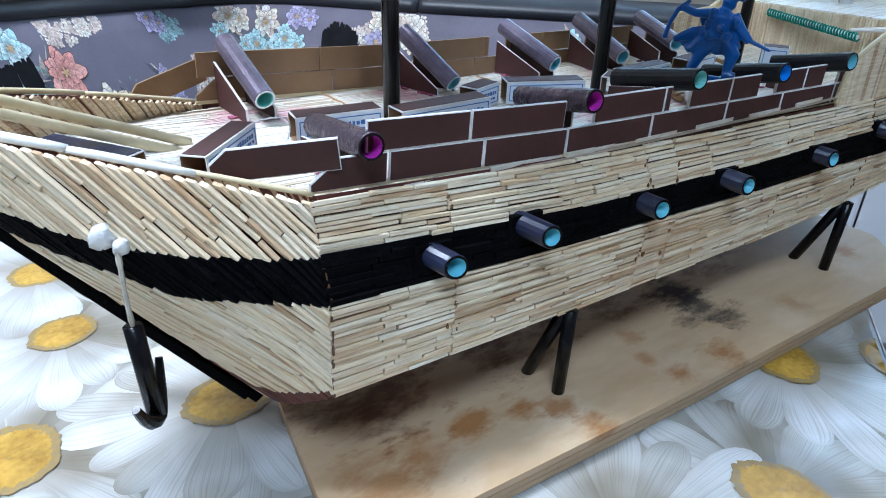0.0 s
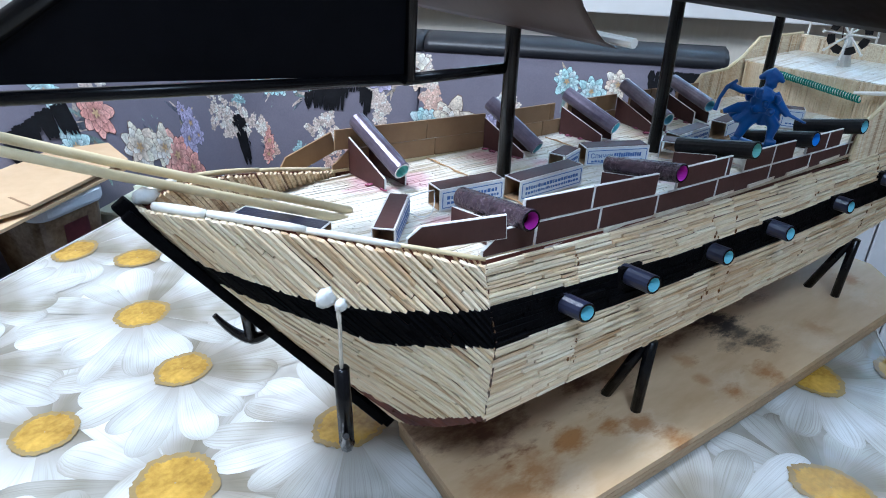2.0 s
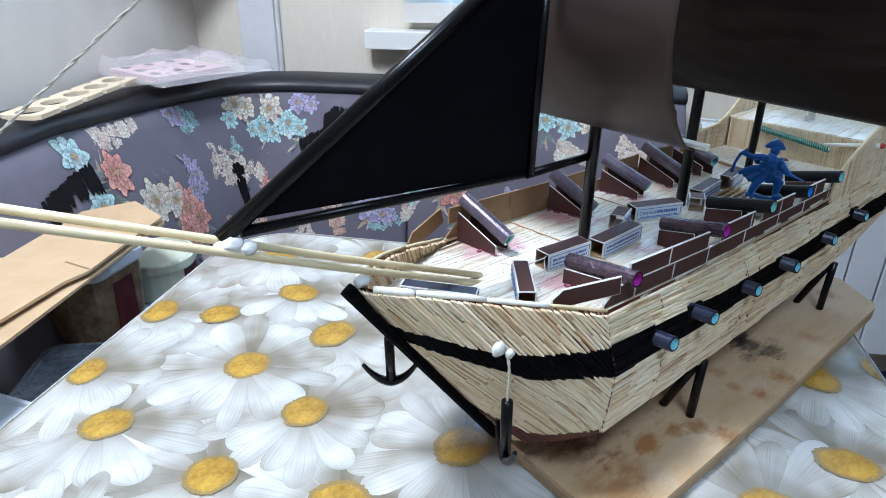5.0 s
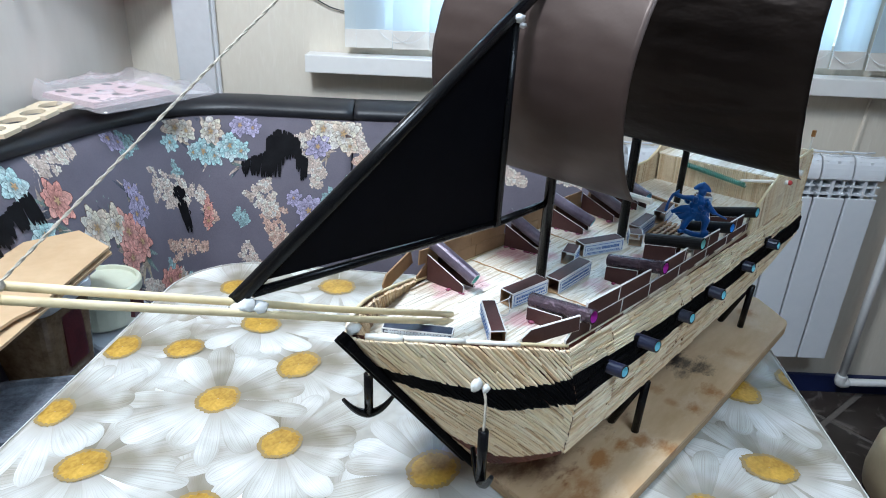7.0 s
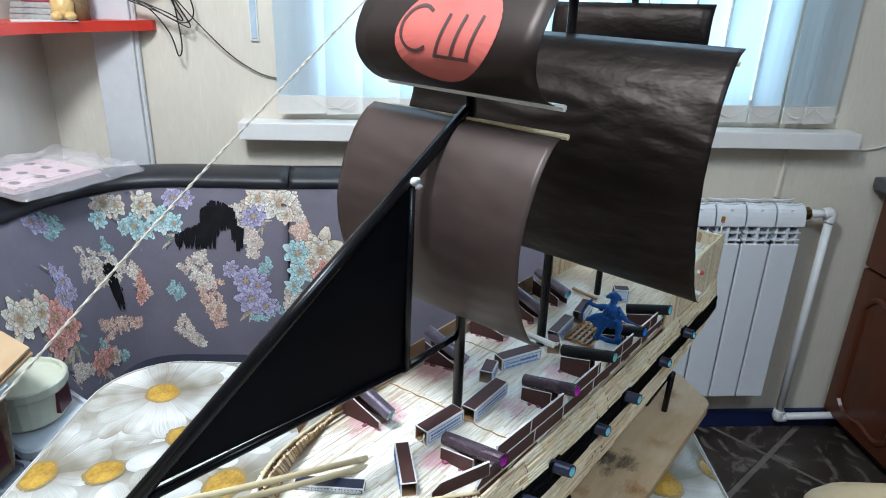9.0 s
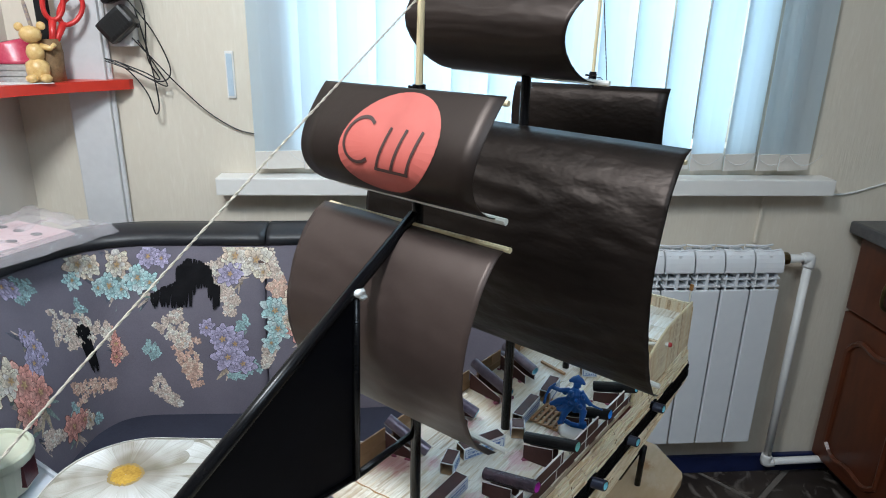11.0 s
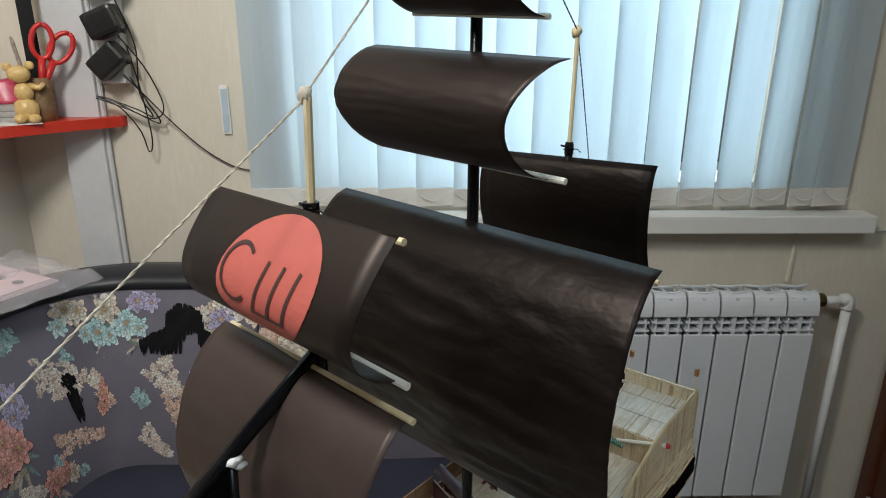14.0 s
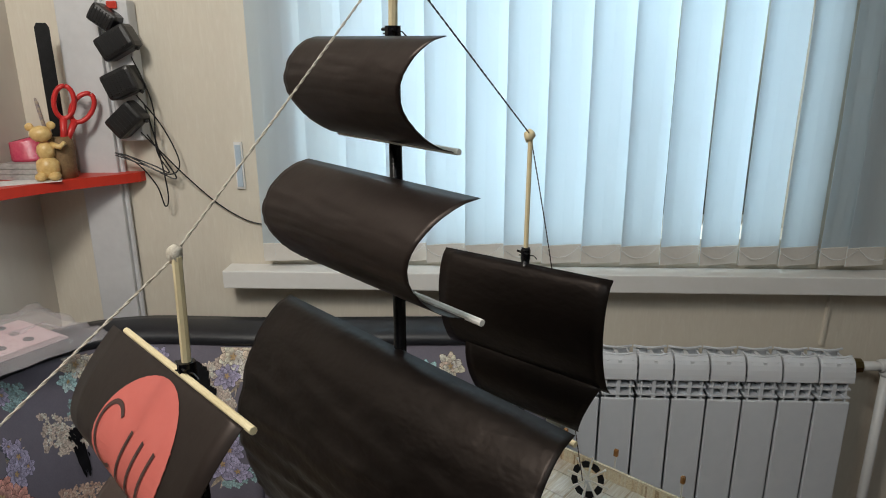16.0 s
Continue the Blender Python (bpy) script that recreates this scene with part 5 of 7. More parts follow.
# ---- pole sticks and stays ----
for u, v, w0, w1, r in ((0.0, 0.0015, 0.558, 0.628, 0.0028), (0.168, 0.0, 0.745, 0.800, 0.0032), (0.338, 0.004, 0.550, 0.664, 0.0022)):
    b = bmesh.new()
    tube(b, [L(u, v, w0), L(u + 0.002, v, w1)], S * r, 8)
    part("topmast", b, mat_stick, ship, "pale stick topmast")
    b = bmesh.new()
    tube(b, [L(u, v, w0 - 0.002), L(u, v, w0 + 0.008)], S * (r + 0.0024), 10)
    tube(b, [L(u - 0.004, v - 0.006, w0 + 0.005), L(u - 0.002, v + 0.008, w0 + 0.006)], S * 0.0012, 6)
    tube(b, [L(u - 0.005, v + 0.004, w0 + 0.003), L(u - 0.001, v - 0.010, w0 + 0.004), L(u, v - 0.013, w0 + 0.001)], S * 0.0005, 5)
    part("collar", b, mat_black, ship, "black collar with a thread knot")


def twisted(points, r, name, label, mat=mat_twine, turns=1.0):
    """Two strands wound round one another along a line."""
    line = smooth_line([L(*p) for p in points], 170)
    b = bmesh.new()
    for phase in (0, math.pi):
        pts, run = [], 0.0
        for i, p in enumerate(line):
            d = (line[min(i + 1, len(line) - 1)] - line[max(i - 1, 0)]).normalized()
            a = d.cross(Vector((0, 1, 0.2))).normalized()
            c = d.cross(a)
            run += (line[i] - line[i - 1]).length if i else 0
            th = run / (r * 2.4) * turns + phase
            pts.append(p + (a * math.cos(th) + c * math.sin(th)) * r * 0.42)
        tube(b, pts, r * 0.55, 5, wobble=0.15)
    for _ in range(60 if r > 0.0009 else 0):
        p = random.choice(line)
        tube(b, [p, p + Vector((random.uniform(-1, 1), random.uniform(-1, 1), random.uniform(-1, 1))) * 0.005], r * 0.1, 3)
    return part(name, b, mat, ship, label)


twisted([(-0.4246, 0.020, 0.3220), (-0.2400, 0.015, 0.4590), (0.002, 0.004, 0.6275)], 0.0008, "stay", "thick frayed twine stay from bowsprit to fore mast")
twisted([(0.002, 0.004, 0.629), (0.0834, 0.003, 0.7089), (0.1735, 0.003, 0.7980)], 0.0008, "stay", "twine stay between fore and main masts")
twisted([(0.1735, 0.003, 0.7980), (0.2600, 0.003, 0.7285), (0.340, 0.004, 0.665)], 0.0007, "stay", "dark thin cord stay to the mizzen mast", mat_ink)
twisted([(0.340, 0.004, 0.665), (0.3765, 0.0, 0.5370), (0.4620, -0.004, 0.2400)], 0.0006, "stay", "dark thin cord stay to the stern", mat_ink)
for p, r in (((0.002, 0.004, 0.629), 0.0045), ((0.340, 0.005, 0.664), 0.0048), ((-0.4246, 0.021, 0.3205), 0.0026)):
    b = bmesh.new()
    blob(b, L(*p), S * r, (1, 1, 1.2), rough=0.4)
    part("knot", b, mat_twine if p[0] != 0.340 else mat_stick, ship, "knotted twine end", smooth=True)

# ---- emblem on the fore topsail ----
EA0, EA1, EB0, EB1 = EMBLEM


def on_sail(v, t, lift):
    """A place in front of the fore topsail: v across, t from its head (0) to its foot (1)."""
    v, t = v + 0.0025, max(0.012, 0.95 * t - 0.008)
    r = (0.094 - v) / 0.176
    p = EA0.lerp(EA1, r).lerp(EB0.lerp(EB1, r), t)
    p.x -= 0.037 * max(0.0, math.sin(math.pi * min(1, t) ** (math.log(0.5) / math.log(0.62)))) ** 0.62 + lift
    return lv(p)


b = bmesh.new()
rings = []
for k in range(25):
    ring = []
    for j in range(40):
        a = 2 * math.pi * j / 40
        f = k / 24 + 0.001
        ring.append((-0.001 + f * (0.047 * math.cos(a) + 0.006 * math.sin(a)), 0.49 + f * 0.455 * math.sin(a)))
    rings.append(ring)
for lift in (0.0011, 0.0006):
    vs = grid(b, [[on_sail(v, t, lift) for v, t in ring] for ring in rings], closed=True)
part("emblem", b, mat_red_paper, emblem_sail, "red paper oval with two dark letters")
for stroke in ([(0.034 - 0.016 * math.cos(a), 0.47 - 0.20 * math.sin(a)) for a in [radians(50 + 26 * k) for k in range(11)]], [(0.006, 0.33), (0.010, 0.52), (0.014, 0.70)], [(-0.009, 0.33), (-0.005, 0.52), (-0.001, 0.70)], [(-0.024, 0.33), (-0.020, 0.52), (-0.016, 0.70)], [(0.0155, 0.70), (0.0, 0.705), (-0.0178, 0.71)]):
    b = bmesh.new()
    n = len(stroke)
    fine = [Vector((*p, 0)) for p in stroke]
    fine = smooth_line(fine, 4)
    left, right = [], []
    for i, p in enumerate(fine):
        d = fine[min(i + 1, len(fine) - 1)] - fine[max(i - 1, 0)]
        nx, ny = -d.y * 0.085, d.x / 0.085
        s = math.hypot(nx, ny * 0.085) or 1
        k = 0.0013
        nn = (d.y * 0.085, -d.x)
        s = math.hypot(*nn)
        left.append(on_sail(p.x - 0.009 + nn[0] / s * k, p.y + nn[1] / s * k / 0.085, 0.0018))
        right.append(on_sail(p.x - 0.009 - nn[0] / s * k, p.y - nn[1] / s * k / 0.085, 0.0018))
    grid(b, [left, right])
    part("letter_stroke", b, mat_ink, emblem_sail, "dark letter stroke")

# ---- toy figurine, glued on a clear lump between the guns ----
b = bmesh.new()
blob(b, L(0.1925, -0.0700, 0.1830), S * 0.0098, (1.2, 1.5, 0.95), rough=0.35)
part("glue", b, mat_clear_glue, ship, "lump of clear hot glue between the guns", smooth=True)
b = bmesh.new()
for pts, rr in (
    ([(0.1945, -0.0690, 0.2190), (0.1885, -0.0625, 0.2085), (0.1842, -0.0605, 0.1985)], [0.0050, 0.0042, 0.0030]),
    ([(0.1855, -0.0612, 0.1968), (0.1812, -0.0575, 0.1956)], [0.0032, 0.0026]),
    ([(0.1955, -0.0710, 0.2190), (0.1972, -0.0798, 0.2090), (0.1940, -0.0797, 0.1992)], [0.0050, 0.0042, 0.0030]),
    ([(0.1925, -0.0780, 0.1972), (0.1962, -0.0848, 0.1968)], [0.0032, 0.0026]),
    ([(0.1945, -0.0696, 0.2180), (0.1948, -0.0685, 0.2240), (0.1955, -0.0678, 0.2300), (0.1975, -0.0688, 0.2350)], [0.0080, 0.0078, 0.0092, 0.0036]),
    ([(0.1940, -0.0630, 0.2320), (0.1890, -0.0535, 0.2315), (0.1862, -0.0462, 0.2340)], [0.0038, 0.0030, 0.0024]),
    ([(0.1886, -0.0486, 0.2385), (0.1846, -0.0436, 0.2330), (0.1812, -0.0412, 0.2240), (0.1788, -0.0408, 0.2150)], [0.0012, 0.0015, 0.0014, 0.0018]),
    ([(0.1990, -0.0735, 0.2320), (0.2002, -0.0792, 0.2240), (0.2020, -0.0860, 0.2178)], [0.0038, 0.0032, 0.0026]),
    ([(0.2010, -0.0830, 0.2195), (0.2068, -0.0978, 0.2140)], [0.0016, 0.0010]),
    ([(0.1975, -0.0600, 0.2412), (0.1992, -0.0650, 0.2440), (0.2000, -0.0685, 0.2458), (0.2010, -0.0725, 0.2436), (0.2020, -0.0770, 0.2405)], [0.0014, 0.0036, 0.0046, 0.0036, 0.0014]),
    ([(0.1938, -0.0570, 0.1935), (0.1910, -0.0700, 0.1932), (0.1950, -0.0860, 0.1935)], [0.0026, 0.0034, 0.0026]),
):
    tube(b, [lv(p) for p in pts], [S * r for r in rr], 9, wobble=0.16)
blob(b, L(0.1990, -0.0690, 0.2392), S * 0.0048, (0.95, 0.95, 1.1), rough=0.3)
# coat tails, flying out to one side, and their folds
for k in range(13):
    t = k / 12
    hem = Vector((0.1815, -0.0462, 0.2150)).lerp(Vector((0.1985, -0.0800, 0.2130)), t)
    hem.z -= 0.0055 * math.sin(math.pi * t) + 0.0016 * math.sin(9 * t)
    hem.x += 0.004 * math.sin(14 * t)
    top = Vector((0.1935, -0.0650, 0.2225)).lerp(Vector((0.1965, -0.0730, 0.2225)), t)
    tube(b, [lv(top), lv(top.lerp(hem, 0.55) + Vector((0, 0, 0.0008))), lv(hem)], [S * 0.0034, S * random.uniform(0.0028, 0.0044), S * random.uniform(0.0014, 0.0026)], 6, wobble=0.3)
for k in range(16):
    blob(b, L(0.1925 + random.uniform(-0.006, 0.006), -0.0680 + random.uniform(-0.012, 0.014), random.uniform(0.2130, 0.2330)), S * random.uniform(0.0020, 0.0036), (1, 1, random.uniform(0.7, 1.6)), rough=0.5)
for k in range(5):
    blob(b, L(0.1955 + 0.001 * k, -0.0640 - 0.0026 * k, 0.2305 + 0.0012 * math.sin(3 * k)), S * 0.0026, rough=0.5)
rough_toy = part("rough_toy", b, mat_blue_toy, None)
skin = rough_toy.modifiers.new("skin", "REMESH")
skin.mode, skin.voxel_size, skin.use_smooth_shade = "VOXEL", 0.0007, True
whole = bpy.data.meshes.new_from_object(rough_toy.evaluated_get(bpy.context.evaluated_depsgraph_get()))
bpy.data.objects.remove(rough_toy)
b = bmesh.new()
b.from_mesh(whole)
toy = part("toy_figurine", b, mat_blue_toy, None, "blue plastic toy figurine standing on the ship's deck", smooth=True, category="figurine")
toy.matrix_world = pose(-0.1113, 0.309, TZ, 0, 0, 50.5)

# ---- daisy print on the table ----
mat_petal = material("printed_white_petal", (0.8, 0.8, 0.79), 0.16)
gr = node(mat_petal, "Attribute")
gr.attribute_name = "along"
streak = noisy(mat_petal, 9, (0.22, 2.0, 1), 3, 0.55, "UV")
pc = ramp(mat_petal, gr.outputs["Fac"], [(0.0, (0.30, 0.27, 0.20)), (0.15, (0.44, 0.42, 0.38)), (0.45, (0.62, 0.62, 0.61)), (0.75, (0.74, 0.75, 0.75)), (1.0, (0.66, 0.67, 0.67))])
pc = mixed(mat_petal, ramp(mat_petal, streak, [(0.46, (0, 0, 0)), (0.66, (0.55, 0.55, 0.55))]), pc, (0.42, 0.40, 0.36))
tint = ramp(mat_petal, node(mat_petal, "NewGeometry").outputs["Random Per Island"], [(0.0, (0.74, 0.73, 0.69)), (0.3, (0.90, 0.90, 0.89)), (1.0, (1, 1, 1))])
soft = ramp(mat_petal, noisy(mat_petal, 13, (1, 1, 1), 2, 0.5), [(0.36, (0.46, 0.42, 0.34)), (0.60, (1, 1, 1))])
edge = node(mat_petal, "Attribute")
edge.attribute_name = "rim"
pc = mixed(mat_petal, ramp(mat_petal, edge.outputs["Fac"], [(0.62, (0, 0, 0)), (1.0, (0.30,) * 3)]), pc, (0.46, 0.43, 0.38))
colour_of(mat_petal, mixed(mat_petal, 1.0, mixed(mat_petal, 1.0, pc, tint, "MULTIPLY"), soft, "MULTIPLY"))
mat_disc = mottled("printed_yellow_disc", (0.20, 0.105, 0.010), (0.60, 0.38, 0.05), 32, rough=0.22, bump=0.15, fine=9)
near_rim = node(mat_disc, "Attribute")
near_rim.attribute_name = "rim"
grainy = node(mat_disc, "Math")
grainy.operation = "MULTIPLY_ADD"
wire(mat_disc, noisy(mat_disc, 260, (1, 1, 1), 3, 0.6), grainy.inputs[0])
grainy.inputs[1].default_value = 0.55
wire(mat_disc, near_rim.outputs["Fac"], grainy.inputs[2])
colour_of(mat_disc, mixed(mat_disc, ramp(mat_disc, grainy.outputs[0], [(0.95, (0, 0, 0)), (1.28, (0.75, 0.75, 0.75))]), main(mat_disc).inputs["Base Color"].links[0].from_socket, (0.22, 0.17, 0.085)))
random.seed(21)


def on_top(lx, ly, x, y):
    """Keeps a point of the print within the rounded outline of the top."""
    m, q = 0.003, 0.095
    X, Y = min(max(lx + x, TX0 + m), TX1 - m), min(max(ly + y, TY0 + m), TY1 - m)
    cx, cy = min(max(X, TX0 + q), TX1 - q), min(max(Y, TY0 + q), TY1 - q)
    d = math.hypot(X - cx, Y - cy)
    if d > q - m and X != cx and Y != cy:
        X, Y = cx + (X - cx) * (q - m) / d, cy + (Y - cy) * (q - m) / d
    return X - lx, Y - ly


def daisy(x, y, r, reach, level, top=True):
    """A printed flower, its petals and disc hair-thin layers on the laminate."""
    flower = new("printed_daisy")
    flower.parent = tabletop
    c, s = math.cos(radians(-TURN_T)), math.sin(radians(-TURN_T))
    lx, ly = x * c - y * s, x * s + y * c
    flower.matrix_basis = pose(lx, ly, TZ - 0.0009 + level * 0.00009)
    b = bmesh.new()
    uv, al = b.loops.layers.uv.new("UVMap"), b.verts.layers.float.new("along")
    rim = b.verts.layers.float.new("rim")
    n = random.randint(14, 17)
    squash, spin = random.uniform(0.75, 1.0), random.uniform(0, 3)
    for k in range(n):
        a = 2 * math.pi * (k + random.uniform(-0.25, 0.25)) / n
        long = reach * random.uniform(0.72, 1.06)
        wide = reach * random.uniform(0.26, 0.42)
        z = 0.000008 * (k % 5) + 0.000002 * k
        bend = random.uniform(-0.15, 0.15)
        rows = []
        for t, f in ((0.0, 0.30), (0.2, 0.52), (0.45, 0.82), (0.65, 0.98), (0.78, 1.0), (0.88, 0.88), (0.95, 0.64), (0.985, 0.38), (1.0, 0.12)):
            row = []
            for j in range(5):
                e = (j / 4 - 0.5) * 2
                row.append((t, e, r * 0.6 + t * long, e * wide * f / 2 + bend * t * t * long * 0.4))
            rows.append(row)
        vs = []
        for row in rows:
            line = []
            for t, e, px, py in row:
                qx, qy = px * math.cos(a) - py * math.sin(a), px * math.sin(a) + py * math.cos(a)
                qx, qy = qx, qy * squash
                v = b.verts.new((*on_top(lx, ly, qx * math.cos(spin) - qy * math.sin(spin), qx * math.sin(spin) + qy * math.cos(spin)), z))
                v[al] = t
                v[rim] = max(abs(e) if abs(e) > 0.75 else abs(e) * 0.5, (t - 0.8) / 0.2)
                line.append((v, t, e))
            vs.append(line)
        for p, q in zip(vs, vs[1:]):
            for j in range(4):
                f = b.faces.new((p[j][0], p[j + 1][0], q[j + 1][0], q[j][0]))
                for loop, (_, t, e) in zip(f.loops, (p[j], p[j + 1], q[j + 1], q[j])):
                    loop[uv].uv = (t * 0.35 + k * 3.1, e * 0.8 + k * 1.7)
    part("petals", b, mat_petal, flower, "white printed petals with grey streaks")
    b = bmesh.new()
    ring = []
    for k in range(72):
        a = 2 * math.pi * k / 72
        q = r * (1 + 0.02 * math.sin(5 * a + x * 40) + random.uniform(-0.05, 0.04))
        qx, qy = q * math.cos(a), q * math.sin(a) * squash
        ring.append((qx * math.cos(spin) - qy * math.sin(spin), qx * math.sin(spin) + qy * math.cos(spin)))
    rows = [[(*on_top(lx, ly, px * f, py * f), (0.0010 - level * 0.00009 if top else 0.00008) + 0.0002 * (1 - f * f)) for px, py in ring] for f in (1.0, 0.85, 0.5, 0.02)]
    rim = b.verts.layers.float.new("rim")
    for row, f in zip(grid(b, rows, closed=True), (1.0, 0.75, 0.2, 0.0)):
        for v in row:
            v[rim] = f
    part("disc", b, mat_disc, flower, "yellow-brown printed flower centre", smooth=True)


FLOWERS = [(-0.473, 0.421), (-0.343, 0.400), (-0.405, 0.479), (-0.333, 0.277), (-0.490, 0.239), (-0.408, 0.336), (-0.550, 0.305), (-0.380, 0.196), (-0.195, 0.253), (0.104, 0.273), (0.028, 0.218), (0.192, 0.410), (0.122, 0.391), (-0.332, 0.582), (-0.539, 0.418), (-0.460, 0.568), (-0.276, 0.179)]
MORE = [(-0.546, 0.530), (-0.300, 0.090), (-0.120, 0.120), (-0.450, 0.090), (0.060, 0.060), (-0.210, -0.010), (-0.400, -0.060), (0.110, 0.150), (-0.050, -0.080), (-0.520, 0.000), (0.080, -0.100), (-0.180, 0.480), (-0.060, 0.560), (0.060, 0.520)]
laid = []
for k, (x, y) in enumerate(FLOWERS + MORE):
    c, s = math.cos(radians(-TURN_T)), math.sin(radians(-TURN_T))
    lx, ly = x * c - y * s, x * s + y * c
    if TX0 + 0.01 < lx < TX1 + 0.012 and TY0 < ly < TY1 - 0.01:
        near = {n for px, py, n in laid if math.hypot(px - x, py - y) < 0.23}
        level = next(n for n in range(40) if n not in near)
        laid.append((x, y, level))
        daisy(x, y, 0.024 * random.uniform(0.85, 1.12), 0.084 * random.uniform(0.9, 1.12), level, k not in (5, 15))

# ---- flowers and black smears printed on the sofa's back ----


def sofa_face(s, z, lift=0.0008):
    """A place on the front of the backrest."""
    p, n = sofa_at(min(max(s, 0.0), sofa_len[-1] - 0.001))
    d = interp([(zz, dd) for dd, zz in BACK[2:8]], z)[0]
    return p + n * (d + lift) + Vector((0, 0, z + sofa_lift(s) * max(0.0, z - 0.45) / 0.35))


mat_floral = material("printed_floral_colours", (0.5, 0.4, 0.35), 0.85, spec=0.2)
fc = node(mat_floral, "Attribute")
fc.attribute_name = "tone"
colour_of(mat_floral, mixed(mat_floral, 0.55, fc.outputs["Color"], ramp(mat_floral, noisy(mat_floral, 240, (1, 1, 1), 4, 0.7), [(0.40, (0.35, 0.33, 0.36)), (0.60, (1.25, 1.2, 1.2))]), "MULTIPLY"))
mat_smear = mottled("black_paint_smear", (0.003, 0.003, 0.004), (0.010, 0.010, 0.012), 40, rough=0.7, bump=0.2, spec=0.1)
PEACH, ROSE, TEAL, VIOLET, CREAM_P = (0.72, 0.50, 0.40), (0.50, 0.25, 0.21), (0.36, 0.54, 0.55), (0.32, 0.30, 0.42), (0.74, 0.63, 0.54)
random.seed(5)
b = bmesh.new()
tone = b.verts.layers.float_color.new("tone")
lay, blooms = 0.0, 0


def print_petal(s, z, a, long, wide, inner, outer, point=0.0):
    """One printed petal from its foot at (s, z): its colour runs from the foot to the tip."""
    global lay
    lay += 0.0000012
    vs = []
    for k in range(9):
        t = 2 * math.pi * k / 9
        px, pz = long / 2 * (1 - math.cos(t)), wide / 2 * math.sin(t) * (1 - point * (1 - math.cos(t)) / 2)
        f = (1 - math.cos(t)) / 2
        v = b.verts.new(sofa_face(s - (px * math.cos(a) - pz * math.sin(a)), min(max(z + px * math.sin(a) + pz * math.cos(a), 0.42), 0.804), lay))
        v[tone] = (*(i + (o - i) * f for i, o in zip(inner, outer)), 1)
        vs.append(v)
    b.faces.new(vs)


def shade(colour, f):
    return tuple(min(0.8, c * f) for c in colour)


def bloom(s, z, r, colour, n=7, layers=3):
    """A large printed flower: pointed petals in rings, each with a dark outline."""
    global lay, blooms
    blooms += 1
    lay = 0.0013 + 0.00006 * (blooms % 4)
    a0 = random.uniform(0, 6)
    for ring in range(layers):
        q = r * (1.0 - 0.24 * ring)
        petals = [(a0 + ring * 0.5 + 2 * math.pi * (k + random.uniform(-0.2, 0.2)) / n, q * random.uniform(0.8, 1.12)) for k in range(n)]
        for a, q2 in petals:
            print_petal(s, z, a, q2 * 1.04, q2 * 0.80, (0.03, 0.028, 0.04), shade(colour, 0.25), 0.45)
        lay += 0.00022
        for a, q2 in petals:
            print_petal(s, z, a, q2, q2 * 0.72, shade(colour, random.uniform(0.16, 0.34)), shade(colour, random.uniform(1.3, 1.9)), 0.4)
        lay += 0.00022
    for k in range(5):
        print_petal(s, z, a0 + k * 1.26, r * 0.2, r * 0.1, (0.40, 0.28, 0.14), (0.5, 0.36, 0.2))


def plume(s0, z0, s1, z1, wide, colour, count=70):
    """A lilac spray: many tiny four-petalled flowers, thinning towards the tip."""
    global lay
    lay = 0.0005
    for n in range(count):
        lay = 0.0005 + 0.000006 * n
        t = random.random() ** 1.2
        w = wide * (1 - 0.65 * t) * random.uniform(-1, 1)
        long = math.hypot(s1 - s0, z1 - z0) or 1
        s, z = s0 + (s1 - s0) * t - w * (z1 - z0) / long, z0 + (z1 - z0) * t + w * (s1 - s0) / long
        q, a0 = random.uniform(0.0045, 0.0075), random.uniform(0, 3)
        c = shade(colour, random.uniform(0.75, 1.4))
        for k in range(4):
            print_petal(s, z, a0 + k * 1.571, q * 1.06, q * 0.90, (0.16, 0.13, 0.11), shade(colour, 0.5))
        for k in range(4):
            print_petal(s, z, a0 + k * 1.571, q, q * 0.8, shade(c, 0.6), c)


def leaves(s, z, r, count=6):
    global lay
    lay = 0.0003 + 0.00001 * random.random()
    for _ in range(count):
        a = random.uniform(0, 6.28)
        q = r * random.uniform(0.7, 1.3)
        c = random.choice([(0.42, 0.36, 0.27), (0.20, 0.27, 0.25), (0.52, 0.45, 0.38), (0.10, 0.11, 0.14)])
        print_petal(s + 0.3 * r * math.cos(a), z + 0.3 * r * math.sin(a), a, q, q * 0.28, shade(c, 0.5), shade(c, 1.2), 0.7)


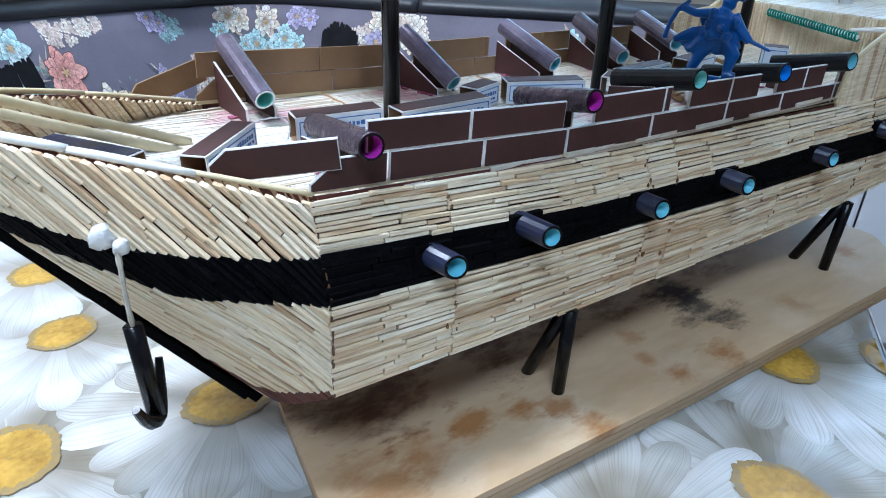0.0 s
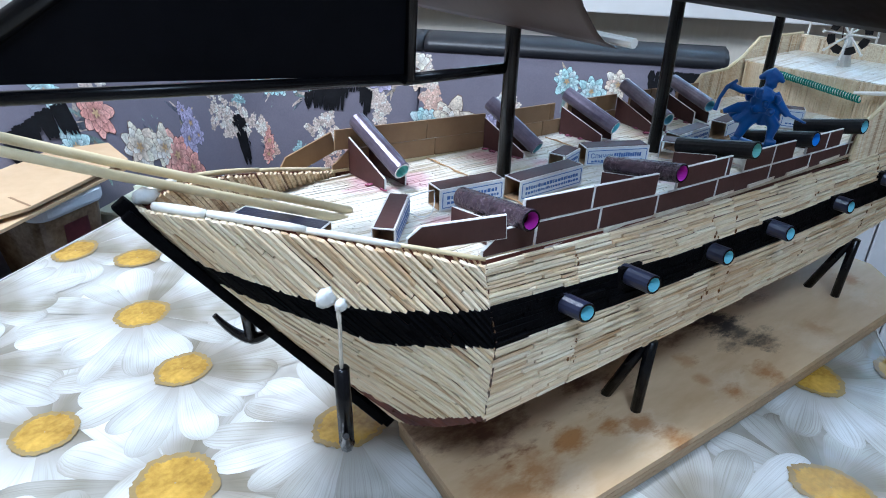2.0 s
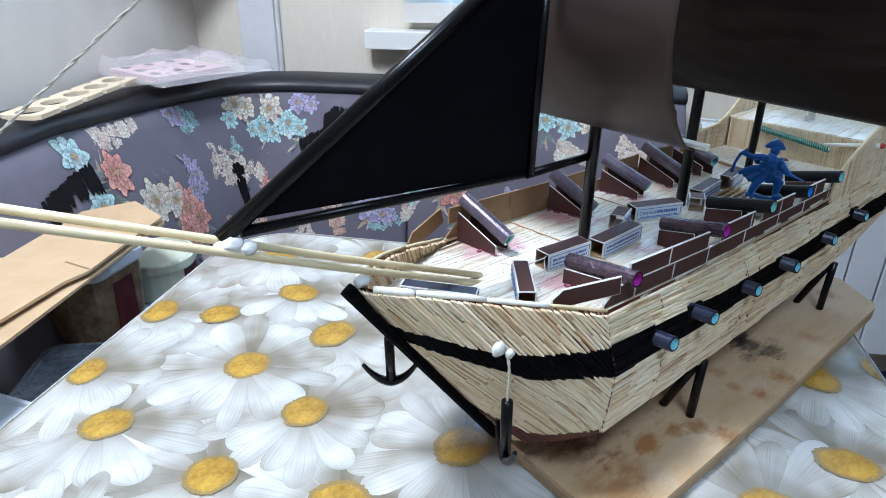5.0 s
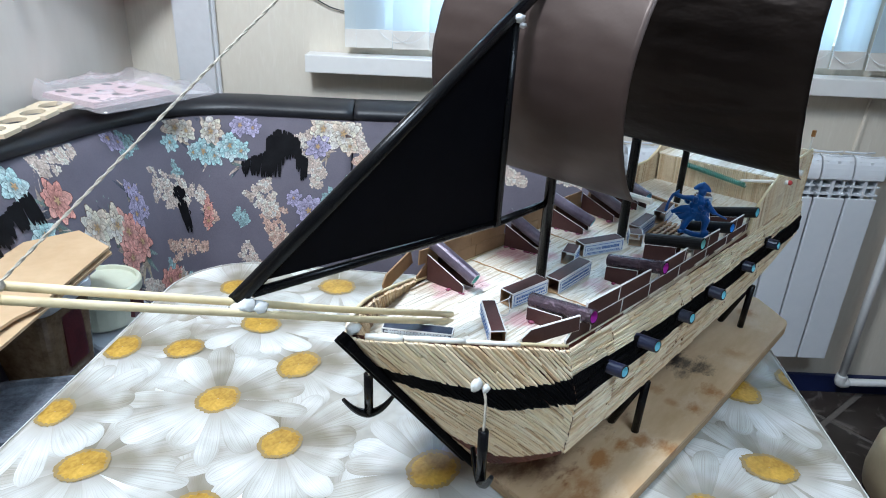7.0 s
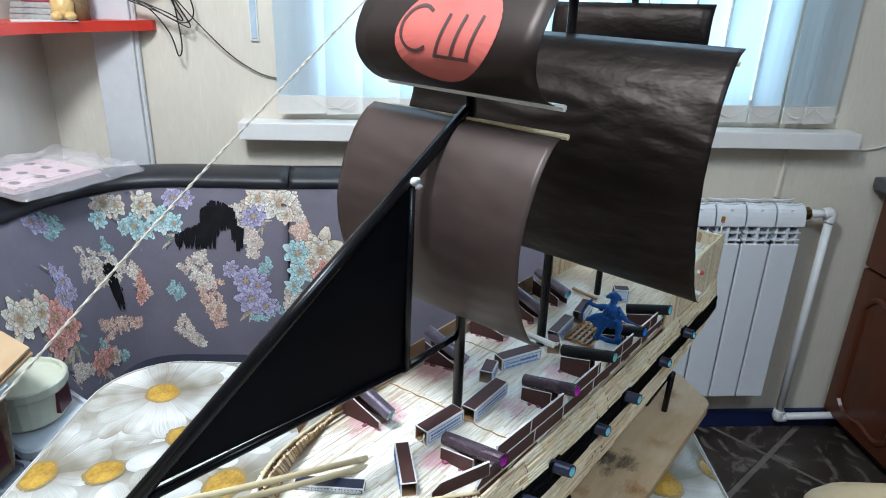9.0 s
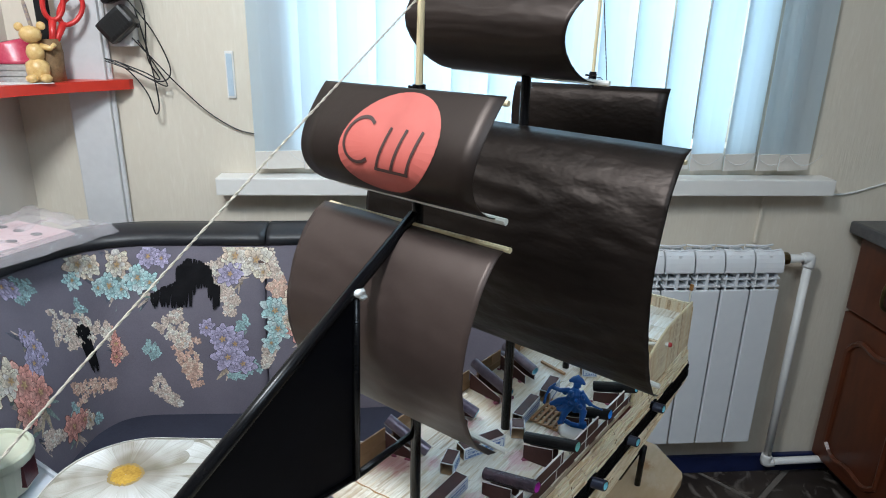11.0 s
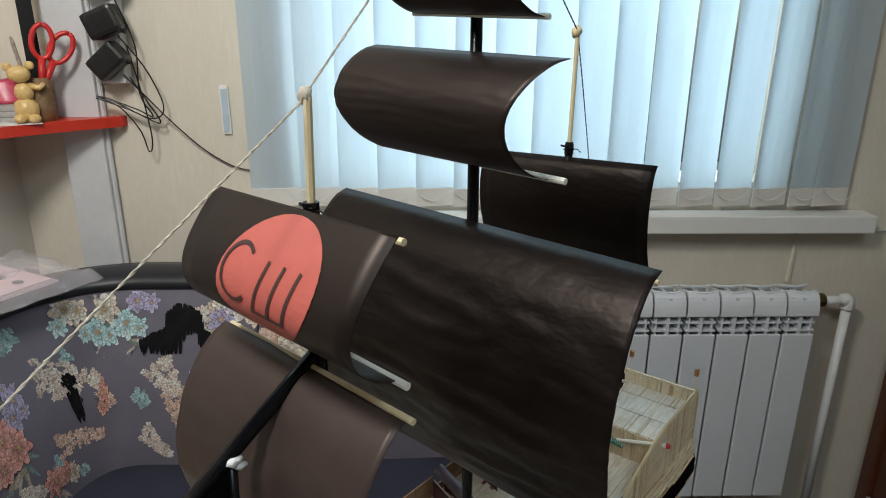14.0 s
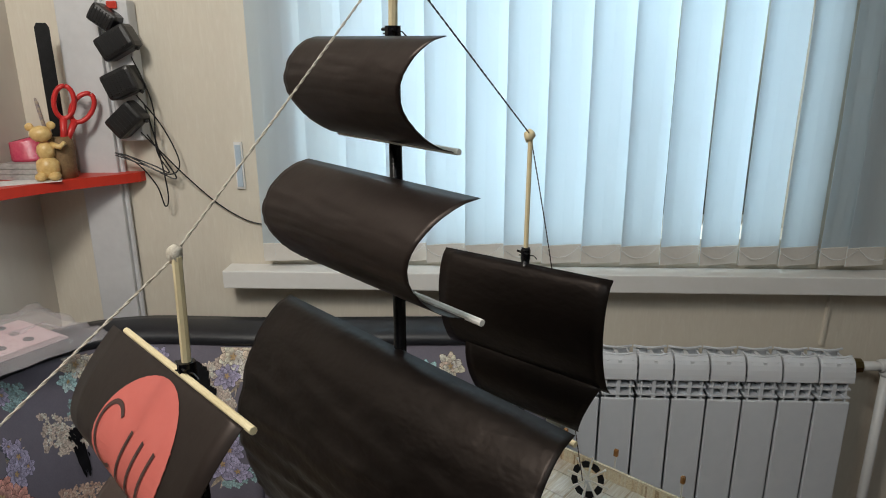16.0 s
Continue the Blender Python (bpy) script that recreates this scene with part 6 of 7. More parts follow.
for s, z, r in ((1.25, 0.61, 0.065), (1.31, 0.62, 0.06), (1.22, 0.68, 0.045), (1.29, 0.55, 0.05), (0.67, 0.58, 0.055), (0.52, 0.62, 0.06), (0.93, 0.75, 0.05), (0.86, 0.71, 0.045), (1.18, 0.49, 0.045), (0.97, 0.60, 0.03), (0.65, 0.74, 0.03), (1.00, 0.78, 0.04), (0.30, 0.76, 0.04), (1.45, 0.72, 0.06), (0.48, 0.55, 0.05)):
    leaves(s, z, r, 9)
for line in ((1.13, 0.695, 1.00, 0.655, 0.030, CREAM_P), (1.10, 0.665, 1.02, 0.635, 0.022, CREAM_P), (0.985, 0.655, 0.965, 0.625, 0.014, CREAM_P), (0.805, 0.665, 0.765, 0.600, 0.030, CREAM_P), (0.770, 0.610, 0.745, 0.510, 0.026, PEACH), (1.15, 0.550, 0.985, 0.530, 0.020, PEACH), (0.845, 0.520, 0.785, 0.465, 0.018, CREAM_P), (0.71, 0.775, 0.665, 0.665, 0.022, CREAM_P), (0.69, 0.725, 0.655, 0.690, 0.016, CREAM_P), (0.60, 0.785, 0.565, 0.740, 0.017, CREAM_P), (0.575, 0.735, 0.545, 0.690, 0.017, PEACH), (0.585, 0.60, 0.60, 0.55, 0.012, CREAM_P), (1.28, 0.52, 1.22, 0.50, 0.014, CREAM_P), (1.42, 0.79, 1.30, 0.795, 0.020, CREAM_P), (0.43, 0.735, 0.36, 0.66, 0.022, CREAM_P), (0.27, 0.71, 0.20, 0.69, 0.018, CREAM_P), (0.14, 0.72, 0.07, 0.69, 0.018, CREAM_P)):
    plume(*line[:4], 1.25 * line[4], line[5], 110)
for colour, places in (
    (VIOLET, ((0.85, 0.787, 0.026), (0.82, 0.783, 0.018), (0.67, 0.752, 0.026), (0.685, 0.615, 0.032), (0.66, 0.605, 0.026), (0.675, 0.575, 0.032), (0.645, 0.560, 0.026), (0.72, 0.640, 0.018), (1.205, 0.680, 0.026), (1.225, 0.655, 0.026), (1.195, 0.655, 0.018), (1.215, 0.705, 0.014), (1.19, 0.795, 0.024), (1.17, 0.785, 0.016), (0.45, 0.68, 0.026), (0.37, 0.60, 0.026))),
    (TEAL, ((0.945, 0.735, 0.030), (0.915, 0.725, 0.022), (0.975, 0.735, 0.018), (0.875, 0.745, 0.030), (0.845, 0.735, 0.020), (1.03, 0.762, 0.020), (0.575, 0.675, 0.032), (0.570, 0.635, 0.030), (0.585, 0.605, 0.020), (0.30, 0.77, 0.026), (0.25, 0.755, 0.024), (1.49, 0.70, 0.03), (1.49, 0.775, 0.03))),
    (PEACH, ((1.005, 0.788, 0.030), (0.98, 0.780, 0.022), (0.920, 0.775, 0.030), (0.66, 0.788, 0.032), (0.615, 0.780, 0.034), (0.60, 0.755, 0.020), (0.525, 0.680, 0.042), (0.545, 0.655, 0.026), (1.30, 0.655, 0.036), (1.36, 0.67, 0.040), (1.13, 0.485, 0.024), (0.20, 0.77, 0.026))),
    (ROSE, ((1.275, 0.635, 0.040), (1.245, 0.605, 0.034), (1.295, 0.590, 0.032), (0.955, 0.615, 0.022), (0.965, 0.588, 0.020), (1.19, 0.50, 0.030), (1.15, 0.495, 0.022), (0.515, 0.635, 0.034), (1.42, 0.735, 0.034), (0.49, 0.61, 0.030))),
):
    for s, z, r in places:
        bloom(s, z, 1.15 * r, colour)
for s, z, colour in ((1.155, 0.785, TEAL), (1.135, 0.775, TEAL), (1.165, 0.765, TEAL), (0.855, 0.600, TEAL), (0.84, 0.585, TEAL), (0.645, 0.645, TEAL), (0.63, 0.548, TEAL), (0.66, 0.535, TEAL), (1.17, 0.520, TEAL), (1.09, 0.475, TEAL), (1.04, 0.705, TEAL), (0.94, 0.59, PEACH), (0.965, 0.635, PEACH)):
    plume(s - 0.012, z + 0.008, s + 0.012, z - 0.008, 0.016, colour, 22)
back_part = next(o for o in sofa.children if o.name.startswith("backrest"))
part("floral_print", b, mat_floral, back_part, "printed bouquets in cream, peach, teal and violet", kind="stuff")


def smear(top, foot, count, bare=()):
    """Dry brush strokes of black paint between an upper and a lower line, drawn as (s, z); bare gaps stay open."""
    b = bmesh.new()
    s0, s1 = top[0][0], top[-1][0]
    for k in range(count):
        s = s0 + (s1 - s0) * (k + random.uniform(0.2, 0.8)) / count
        if any(lo < s < hi for lo, hi in bare):
            continue
        z1 = interp(top, s)[0] - random.uniform(0, 0.003)
        z0 = interp(foot, s)[0] + random.choice((0.0, 0.0, 0.006, 0.014)) * random.random()
        w = abs(s1 - s0) / count * random.uniform(0.55, 0.95)
        rows = []
        for i in range(8):
            t = i / 7
            e = w * min(1.0, 0.6 + 3 * t, 0.4 + 2.2 * (1 - t)) * random.uniform(0.8, 1.2)
            c = s + 0.0015 * math.sin(3 * t + k)
            rows.append([sofa_face(c + q * e, min(z1 + (z0 - z1) * t, 0.803), 0.0034 + 0.00001 * k) for q in (-1, 0, 1)])
        grid(b, rows)
    part("paint_smear", b, mat_smear, back_part, "dry black paint smear", kind="stuff")


# a gate-shaped patch, its arch left open, and a small upright one
smear([(0.688, 0.728), (0.705, 0.735), (0.715, 0.770), (0.74, 0.782), (0.765, 0.786), (0.785, 0.765), (0.788, 0.738), (0.84, 0.715)], [(0.688, 0.69), (0.705, 0.675), (0.718, 0.722), (0.742, 0.722), (0.75, 0.685), (0.79, 0.682), (0.82, 0.685), (0.84, 0.678)], 34)
smear([(1.030, 0.600), (1.034, 0.668), (1.045, 0.676), (1.062, 0.676), (1.072, 0.664)], [(1.030, 0.592), (1.034, 0.648), (1.045, 0.640), (1.062, 0.640), (1.072, 0.652)], 10)
smear([(1.036, 0.642), (1.048, 0.648), (1.066, 0.640)], [(1.036, 0.572), (1.048, 0.566), (1.066, 0.580)], 9)
smear([(1.47, 0.765), (1.60, 0.745)], [(1.47, 0.715), (1.54, 0.72), (1.60, 0.70)], 20)
smear([(0.02, 0.80), (0.14, 0.80)], [(0.02, 0.76), (0.14, 0.755)], 14)

# ---- window and blinds ----
win = thing("window_1", (0, 0, 0), "wide white window behind vertical blinds", "window", kind="structure")
for name, args in (("window_frame", (OX0, OX1, 1.60, 1.66, 0.931, 0.99)), ("window_frame", (OX0, OX1, 1.60, 1.66, 2.09, 2.15)), ("window_frame", (OX0, OX0 + 0.06, 1.60, 1.66, 0.991, 2.089)), ("window_frame", (OX1 - 0.06, OX1, 1.60, 1.66, 0.991, 2.089)), ("window_frame", (0.36, 0.44, 1.60, 1.66, 0.991, 2.089))):
    b = bmesh.new()
    block(b, *args, 0.004)
    part(name, b, mat_sill, win)
mat_glass = material("window_glass", (1, 1, 1), 0.02)
main(mat_glass).inputs["Transmission Weight"].default_value = 1.0
for x0, x1 in ((OX0 + 0.061, 0.359), (0.441, OX1 - 0.061)):
    b = bmesh.new()
    block(b, x0, x1, 1.628, 1.634, 0.992, 2.088)
    pane = part("pane", b, mat_glass, win)
    pane.visible_shadow = False

mat_blind = material("white_blind_fabric", (0.80, 0.84, 0.86), 0.8)
tr = node(mat_blind, "BsdfTranslucent")
tr.inputs["Color"].default_value = (0.74, 0.83, 0.88, 1)
wv = noisy(mat_blind, 260, (1, 1, 0.15), 2)
mixs = node(mat_blind, "MixShader")
mixs.inputs[0].default_value = 0.55
wire(mat_blind, main(mat_blind).outputs[0], mixs.inputs[1])
wire(mat_blind, tr.outputs[0], mixs.inputs[2])
wire(mat_blind, mixs.outputs[0], mat_blind.node_tree.nodes["Material Output"].inputs["Surface"])
bumpy(mat_blind, wv, 0.15, 0.0005)
blinds = thing("vertical_blinds", (0, 0, 0), "white vertical fabric blinds with bead chains", "blinds")
b = bmesh.new()
block(b, -0.52, 0.96, 1.44, 1.478, 2.20, 2.24, 0.003)
part("head_rail", b, mat_sill, blinds, "white head rail")
mat_hem = mottled("cream_hem_tape", (0.70, 0.66, 0.60), (0.76, 0.73, 0.68), 30, rough=0.8, bump=0.1)
pitch = 0.0875
SLATS = [-0.405] + [0.0588 + pitch * k for k in range(-5, 10)] + [0.905]
N = len(SLATS)
for k, x in enumerate(SLATS):
    b = bmesh.new()
    rows = []
    for i in range(9):
        z = 0.945 + (2.2 - 0.945) * i / 8
        rows.append([(0.047 * (j / 4 - 0.5) * 2, 0.004 * math.sin(math.pi * j / 4) + 0.0015 * math.sin(i * 1.3 + k), z) for j in range(5)])
    sheet(b, rows, 0.0007)
    slat = part("slat", b, mat_blind, blinds)
    slat.matrix_basis = pose(x, 1.458, 0, 0, 0, 13 + random.uniform(-2.5, 2.5))
    b = bmesh.new()
    block(b, -0.0465, 0.0465, -0.0035, 0.0005, 0.944, 0.986, 0.0004)
    w = part("weight", b, mat_hem, slat, "weighted hem pocket")
    w.matrix_basis = pose(0, 0.002, 0)
    if k < N - 1:
        b = bmesh.new()
        a0, a1 = Vector((x + 0.035, 1.448, 0.986)), Vector((x + 0.035 + pitch, 1.448, 0.986))
        for i in range(25):
            t = i / 24
            blob(b, a0.lerp(a1, t) - Vector((0, 0.002, 0.026 * 4 * t * (1 - t))), 0.0016, detail=1)
        part("bead_chain", b, mat_pvc, slat, "white bead chain between the hems").matrix_basis = slat.matrix_basis.inverted()

# small thermometer strip beside the blinds
gauge = thing("wall_thermometer", (-0.503, WY1, 1.160), "narrow pale blue plastic strip thermometer on the wallpaper", "thermometer")
b = bmesh.new()
block(b, -0.010, 0.010, -0.006, -0.0005, -0.054, 0.054, 0.002)
part("plate", b, mat_sill, gauge)
b = bmesh.new()
block(b, -0.0065, 0.0065, -0.0085, -0.0062, -0.048, 0.048, 0.001)
part("scale", b, mottled("pale_blue_plastic", (0.42, 0.52, 0.62), (0.55, 0.64, 0.72), 40, rough=0.35, bump=0.05), gauge, "pale blue face")

# ---- radiator ----
radiator = thing("radiator", (0, 0, 0), "white sectional radiator under the window sill", "radiator")


def radiator_section(x):
    sec = new("section")
    sec.parent = radiator
    b = bmesh.new()
    w = 0.0755
    block(b, -w / 2, w / 2, 1.387, 1.396, 0.169, 0.640, 0.003)
    part("front_panel", b, mat_enamel, sec, "flat white front panel")
    b = bmesh.new()
    rows = []
    for i in range(7):
        t = i / 6
        rows.append([(-w / 2 + w * j / 4, 1.388 + 0.020 * t * t, 0.690 + 0.050 * math.sin(math.pi / 2 * t)) for j in range(5)])
    sheet(b, rows, -0.004)
    part("top_cap", b, mat_enamel, sec, "rounded top plate", smooth=False)
    b = bmesh.new()
    for z, d in ((0.648, 0.0), (0.668, 0.002), (0.686, 0.0)):
        block(b, -w / 2 + 0.001, w / 2 - 0.001, 1.389 + d, 1.455, z, z + 0.004)
    block(b, -0.004, 0.004, 1.390, 1.462, 0.172, 0.735)
    block(b, -0.030, -0.026, 1.392, 1.45, 0.640, 0.735)
    block(b, 0.026, 0.030, 1.392, 1.45, 0.640, 0.735)
    block(b, -w / 2 + 0.002, w / 2 - 0.002, 1.458, 1.462, 0.2, 0.735)
    part("grille", b, mat_enamel, sec, "white inner grille of fins")
    b = bmesh.new()
    for y0, h in ((1.412, 0.010), (1.452, 0.008)):
        pts = [(-w / 2 + w * k / 8, y0 - 0.010 * math.sin(math.pi * k / 8), 0.742 + 0.002) for k in range(9)]
        tube(b, pts, 0.003, 6)
    part("arch", b, mat_enamel, sec, "arched top grille")
    b = bmesh.new()
    tube(b, [(-w / 2 - 0.003, 1.43, 0.70), (w / 2 + 0.003, 1.43, 0.70)], 0.018, 10)
    part("manifold", b, mat_enamel, sec)
    b = bmesh.new()
    tube(b, [(-w / 2 - 0.003, 1.43, 0.21), (w / 2 + 0.003, 1.43, 0.21)], 0.018, 10)
    part("manifold", b, mat_enamel, sec)
    sec.matrix_basis = pose(x, 0, 0)
    return sec


first = radiator_section(0.247 + 0.04)
for k in range(1, 8):
    copy_thing(first, pose(0.247 + 0.04 + 0.0805 * k, 0, 0))
mat_brass = mottled("aged_brass", (0.10, 0.075, 0.03), (0.22, 0.17, 0.08), 80, rough=0.35, metal=0.9)
b = bmesh.new()
tube(b, [(0.892, 1.43, 0.712), (0.900, 1.43, 0.712), (0.902, 1.43, 0.712), (0.922, 1.43, 0.712)], [0.012, 0.012, 0.018, 0.017], 8)
part("valve", b, mat_brass, radiator, "brown brass valve nut")
heating = thing("heating_pipe", (0, 0, 0), "white plastic heating pipe beside the radiator", "pipe")
b = bmesh.new()
tube(b, [(0.922, 1.43, 0.712), (0.975, 1.43, 0.712)], 0.011, 12)
tube(b, [(0.984, 1.43, 0.70), (0.984, 1.43, 0.075)], 0.011, 12)
tube(b, [(0.99, 1.43, 0.066), (1.26, 1.43, 0.070)], 0.011, 12)
part("pipe_run", b, mat_pvc, heating, smooth=True)
for a, c in (((0.965, 0.712), (0.984, 0.688)), ((0.984, 0.090), (1.005, 0.066))):
    b = bmesh.new()
    x0, z0 = a
    x1, z1 = c
    cx, cz = (x1, z0) if a[1] > 0.5 else (x0, z1)
    tube(b, smooth_line([(x0, 1.43, z0), (cx, 1.43, cz), (x1, 1.43, z1)], 4), 0.0155, 12)
    part("elbow", b, mat_pvc, heating, "white elbow fitting", smooth=True)
b = bmesh.new()
tube(b, [(0.86, WY1 - 0.004, 0.885), (0.855, WY1 - 0.004, 0.74)], 0.006, 6)
part("cable_trunk", b, mat_wall, None, "thin painted cable duct under the sill", kind="structure", category="duct")
b = bmesh.new()
tube(b, smooth_line([(0.98, WY1 - 0.005, 0.885), (1.08, WY1 - 0.005, 0.875), (1.25, WY1 - 0.005, 0.92), (1.5, WY1 - 0.005, 0.96)], 6), 0.0028, 6)
part("white_cable", b, mat_pvc, None, "white cable along the wall", category="cable")

# ---- kitchen cabinet ----
mat_cab = mottled("red_brown_varnished_wood", (0.045, 0.012, 0.005), (0.115, 0.032, 0.012), 5, (1, 1, 0.25), rough=0.28, bump=0.08, fine=8)
mat_counter = mottled("dark_grey_worktop", (0.05, 0.05, 0.055), (0.10, 0.10, 0.105), 60, rough=0.4)
cabinet = thing("kitchen_cabinet", (-0.053, 0, -0.028), "red-brown varnished wooden cabinet with arched doors", "cabinet")
b = bmesh.new()
block(b, 1.222, 1.75, 0.2, 1.470, 0.09, 0.795, 0.003)
part("body", b, mat_cab, cabinet)
b = bmesh.new()
block(b, 1.268, 1.75, 0.22, 1.46, 0.028, 0.089)
part("plinth", b, mat_sofa_black, cabinet, "dark plinth")
for y0, y1 in ((1.155, 1.465), (0.842, 1.152), (0.529, 0.839), (0.216, 0.526)):
    b = bmesh.new()
    block(b, 1.200, 1.221, y0, y1, 0.578, 0.785, 0.005)
    part("drawer_front", b, mat_cab, cabinet)
    b = bmesh.new()
    block(b, 1.200, 1.221, y0, y1, 0.10, 0.571, 0.005)
    door = part("door", b, mat_cab, cabinet, "door with an arched raised moulding")
    ym = (y0 + y1) / 2
    hw = (y1 - y0) / 2 - 0.05
    outline = [(ym - hw, 0.17), (ym - hw, 0.47)]
    outline += [(ym - hw + 2 * hw * k / 12, 0.47 + 0.045 * math.sin(math.pi * k / 12) ** 0.8 + 0.012 * math.sin(3 * math.pi * k / 12)) for k in range(13)]
    outline += [(ym + hw, 0.47), (ym + hw, 0.17)]
    outline += [(ym + hw - 2 * hw * k / 12, 0.17 - 0.03 * math.sin(math.pi * k / 12) ** 0.8 - 0.01 * math.sin(3 * math.pi * k / 12)) for k in range(13)]
    b = bmesh.new()
    tube(b, [(1.199, y, z) for y, z in outline], 0.009, 6)
    part("moulding", b, mat_cab, door, "arched raised moulding")
    for zc, y in ((0.68, ym), (0.45, y0 + 0.03)):
        b = bmesh.new()
        tube(b, smooth_line([(1.20, y, zc + 0.045), (1.175, y, zc + 0.03), (1.17, y, zc), (1.175, y, zc - 0.03), (1.20, y, zc - 0.045)], 4), 0.005, 8)
        part("handle", b, mat_brass, door, "curved brass handle")
b = bmesh.new()
block(b, 1.112, 1.72, 0.18, 1.478, 0.769, 0.804, 0.008)
part("worktop", b, mat_counter, None, "dark grey worktop on the wooden cabinet", category="worktop")

# ---- stool ----
mat_stool = mottled("beige_leatherette", (0.50, 0.38, 0.22), (0.60, 0.47, 0.29), 12, rough=0.5, bump=0.15)
stool = thing("stool", (0.540, 0.388, 0), "beige padded kitchen stool on dark legs", "stool", turn=-4)
b = bmesh.new()
rows = []
for z, inset in ((0.52, 0.012), (0.526, 0.002), (0.55, 0.0), (0.592, 0.003), (0.606, 0.012), (0.614, 0.034), (0.618, 0.08), (0.62, 0.14)):
    rows.append([(x, y, z) for x, y in rounded(-0.165 + inset, 0.165 - inset, -0.165 + inset, 0.165 - inset, max(0.012, 0.075 - inset * 0.4), 6)])
vs = grid(b, rows, closed=True)
b.faces.new(vs[-1]), b.faces.new(vs[0][::-1])
part("seat", b, mat_stool, stool, smooth=True)
for x in (-0.13, 0.13):
    for y in (-0.13, 0.13):
        b = bmesh.new()
        tube(b, [(x, y, 0.522), (x * 1.15, y * 1.15, 0.0)], 0.012, 8)
        part("leg", b, mat_black_matt, stool)

# ---- red corner shelf and what stands on it ----
mat_red = mottled("red_painted_board", (0.48, 0.030, 0.016), (0.60, 0.045, 0.024), 10, rough=0.35, bump=0.05)
SZ = 1.147
shelf = thing("corner_shelf", (0, 0, 0), "red painted corner shelf with a rounded front", "shelf")
outline = [(WX0 + 0.001, WY1 - 0.001)] + [(-0.727, WY1 - 0.001), (-0.730, 1.470)] + [(x, y) for x, y, _ in smooth_line([(-0.752, 1.445, 0), (-0.830, 1.372, 0), (-0.900, 1.275, 0), (-0.950, 1.150, 0), (-0.985, 1.0, 0)], 5)] + [(WX0 + 0.001, 1.0)]
b = bmesh.new()
prism(b, outline, SZ - 0.022, SZ)
part("board", b, mat_red, shelf, "red board")
for x, y in ((-0.975, 1.04), (-0.965, 1.10)):
    b = bmesh.new()
    tube(b, smooth_line([(x, y, SZ - 0.022), (x, y, SZ - 0.05), (x + 0.004, y, SZ - 0.085), (x + 0.001, y - 0.004, SZ - 0.095)], 4), [0.004] * 12 + [0.003], 8)
    part("hook", b, mat_red, shelf, "red hook under the board")
mat_resin = mottled("yellow_resin", (0.55, 0.33, 0.10), (0.78, 0.58, 0.26), 90, rough=0.3, bump=0.3)
mat_bark = mottled("brown_resin_bark", (0.13, 0.075, 0.03), (0.30, 0.19, 0.09), 70, rough=0.6, bump=0.7, depth=0.002)
b = bmesh.new()
tube(b, [(0, 0, 0), (0, 0, 0.03), (0.001, 0, 0.06), (0, 0, 0.088)], [0.026, 0.024, 0.025, 0.024], 14, wobble=0.06)
cup = part("pencil_cup", b, mat_bark, None, "brown bark-shaped pencil cup on the red shelf", smooth=True, category="pencil cup")
cup.matrix_world = pose(-0.862, 1.402, SZ)
b = bmesh.new()
blob(b, (0, 0, 0.026), 0.024, (1, 0.9, 1.15), rough=0.1)
blob(b, (0, 0, 0.062), 0.018, (1, 0.95, 1.2))
blob(b, (-0.003, -0.004, 0.098), 0.019, (1.15, 1, 0.95))
blob(b, (-0.022, -0.004, 0.113), 0.009, (1, 0.5, 1))
blob(b, (0.018, -0.002, 0.115), 0.009, (1, 0.5, 1))
blob(b, (-0.012, -0.018, 0.010), 0.012, (1, 1.4, 0.8))
blob(b, (0.014, -0.016, 0.010), 0.012, (1, 1.4, 0.8))
tube(b, [(0.012, 0, 0.075), (0.03, -0.008, 0.07), (0.038, 0.0, 0.078)], [0.007, 0.006, 0.005], 8)
fig = part("resin_figurine", b, mat_resin, None, "small yellow resin animal figurine beside the pencil cup", smooth=True, category="figurine")
fig.matrix_world = pose(-0.874, 1.366, SZ, 0, 0, 20)
b = bmesh.new()
prism(b, [(-0.014, 0), (0.014, 0), (0.014, 0.30), (0.009, 0.309), (-0.009, 0.309), (-0.014, 0.30)], -0.0008, 0.0008, 0, pose(0, 0, 0, 90, 0, 0))
ruler = part("metal_ruler", b, mat_black_matt, None, "dark steel ruler standing in the pencil cup", category="ruler")
ruler.matrix_world = pose(-0.868, 1.412, SZ + 0.012, 0, 0, 20)
mat_red_plastic = mottled("red_scissor_plastic", (0.50, 0.02, 0.02), (0.62, 0.035, 0.03), 40, rough=0.35)
scissors = thing("scissors", (-0.853, 1.396, SZ + 0.062), "scissors with red handles standing in the pencil cup", "scissors", turn=30)
for sgn, tilt in ((-1, 10), (1, 34)):
    d = Vector((math.sin(radians(tilt)), 0, math.cos(radians(tilt))))
    c = Vector((0.0, 0.003 * sgn, 0.015)) + d * 0.085
    sidev = Vector((d.z, 0, -d.x))
    b = bmesh.new()
    ring = [c + d * 0.034 * math.cos(a) + sidev * 0.019 * math.sin(a) for a in [2 * math.pi * k / 20 for k in range(21)]]
    tube(b, ring, 0.0052, 8)
    tube(b, [Vector((0, 0.003 * sgn, 0.0)), c - d * 0.034], [0.006, 0.0075], 8)
    part("handle", b, mat_red_plastic, scissors, "red plastic handle", smooth=True)
    b = bmesh.new()
    beam(b, Vector((0, 0.002 * sgn, 0.01)), Vector((-d.x * 0.05, 0.002 * sgn, -0.052)), 0.002, 0.010)
    part("blade", b, mat_black_matt, scissors)
b = bmesh.new()
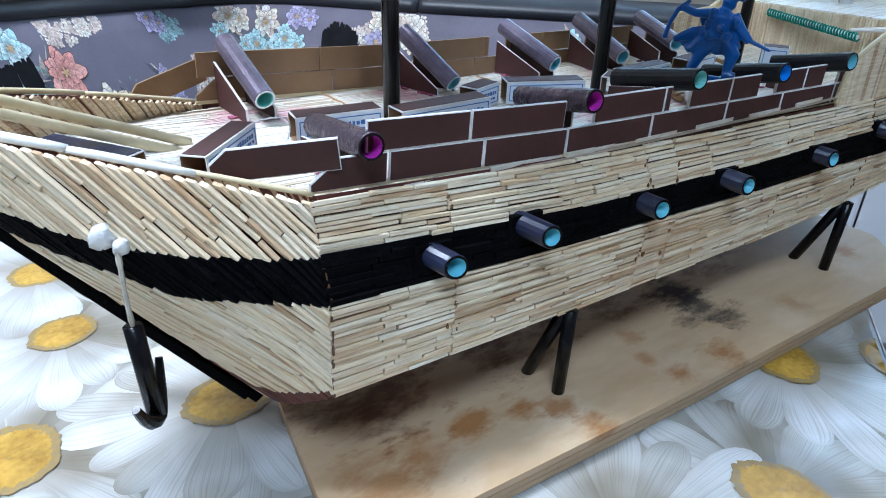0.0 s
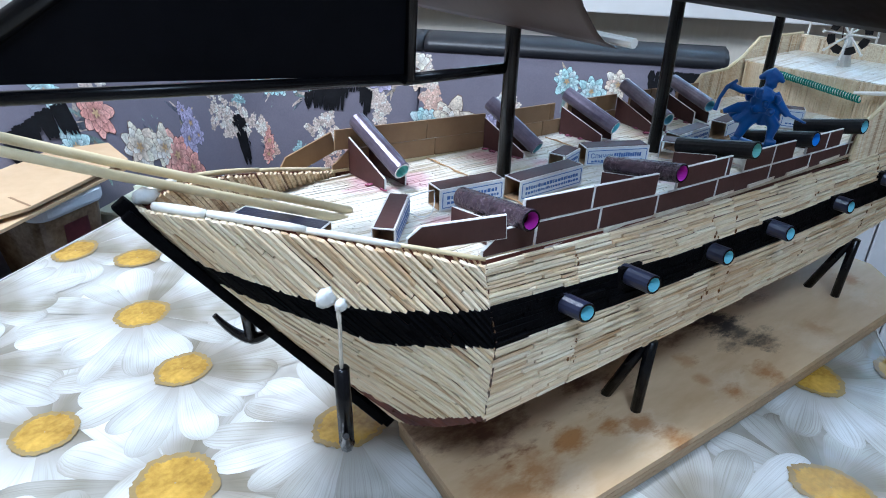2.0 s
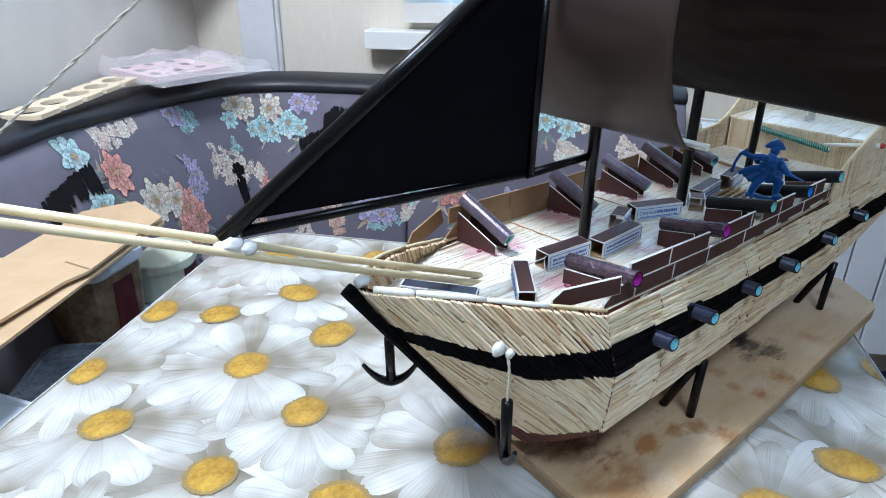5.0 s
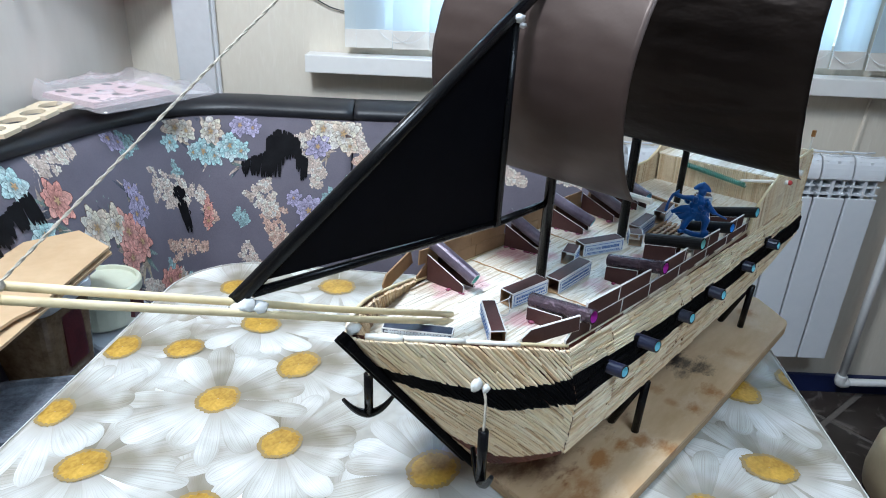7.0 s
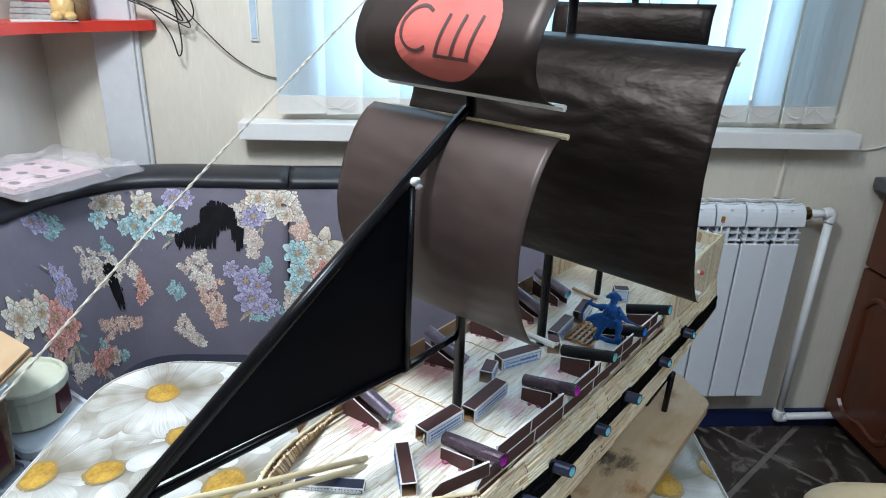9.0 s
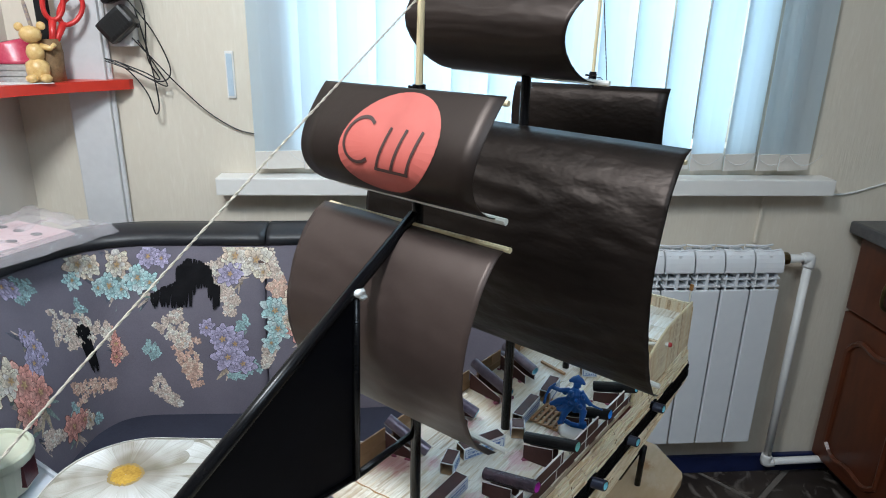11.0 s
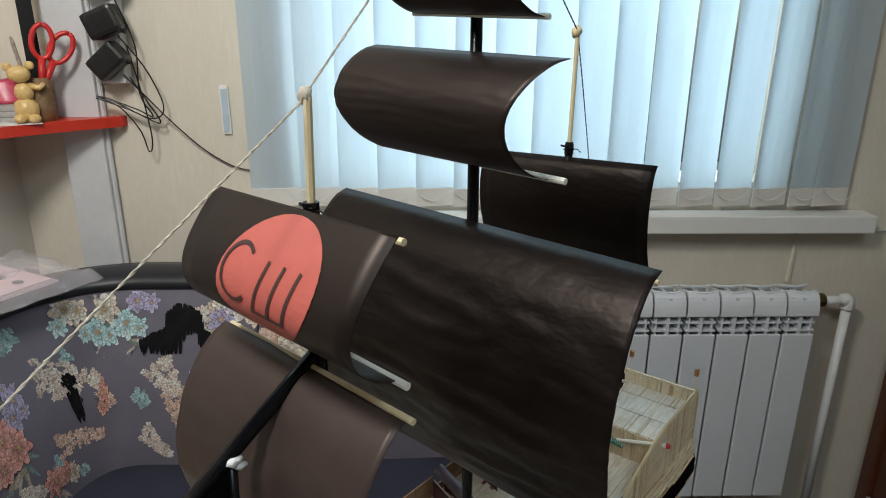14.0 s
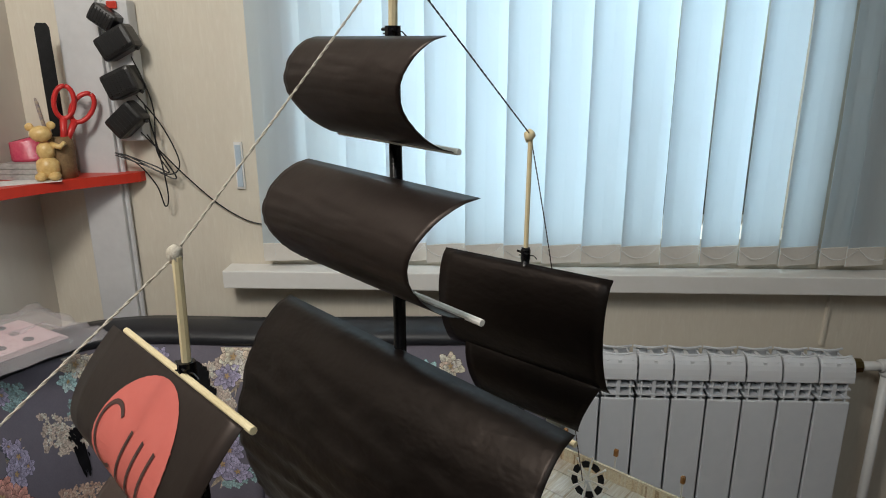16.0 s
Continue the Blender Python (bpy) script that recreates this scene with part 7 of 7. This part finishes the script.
tube(b, [(0, 0, 0), (-0.012, 0, 0.075), (-0.014, 0, 0.086)], [0.004, 0.004, 0.002], 8)
pen = part("pen", b, mottled("blue_tipped_pen", (0.10, 0.09, 0.22), (0.55, 0.45, 0.25), 60, rough=0.3), None, "slim pen standing in the pencil cup", category="pen")
pen.matrix_world = pose(-0.884, 1.396, SZ + 0.084)
b = bmesh.new()
prism(b, [(-0.06, -0.02), (0.06, -0.035), (0.07, 0.03), (-0.05, 0.045)], 0.0003, 0.0012)
pap = part("paper_sheet", b, mat_card_white, None, "white paper sheet on the red shelf", category="paper")
pap.matrix_world = pose(-0.905, 1.335, SZ, 0, 0, 40)
for k in range(3):
    b = bmesh.new()
    block(b, -0.05 + 0.002 * k, 0.05, -0.06, 0.06 - 0.003 * k, 0.0005, 0.0115, 0.001)
    note = part("notebook", b, mottled("grey_notebook", (0.20, 0.19, 0.19), (0.5, 0.48, 0.45), 20, rough=0.5), None, "thin grey notebook stacked on the red shelf", category="notebook", group="notebooks on the shelf")
    note.matrix_world = pose(-0.932, 1.418, SZ + 0.012 * k, 0, 0, 2 * k)
b = bmesh.new()
rows = []
for i in range(9):
    t = i / 8
    rows.append([(0.05 * math.cos(a), 0.035 * math.sin(a) * (1 - 0.5 * t), 0.001 + 0.05 * t * (1 + 0.2 * math.cos(a)) - 0.0005) for a in [2 * math.pi * k / 14 for k in range(14)]])
vs = grid(b, rows, closed=True)
b.faces.new(vs[0]), b.faces.new(vs[-1])
hd = part("plastic_case", b, mottled("red_pink_plastic", (0.45, 0.02, 0.08), (0.6, 0.12, 0.16), 30, rough=0.25), None, "red and pink plastic case on the notebooks", category="case", smooth=True)
hd.matrix_world = pose(-0.930, 1.420, SZ + 0.036, 0, 0, 40)

# ---- plug adapters and their leads on the corner trunking ----
mat_adapter = mottled("black_ribbed_plastic", (0.004, 0.004, 0.005), (0.012, 0.012, 0.013), 60, rough=0.3, bump=0.15)
for x, z, turn, size in ((-0.742, 1.478, 35, (0.050, 0.040, 0.036)), (-0.722, 1.428, -28, (0.068, 0.044, 0.046)), (-0.722, 1.346, -22, (0.062, 0.046, 0.050)), (-0.724, 1.268, -40, (0.066, 0.042, 0.046))):
    ad = thing("plug_adapter", (x, 1.436, z), "black plug-in power adapter with a thin lead", "adapter", group="plug adapters")
    ad.matrix_world = pose(x, 1.436, z, 0, turn, 0)
    b = bmesh.new()
    size = tuple(1.14 * q for q in size)
    add_box(b, Matrix(), size, 0.010)
    part("case", b, mat_adapter, ad, smooth=False)
    b = bmesh.new()
    for k in range(7):
        block(b, -size[0] * 0.36 + k * size[0] * 0.12, -size[0] * 0.33 + k * size[0] * 0.12, -size[1] / 2 - 0.0008, -size[1] / 2 + 0.001, -size[2] * 0.36, size[2] * 0.36)
    part("ribs", b, mat_adapter, ad, kind="stuff")
    b = bmesh.new()
    tube(b, [(size[0] * 0.3, 0, -size[2] * 0.35), (size[0] * 0.42, 0, -size[2] * 0.6)], [0.006, 0.003], 8)
    part("strain_relief", b, mat_adapter, ad)
b = bmesh.new()
block(b, -0.755, -0.700, 1.449, WY1 - 0.001, 1.22, 1.515, 0.006)
strip_ob = part("power_strip", b, mat_trunk, None, "grey power strip fixed upright to the wall", category="power strip")
b = bmesh.new()
block(b, -0.742, -0.720, 1.444, 1.4485, 1.497, 1.512, 0.002)
part("switch", b, mat_red, strip_ob, "red rocker switch")
leads = [
    [(-0.70, 1.44, 1.40), (-0.672, 1.45, 1.30), (-0.676, 1.452, 1.20), (-0.655, 1.455, 1.15), (-0.685, 1.45, 1.165), (-0.745, 1.445, 1.19)],
    [(-0.70, 1.44, 1.32), (-0.655, 1.45, 1.25), (-0.63, 1.458, 1.17), (-0.66, 1.455, 1.145), (-0.735, 1.445, 1.185), (-0.765, 1.44, 1.195)],
    [(-0.70, 1.44, 1.24), (-0.66, 1.45, 1.19), (-0.62, 1.46, 1.14), (-0.56, 1.475, 1.075), (-0.50, 1.48, 1.035), (-0.455, 1.482, 1.022)],
    [(-0.765, 1.44, 1.195), (-0.72, 1.445, 1.17), (-0.685, 1.45, 1.12), (-0.672, 1.452, 1.072), (-0.662, 1.452, 1.10), (-0.672, 1.452, 1.20), (-0.69, 1.45, 1.30)],
    [(-0.765, 1.44, 1.19), (-0.70, 1.445, 1.165), (-0.64, 1.452, 1.135), (-0.66, 1.45, 1.18), (-0.69, 1.445, 1.235)],
]
for pts in leads:
    b = bmesh.new()
    tube(b, smooth_line(pts, 8), 0.0016, 6)
    part("adapter_lead", b, mat_adapter, None, "thin black power lead hanging on the wall", category="cable", smooth=True)
# ---- on the sofa's top: drilled board and plastic bag ----
mat_ply = mottled("pale_plywood", (0.62, 0.50, 0.34), (0.74, 0.63, 0.46), 14, rough=0.6, bump=0.1)
holder = thing("drilled_board", (-0.905, 0.865, 0.874), "pale plywood board with large oval holes on the sofa's top", "board")
b = bmesh.new()
for k in range(5):
    yc = -0.124 + 0.062 * k
    ring = [2 * math.pi * (j + 0.5) / 24 for j in range(24)]
    hole = [(0.018 * math.cos(a), yc + 0.025 * math.sin(a)) for a in ring]
    reach = [min(0.032 / abs(math.cos(a)), 0.031 / abs(math.sin(a))) for a in ring]
    cell = [(q * math.cos(a), yc + q * math.sin(a)) for a, q in zip(ring, reach)]
    grid(b, [[(x, y, z) for x, y in line] for line, z in ((cell, 0.0), (cell, 0.007), (hole, 0.007), (hole, 0.0), (cell, 0.0))], closed=True)
bmesh.ops.remove_doubles(b, verts=b.verts, dist=0.0004)
part("plate", b, mat_ply, holder, "plywood strip pierced by a row of ovals")
holder.matrix_world = pose(-0.905, 0.865, 0.872, 0, 0, 4)
mat_bag = material("crumpled_clear_bag", (0.86, 0.80, 0.83), 0.12)
main(mat_bag).inputs["Alpha"].default_value = 0.26
bumpy(mat_bag, noisy(mat_bag, 30, (1, 1, 1), 5), 0.6, 0.004)
mat_pinkcard = mottled("pink_card", (0.62, 0.40, 0.42), (0.76, 0.60, 0.61), 10, rough=0.5)
bag = thing("plastic_bag", (-0.865, 1.125, 0.870), "crumpled clear plastic bag with pink card sheets on the sofa", "bag", turn=-28)
b = bmesh.new()
for k in range(3):
    block(b, -0.085 + 0.004 * k, 0.075, -0.095, 0.085 - 0.006 * k, 0.001 + 0.004 * k, 0.004 + 0.004 * k)
cards = part("card_sheets", b, mat_pinkcard, bag, "pink cut-out card sheets inside the bag")
b = bmesh.new()
for k in range(9):
    x, y = -0.06 + 0.05 * (k % 3), -0.07 + 0.05 * (k // 3)
    prism(b, [(x + 0.013 * math.cos(a), y + 0.009 * math.sin(a)) for a in [2 * math.pi * j / 10 for j in range(10)]], 0.0121, 0.0126)
part("cut_out", b, mat_sofa_black, cards, "dark oval cut-outs", kind="stuff")
b = bmesh.new()
rows = []
for i in range(23):
    row = []
    for j in range(23):
        x, y = -0.12 + 0.26 * i / 22, -0.12 + 0.25 * j / 22
        edge = min(i, 22 - i, j, 22 - j) / 11
        z = 0.016 + 0.035 * edge**0.5 * (0.6 + 0.9 * noise.noise(Vector((x * 14, y * 14, 2.0)))) + 0.012 * noise.noise(Vector((x * 45, y * 45, 7.0)))
        row.append((x + 0.01 * noise.noise(Vector((y * 30, x * 9, 1))), y + 0.01 * noise.noise(Vector((x * 30, y * 9, 4))), max(0.0135, z) if edge > 0 else 0.004))
    rows.append(row)
grid(b, rows)
part("film", b, mat_bag, bag, "clear crinkled plastic film", smooth=True)

# ---- carton and food tubs on the sofa seat beside the table ----
carton = thing("cardboard_box", (0, 0, 0.716), "flattened brown cardboard box lying on stacked food tubs", "box")
b = bmesh.new()
prism(b, [(-0.70, 0.05), (-0.70, 0.719), (-0.775, 0.775), (-0.85, 0.70), (-0.85, 0.05)], 0.0, 0.004)
part("carton_body", b, mat_carton, carton)
b = bmesh.new()
prism(b, [(-0.765, 0.05), (-0.712, 0.50), (-0.700, 0.53), (-0.701, 0.716), (-0.776, 0.772), (-0.85, 0.70), (-0.85, 0.05)], 0.010, 0.014)
block(b, -0.85, -0.78, 0.05, 0.70, 0.0041, 0.0099)
part("flap", b, mat_carton, carton, "folded carton flap")
b = bmesh.new()
beam(b, Vector((-0.702, 0.535, 0.0142)), Vector((-0.745, 0.55, 0.0142)), 0.003, 0.0006)
part("slit", b, mat_kraft, carton, "dark torn slit in the flap")
mat_tub = mottled("milky_plastic", (0.56, 0.57, 0.44), (0.66, 0.68, 0.54), 14, rough=0.3, bump=0.05)
mat_tub_clear = mottled("clear_tub_with_dry_food", (0.09, 0.055, 0.03), (0.24, 0.17, 0.10), 60, rough=0.15, bump=0.3, fine=3)
mat_tub_lid = mottled("milky_bluish_lid", (0.50, 0.53, 0.58), (0.62, 0.65, 0.70), 14, rough=0.3, bump=0.05)
mat_dark_tub = mottled("dark_wine_label", (0.03, 0.007, 0.009), (0.10, 0.02, 0.022), 30, rough=0.3)
mat_bluish = mottled("bluish_clear_wrap", (0.06, 0.065, 0.08), (0.24, 0.26, 0.30), 22, rough=0.15, bump=0.8, depth=0.004)


def tub(x, y, z, r, h, mat, lidmat, label, square=False, turn=0.0, lidded=True):
    t = thing("food_tub", (x, y, z), label, "tub", group="food tubs beside the table", turn=turn)
    b = bmesh.new()
    rows = []
    for k, (f, zz) in enumerate(((0.86, 0.0), (0.9, 0.004), (1.0, h - 0.004), (1.0, h))):
        shape = rounded(-r * f, r * f, -r * f * 0.8, r * f * 0.8, r * 0.3, 5) if square else [(r * f * math.cos(a), r * f * math.sin(a)) for a in [2 * math.pi * j / 24 for j in range(24)]]
        rows.append([(px, py, zz) for px, py in shape])
    vs = grid(b, rows, closed=True)
    b.faces.new(vs[0]), b.faces.new(vs[-1])
    part("tub_body", b, mat, t, smooth=False)
    b = bmesh.new()
    rows = []
    for f, zz in ((1.04, h - 0.012), (1.07, h - 0.008), (1.07, h + 0.004), (1.02, h + 0.007), (0.94, h + 0.007), (0.92, h + 0.001)):
        shape = rounded(-r * f, r * f, -r * f * 0.8, r * f * 0.8, r * 0.3, 5) if square else [(r * f * math.cos(a), r * f * math.sin(a)) for a in [2 * math.pi * j / 24 for j in range(24)]]
        rows.append([(px, py, zz) for px, py in shape])
    vs = grid(b, rows, closed=True)
    b.faces.new(vs[-1])
    part("lid", b, lidmat, t, "raised rim lid")
    b = bmesh.new()
    block(b, r * 0.86, r * 0.99 if not square else r * 0.985, -r * 0.3, r * 0.3, h * 0.2, h * 0.8)
    part("tub_label", b, mat_dark_tub, t, "dark red label with unreadable print")


tub(-0.752, 0.795, 0.44, 0.078, 0.108, mat_tub_clear, mat_tub_lid, "clear tub of dry oats with a milky lid and red label", True, -38)
tub(-0.772, 0.797, 0.556, 0.060, 0.066, mat_tub, mat_tub, "round milky green plastic tub stacked on another tub")
tub(-0.770, 0.610, 0.44, 0.070, 0.125, mat_bluish, mat_bluish, "crinkled bluish plastic pack in the stack", True, -6)
tub(-0.772, 0.615, 0.573, 0.064, 0.134, mat_tub_clear, mat_tub_lid, "square clear tub of cereal with a dark label", True, -8)
tub(-0.690, 0.480, 0.44, 0.075, 0.17, mat_bluish, mat_bluish, "crinkled bluish plastic pack beside the table", True, 14)
tub(-0.715, 0.330, 0.44, 0.070, 0.19, mat_tub_lid, mat_tub_lid, "milky tub with a bright red label", True, -12)
for x, y, z, h in ((-0.74, 0.19, 0.44, 0.17),):
    spare = thing("open_carton", (x, y, z), "torn open brown cardboard carton beside the table", "box", turn=-20)
    b = bmesh.new()
    for args in ((-0.07, -0.066, -0.06, 0.06), (0.066, 0.07, -0.06, 0.06), (-0.0655, 0.0655, -0.06, -0.056), (-0.0655, 0.0655, 0.056, 0.06)):
        block(b, *args, 0.0, h)
    block(b, -0.07, 0.07, -0.06, 0.06, -0.0005, 0.003)
    part("carton_body", b, mat_kraft, spare)

# ---- floor tiles, laid on the diagonal ----
tile = bpy.data.meshes.new("tile")
b = bmesh.new()
add_box(b, Matrix(), (0.284, 0.284, 0.008), 0.002)
b.to_mesh(tile)
b.free()
tile.materials.append(mat_floor)
ang = radians(39)
for i in range(-14, 15):
    for j in range(-14, 15):
        x, y = 0.92 + 0.30 * ((i + 0.5) * math.cos(ang) - (j + 0.5) * math.sin(ang)), 1.337 + 0.30 * ((i + 0.5) * math.sin(ang) + (j + 0.5) * math.cos(ang))
        if -2.3 < x < WX1 + 0.1 and WY0 - 0.1 < y < WY1 + 0.12:
            ob = new("tile", tile)
            ob.parent = floor_ob
            ob.matrix_basis = pose(x, y, -0.0035, 0, 0, 39)
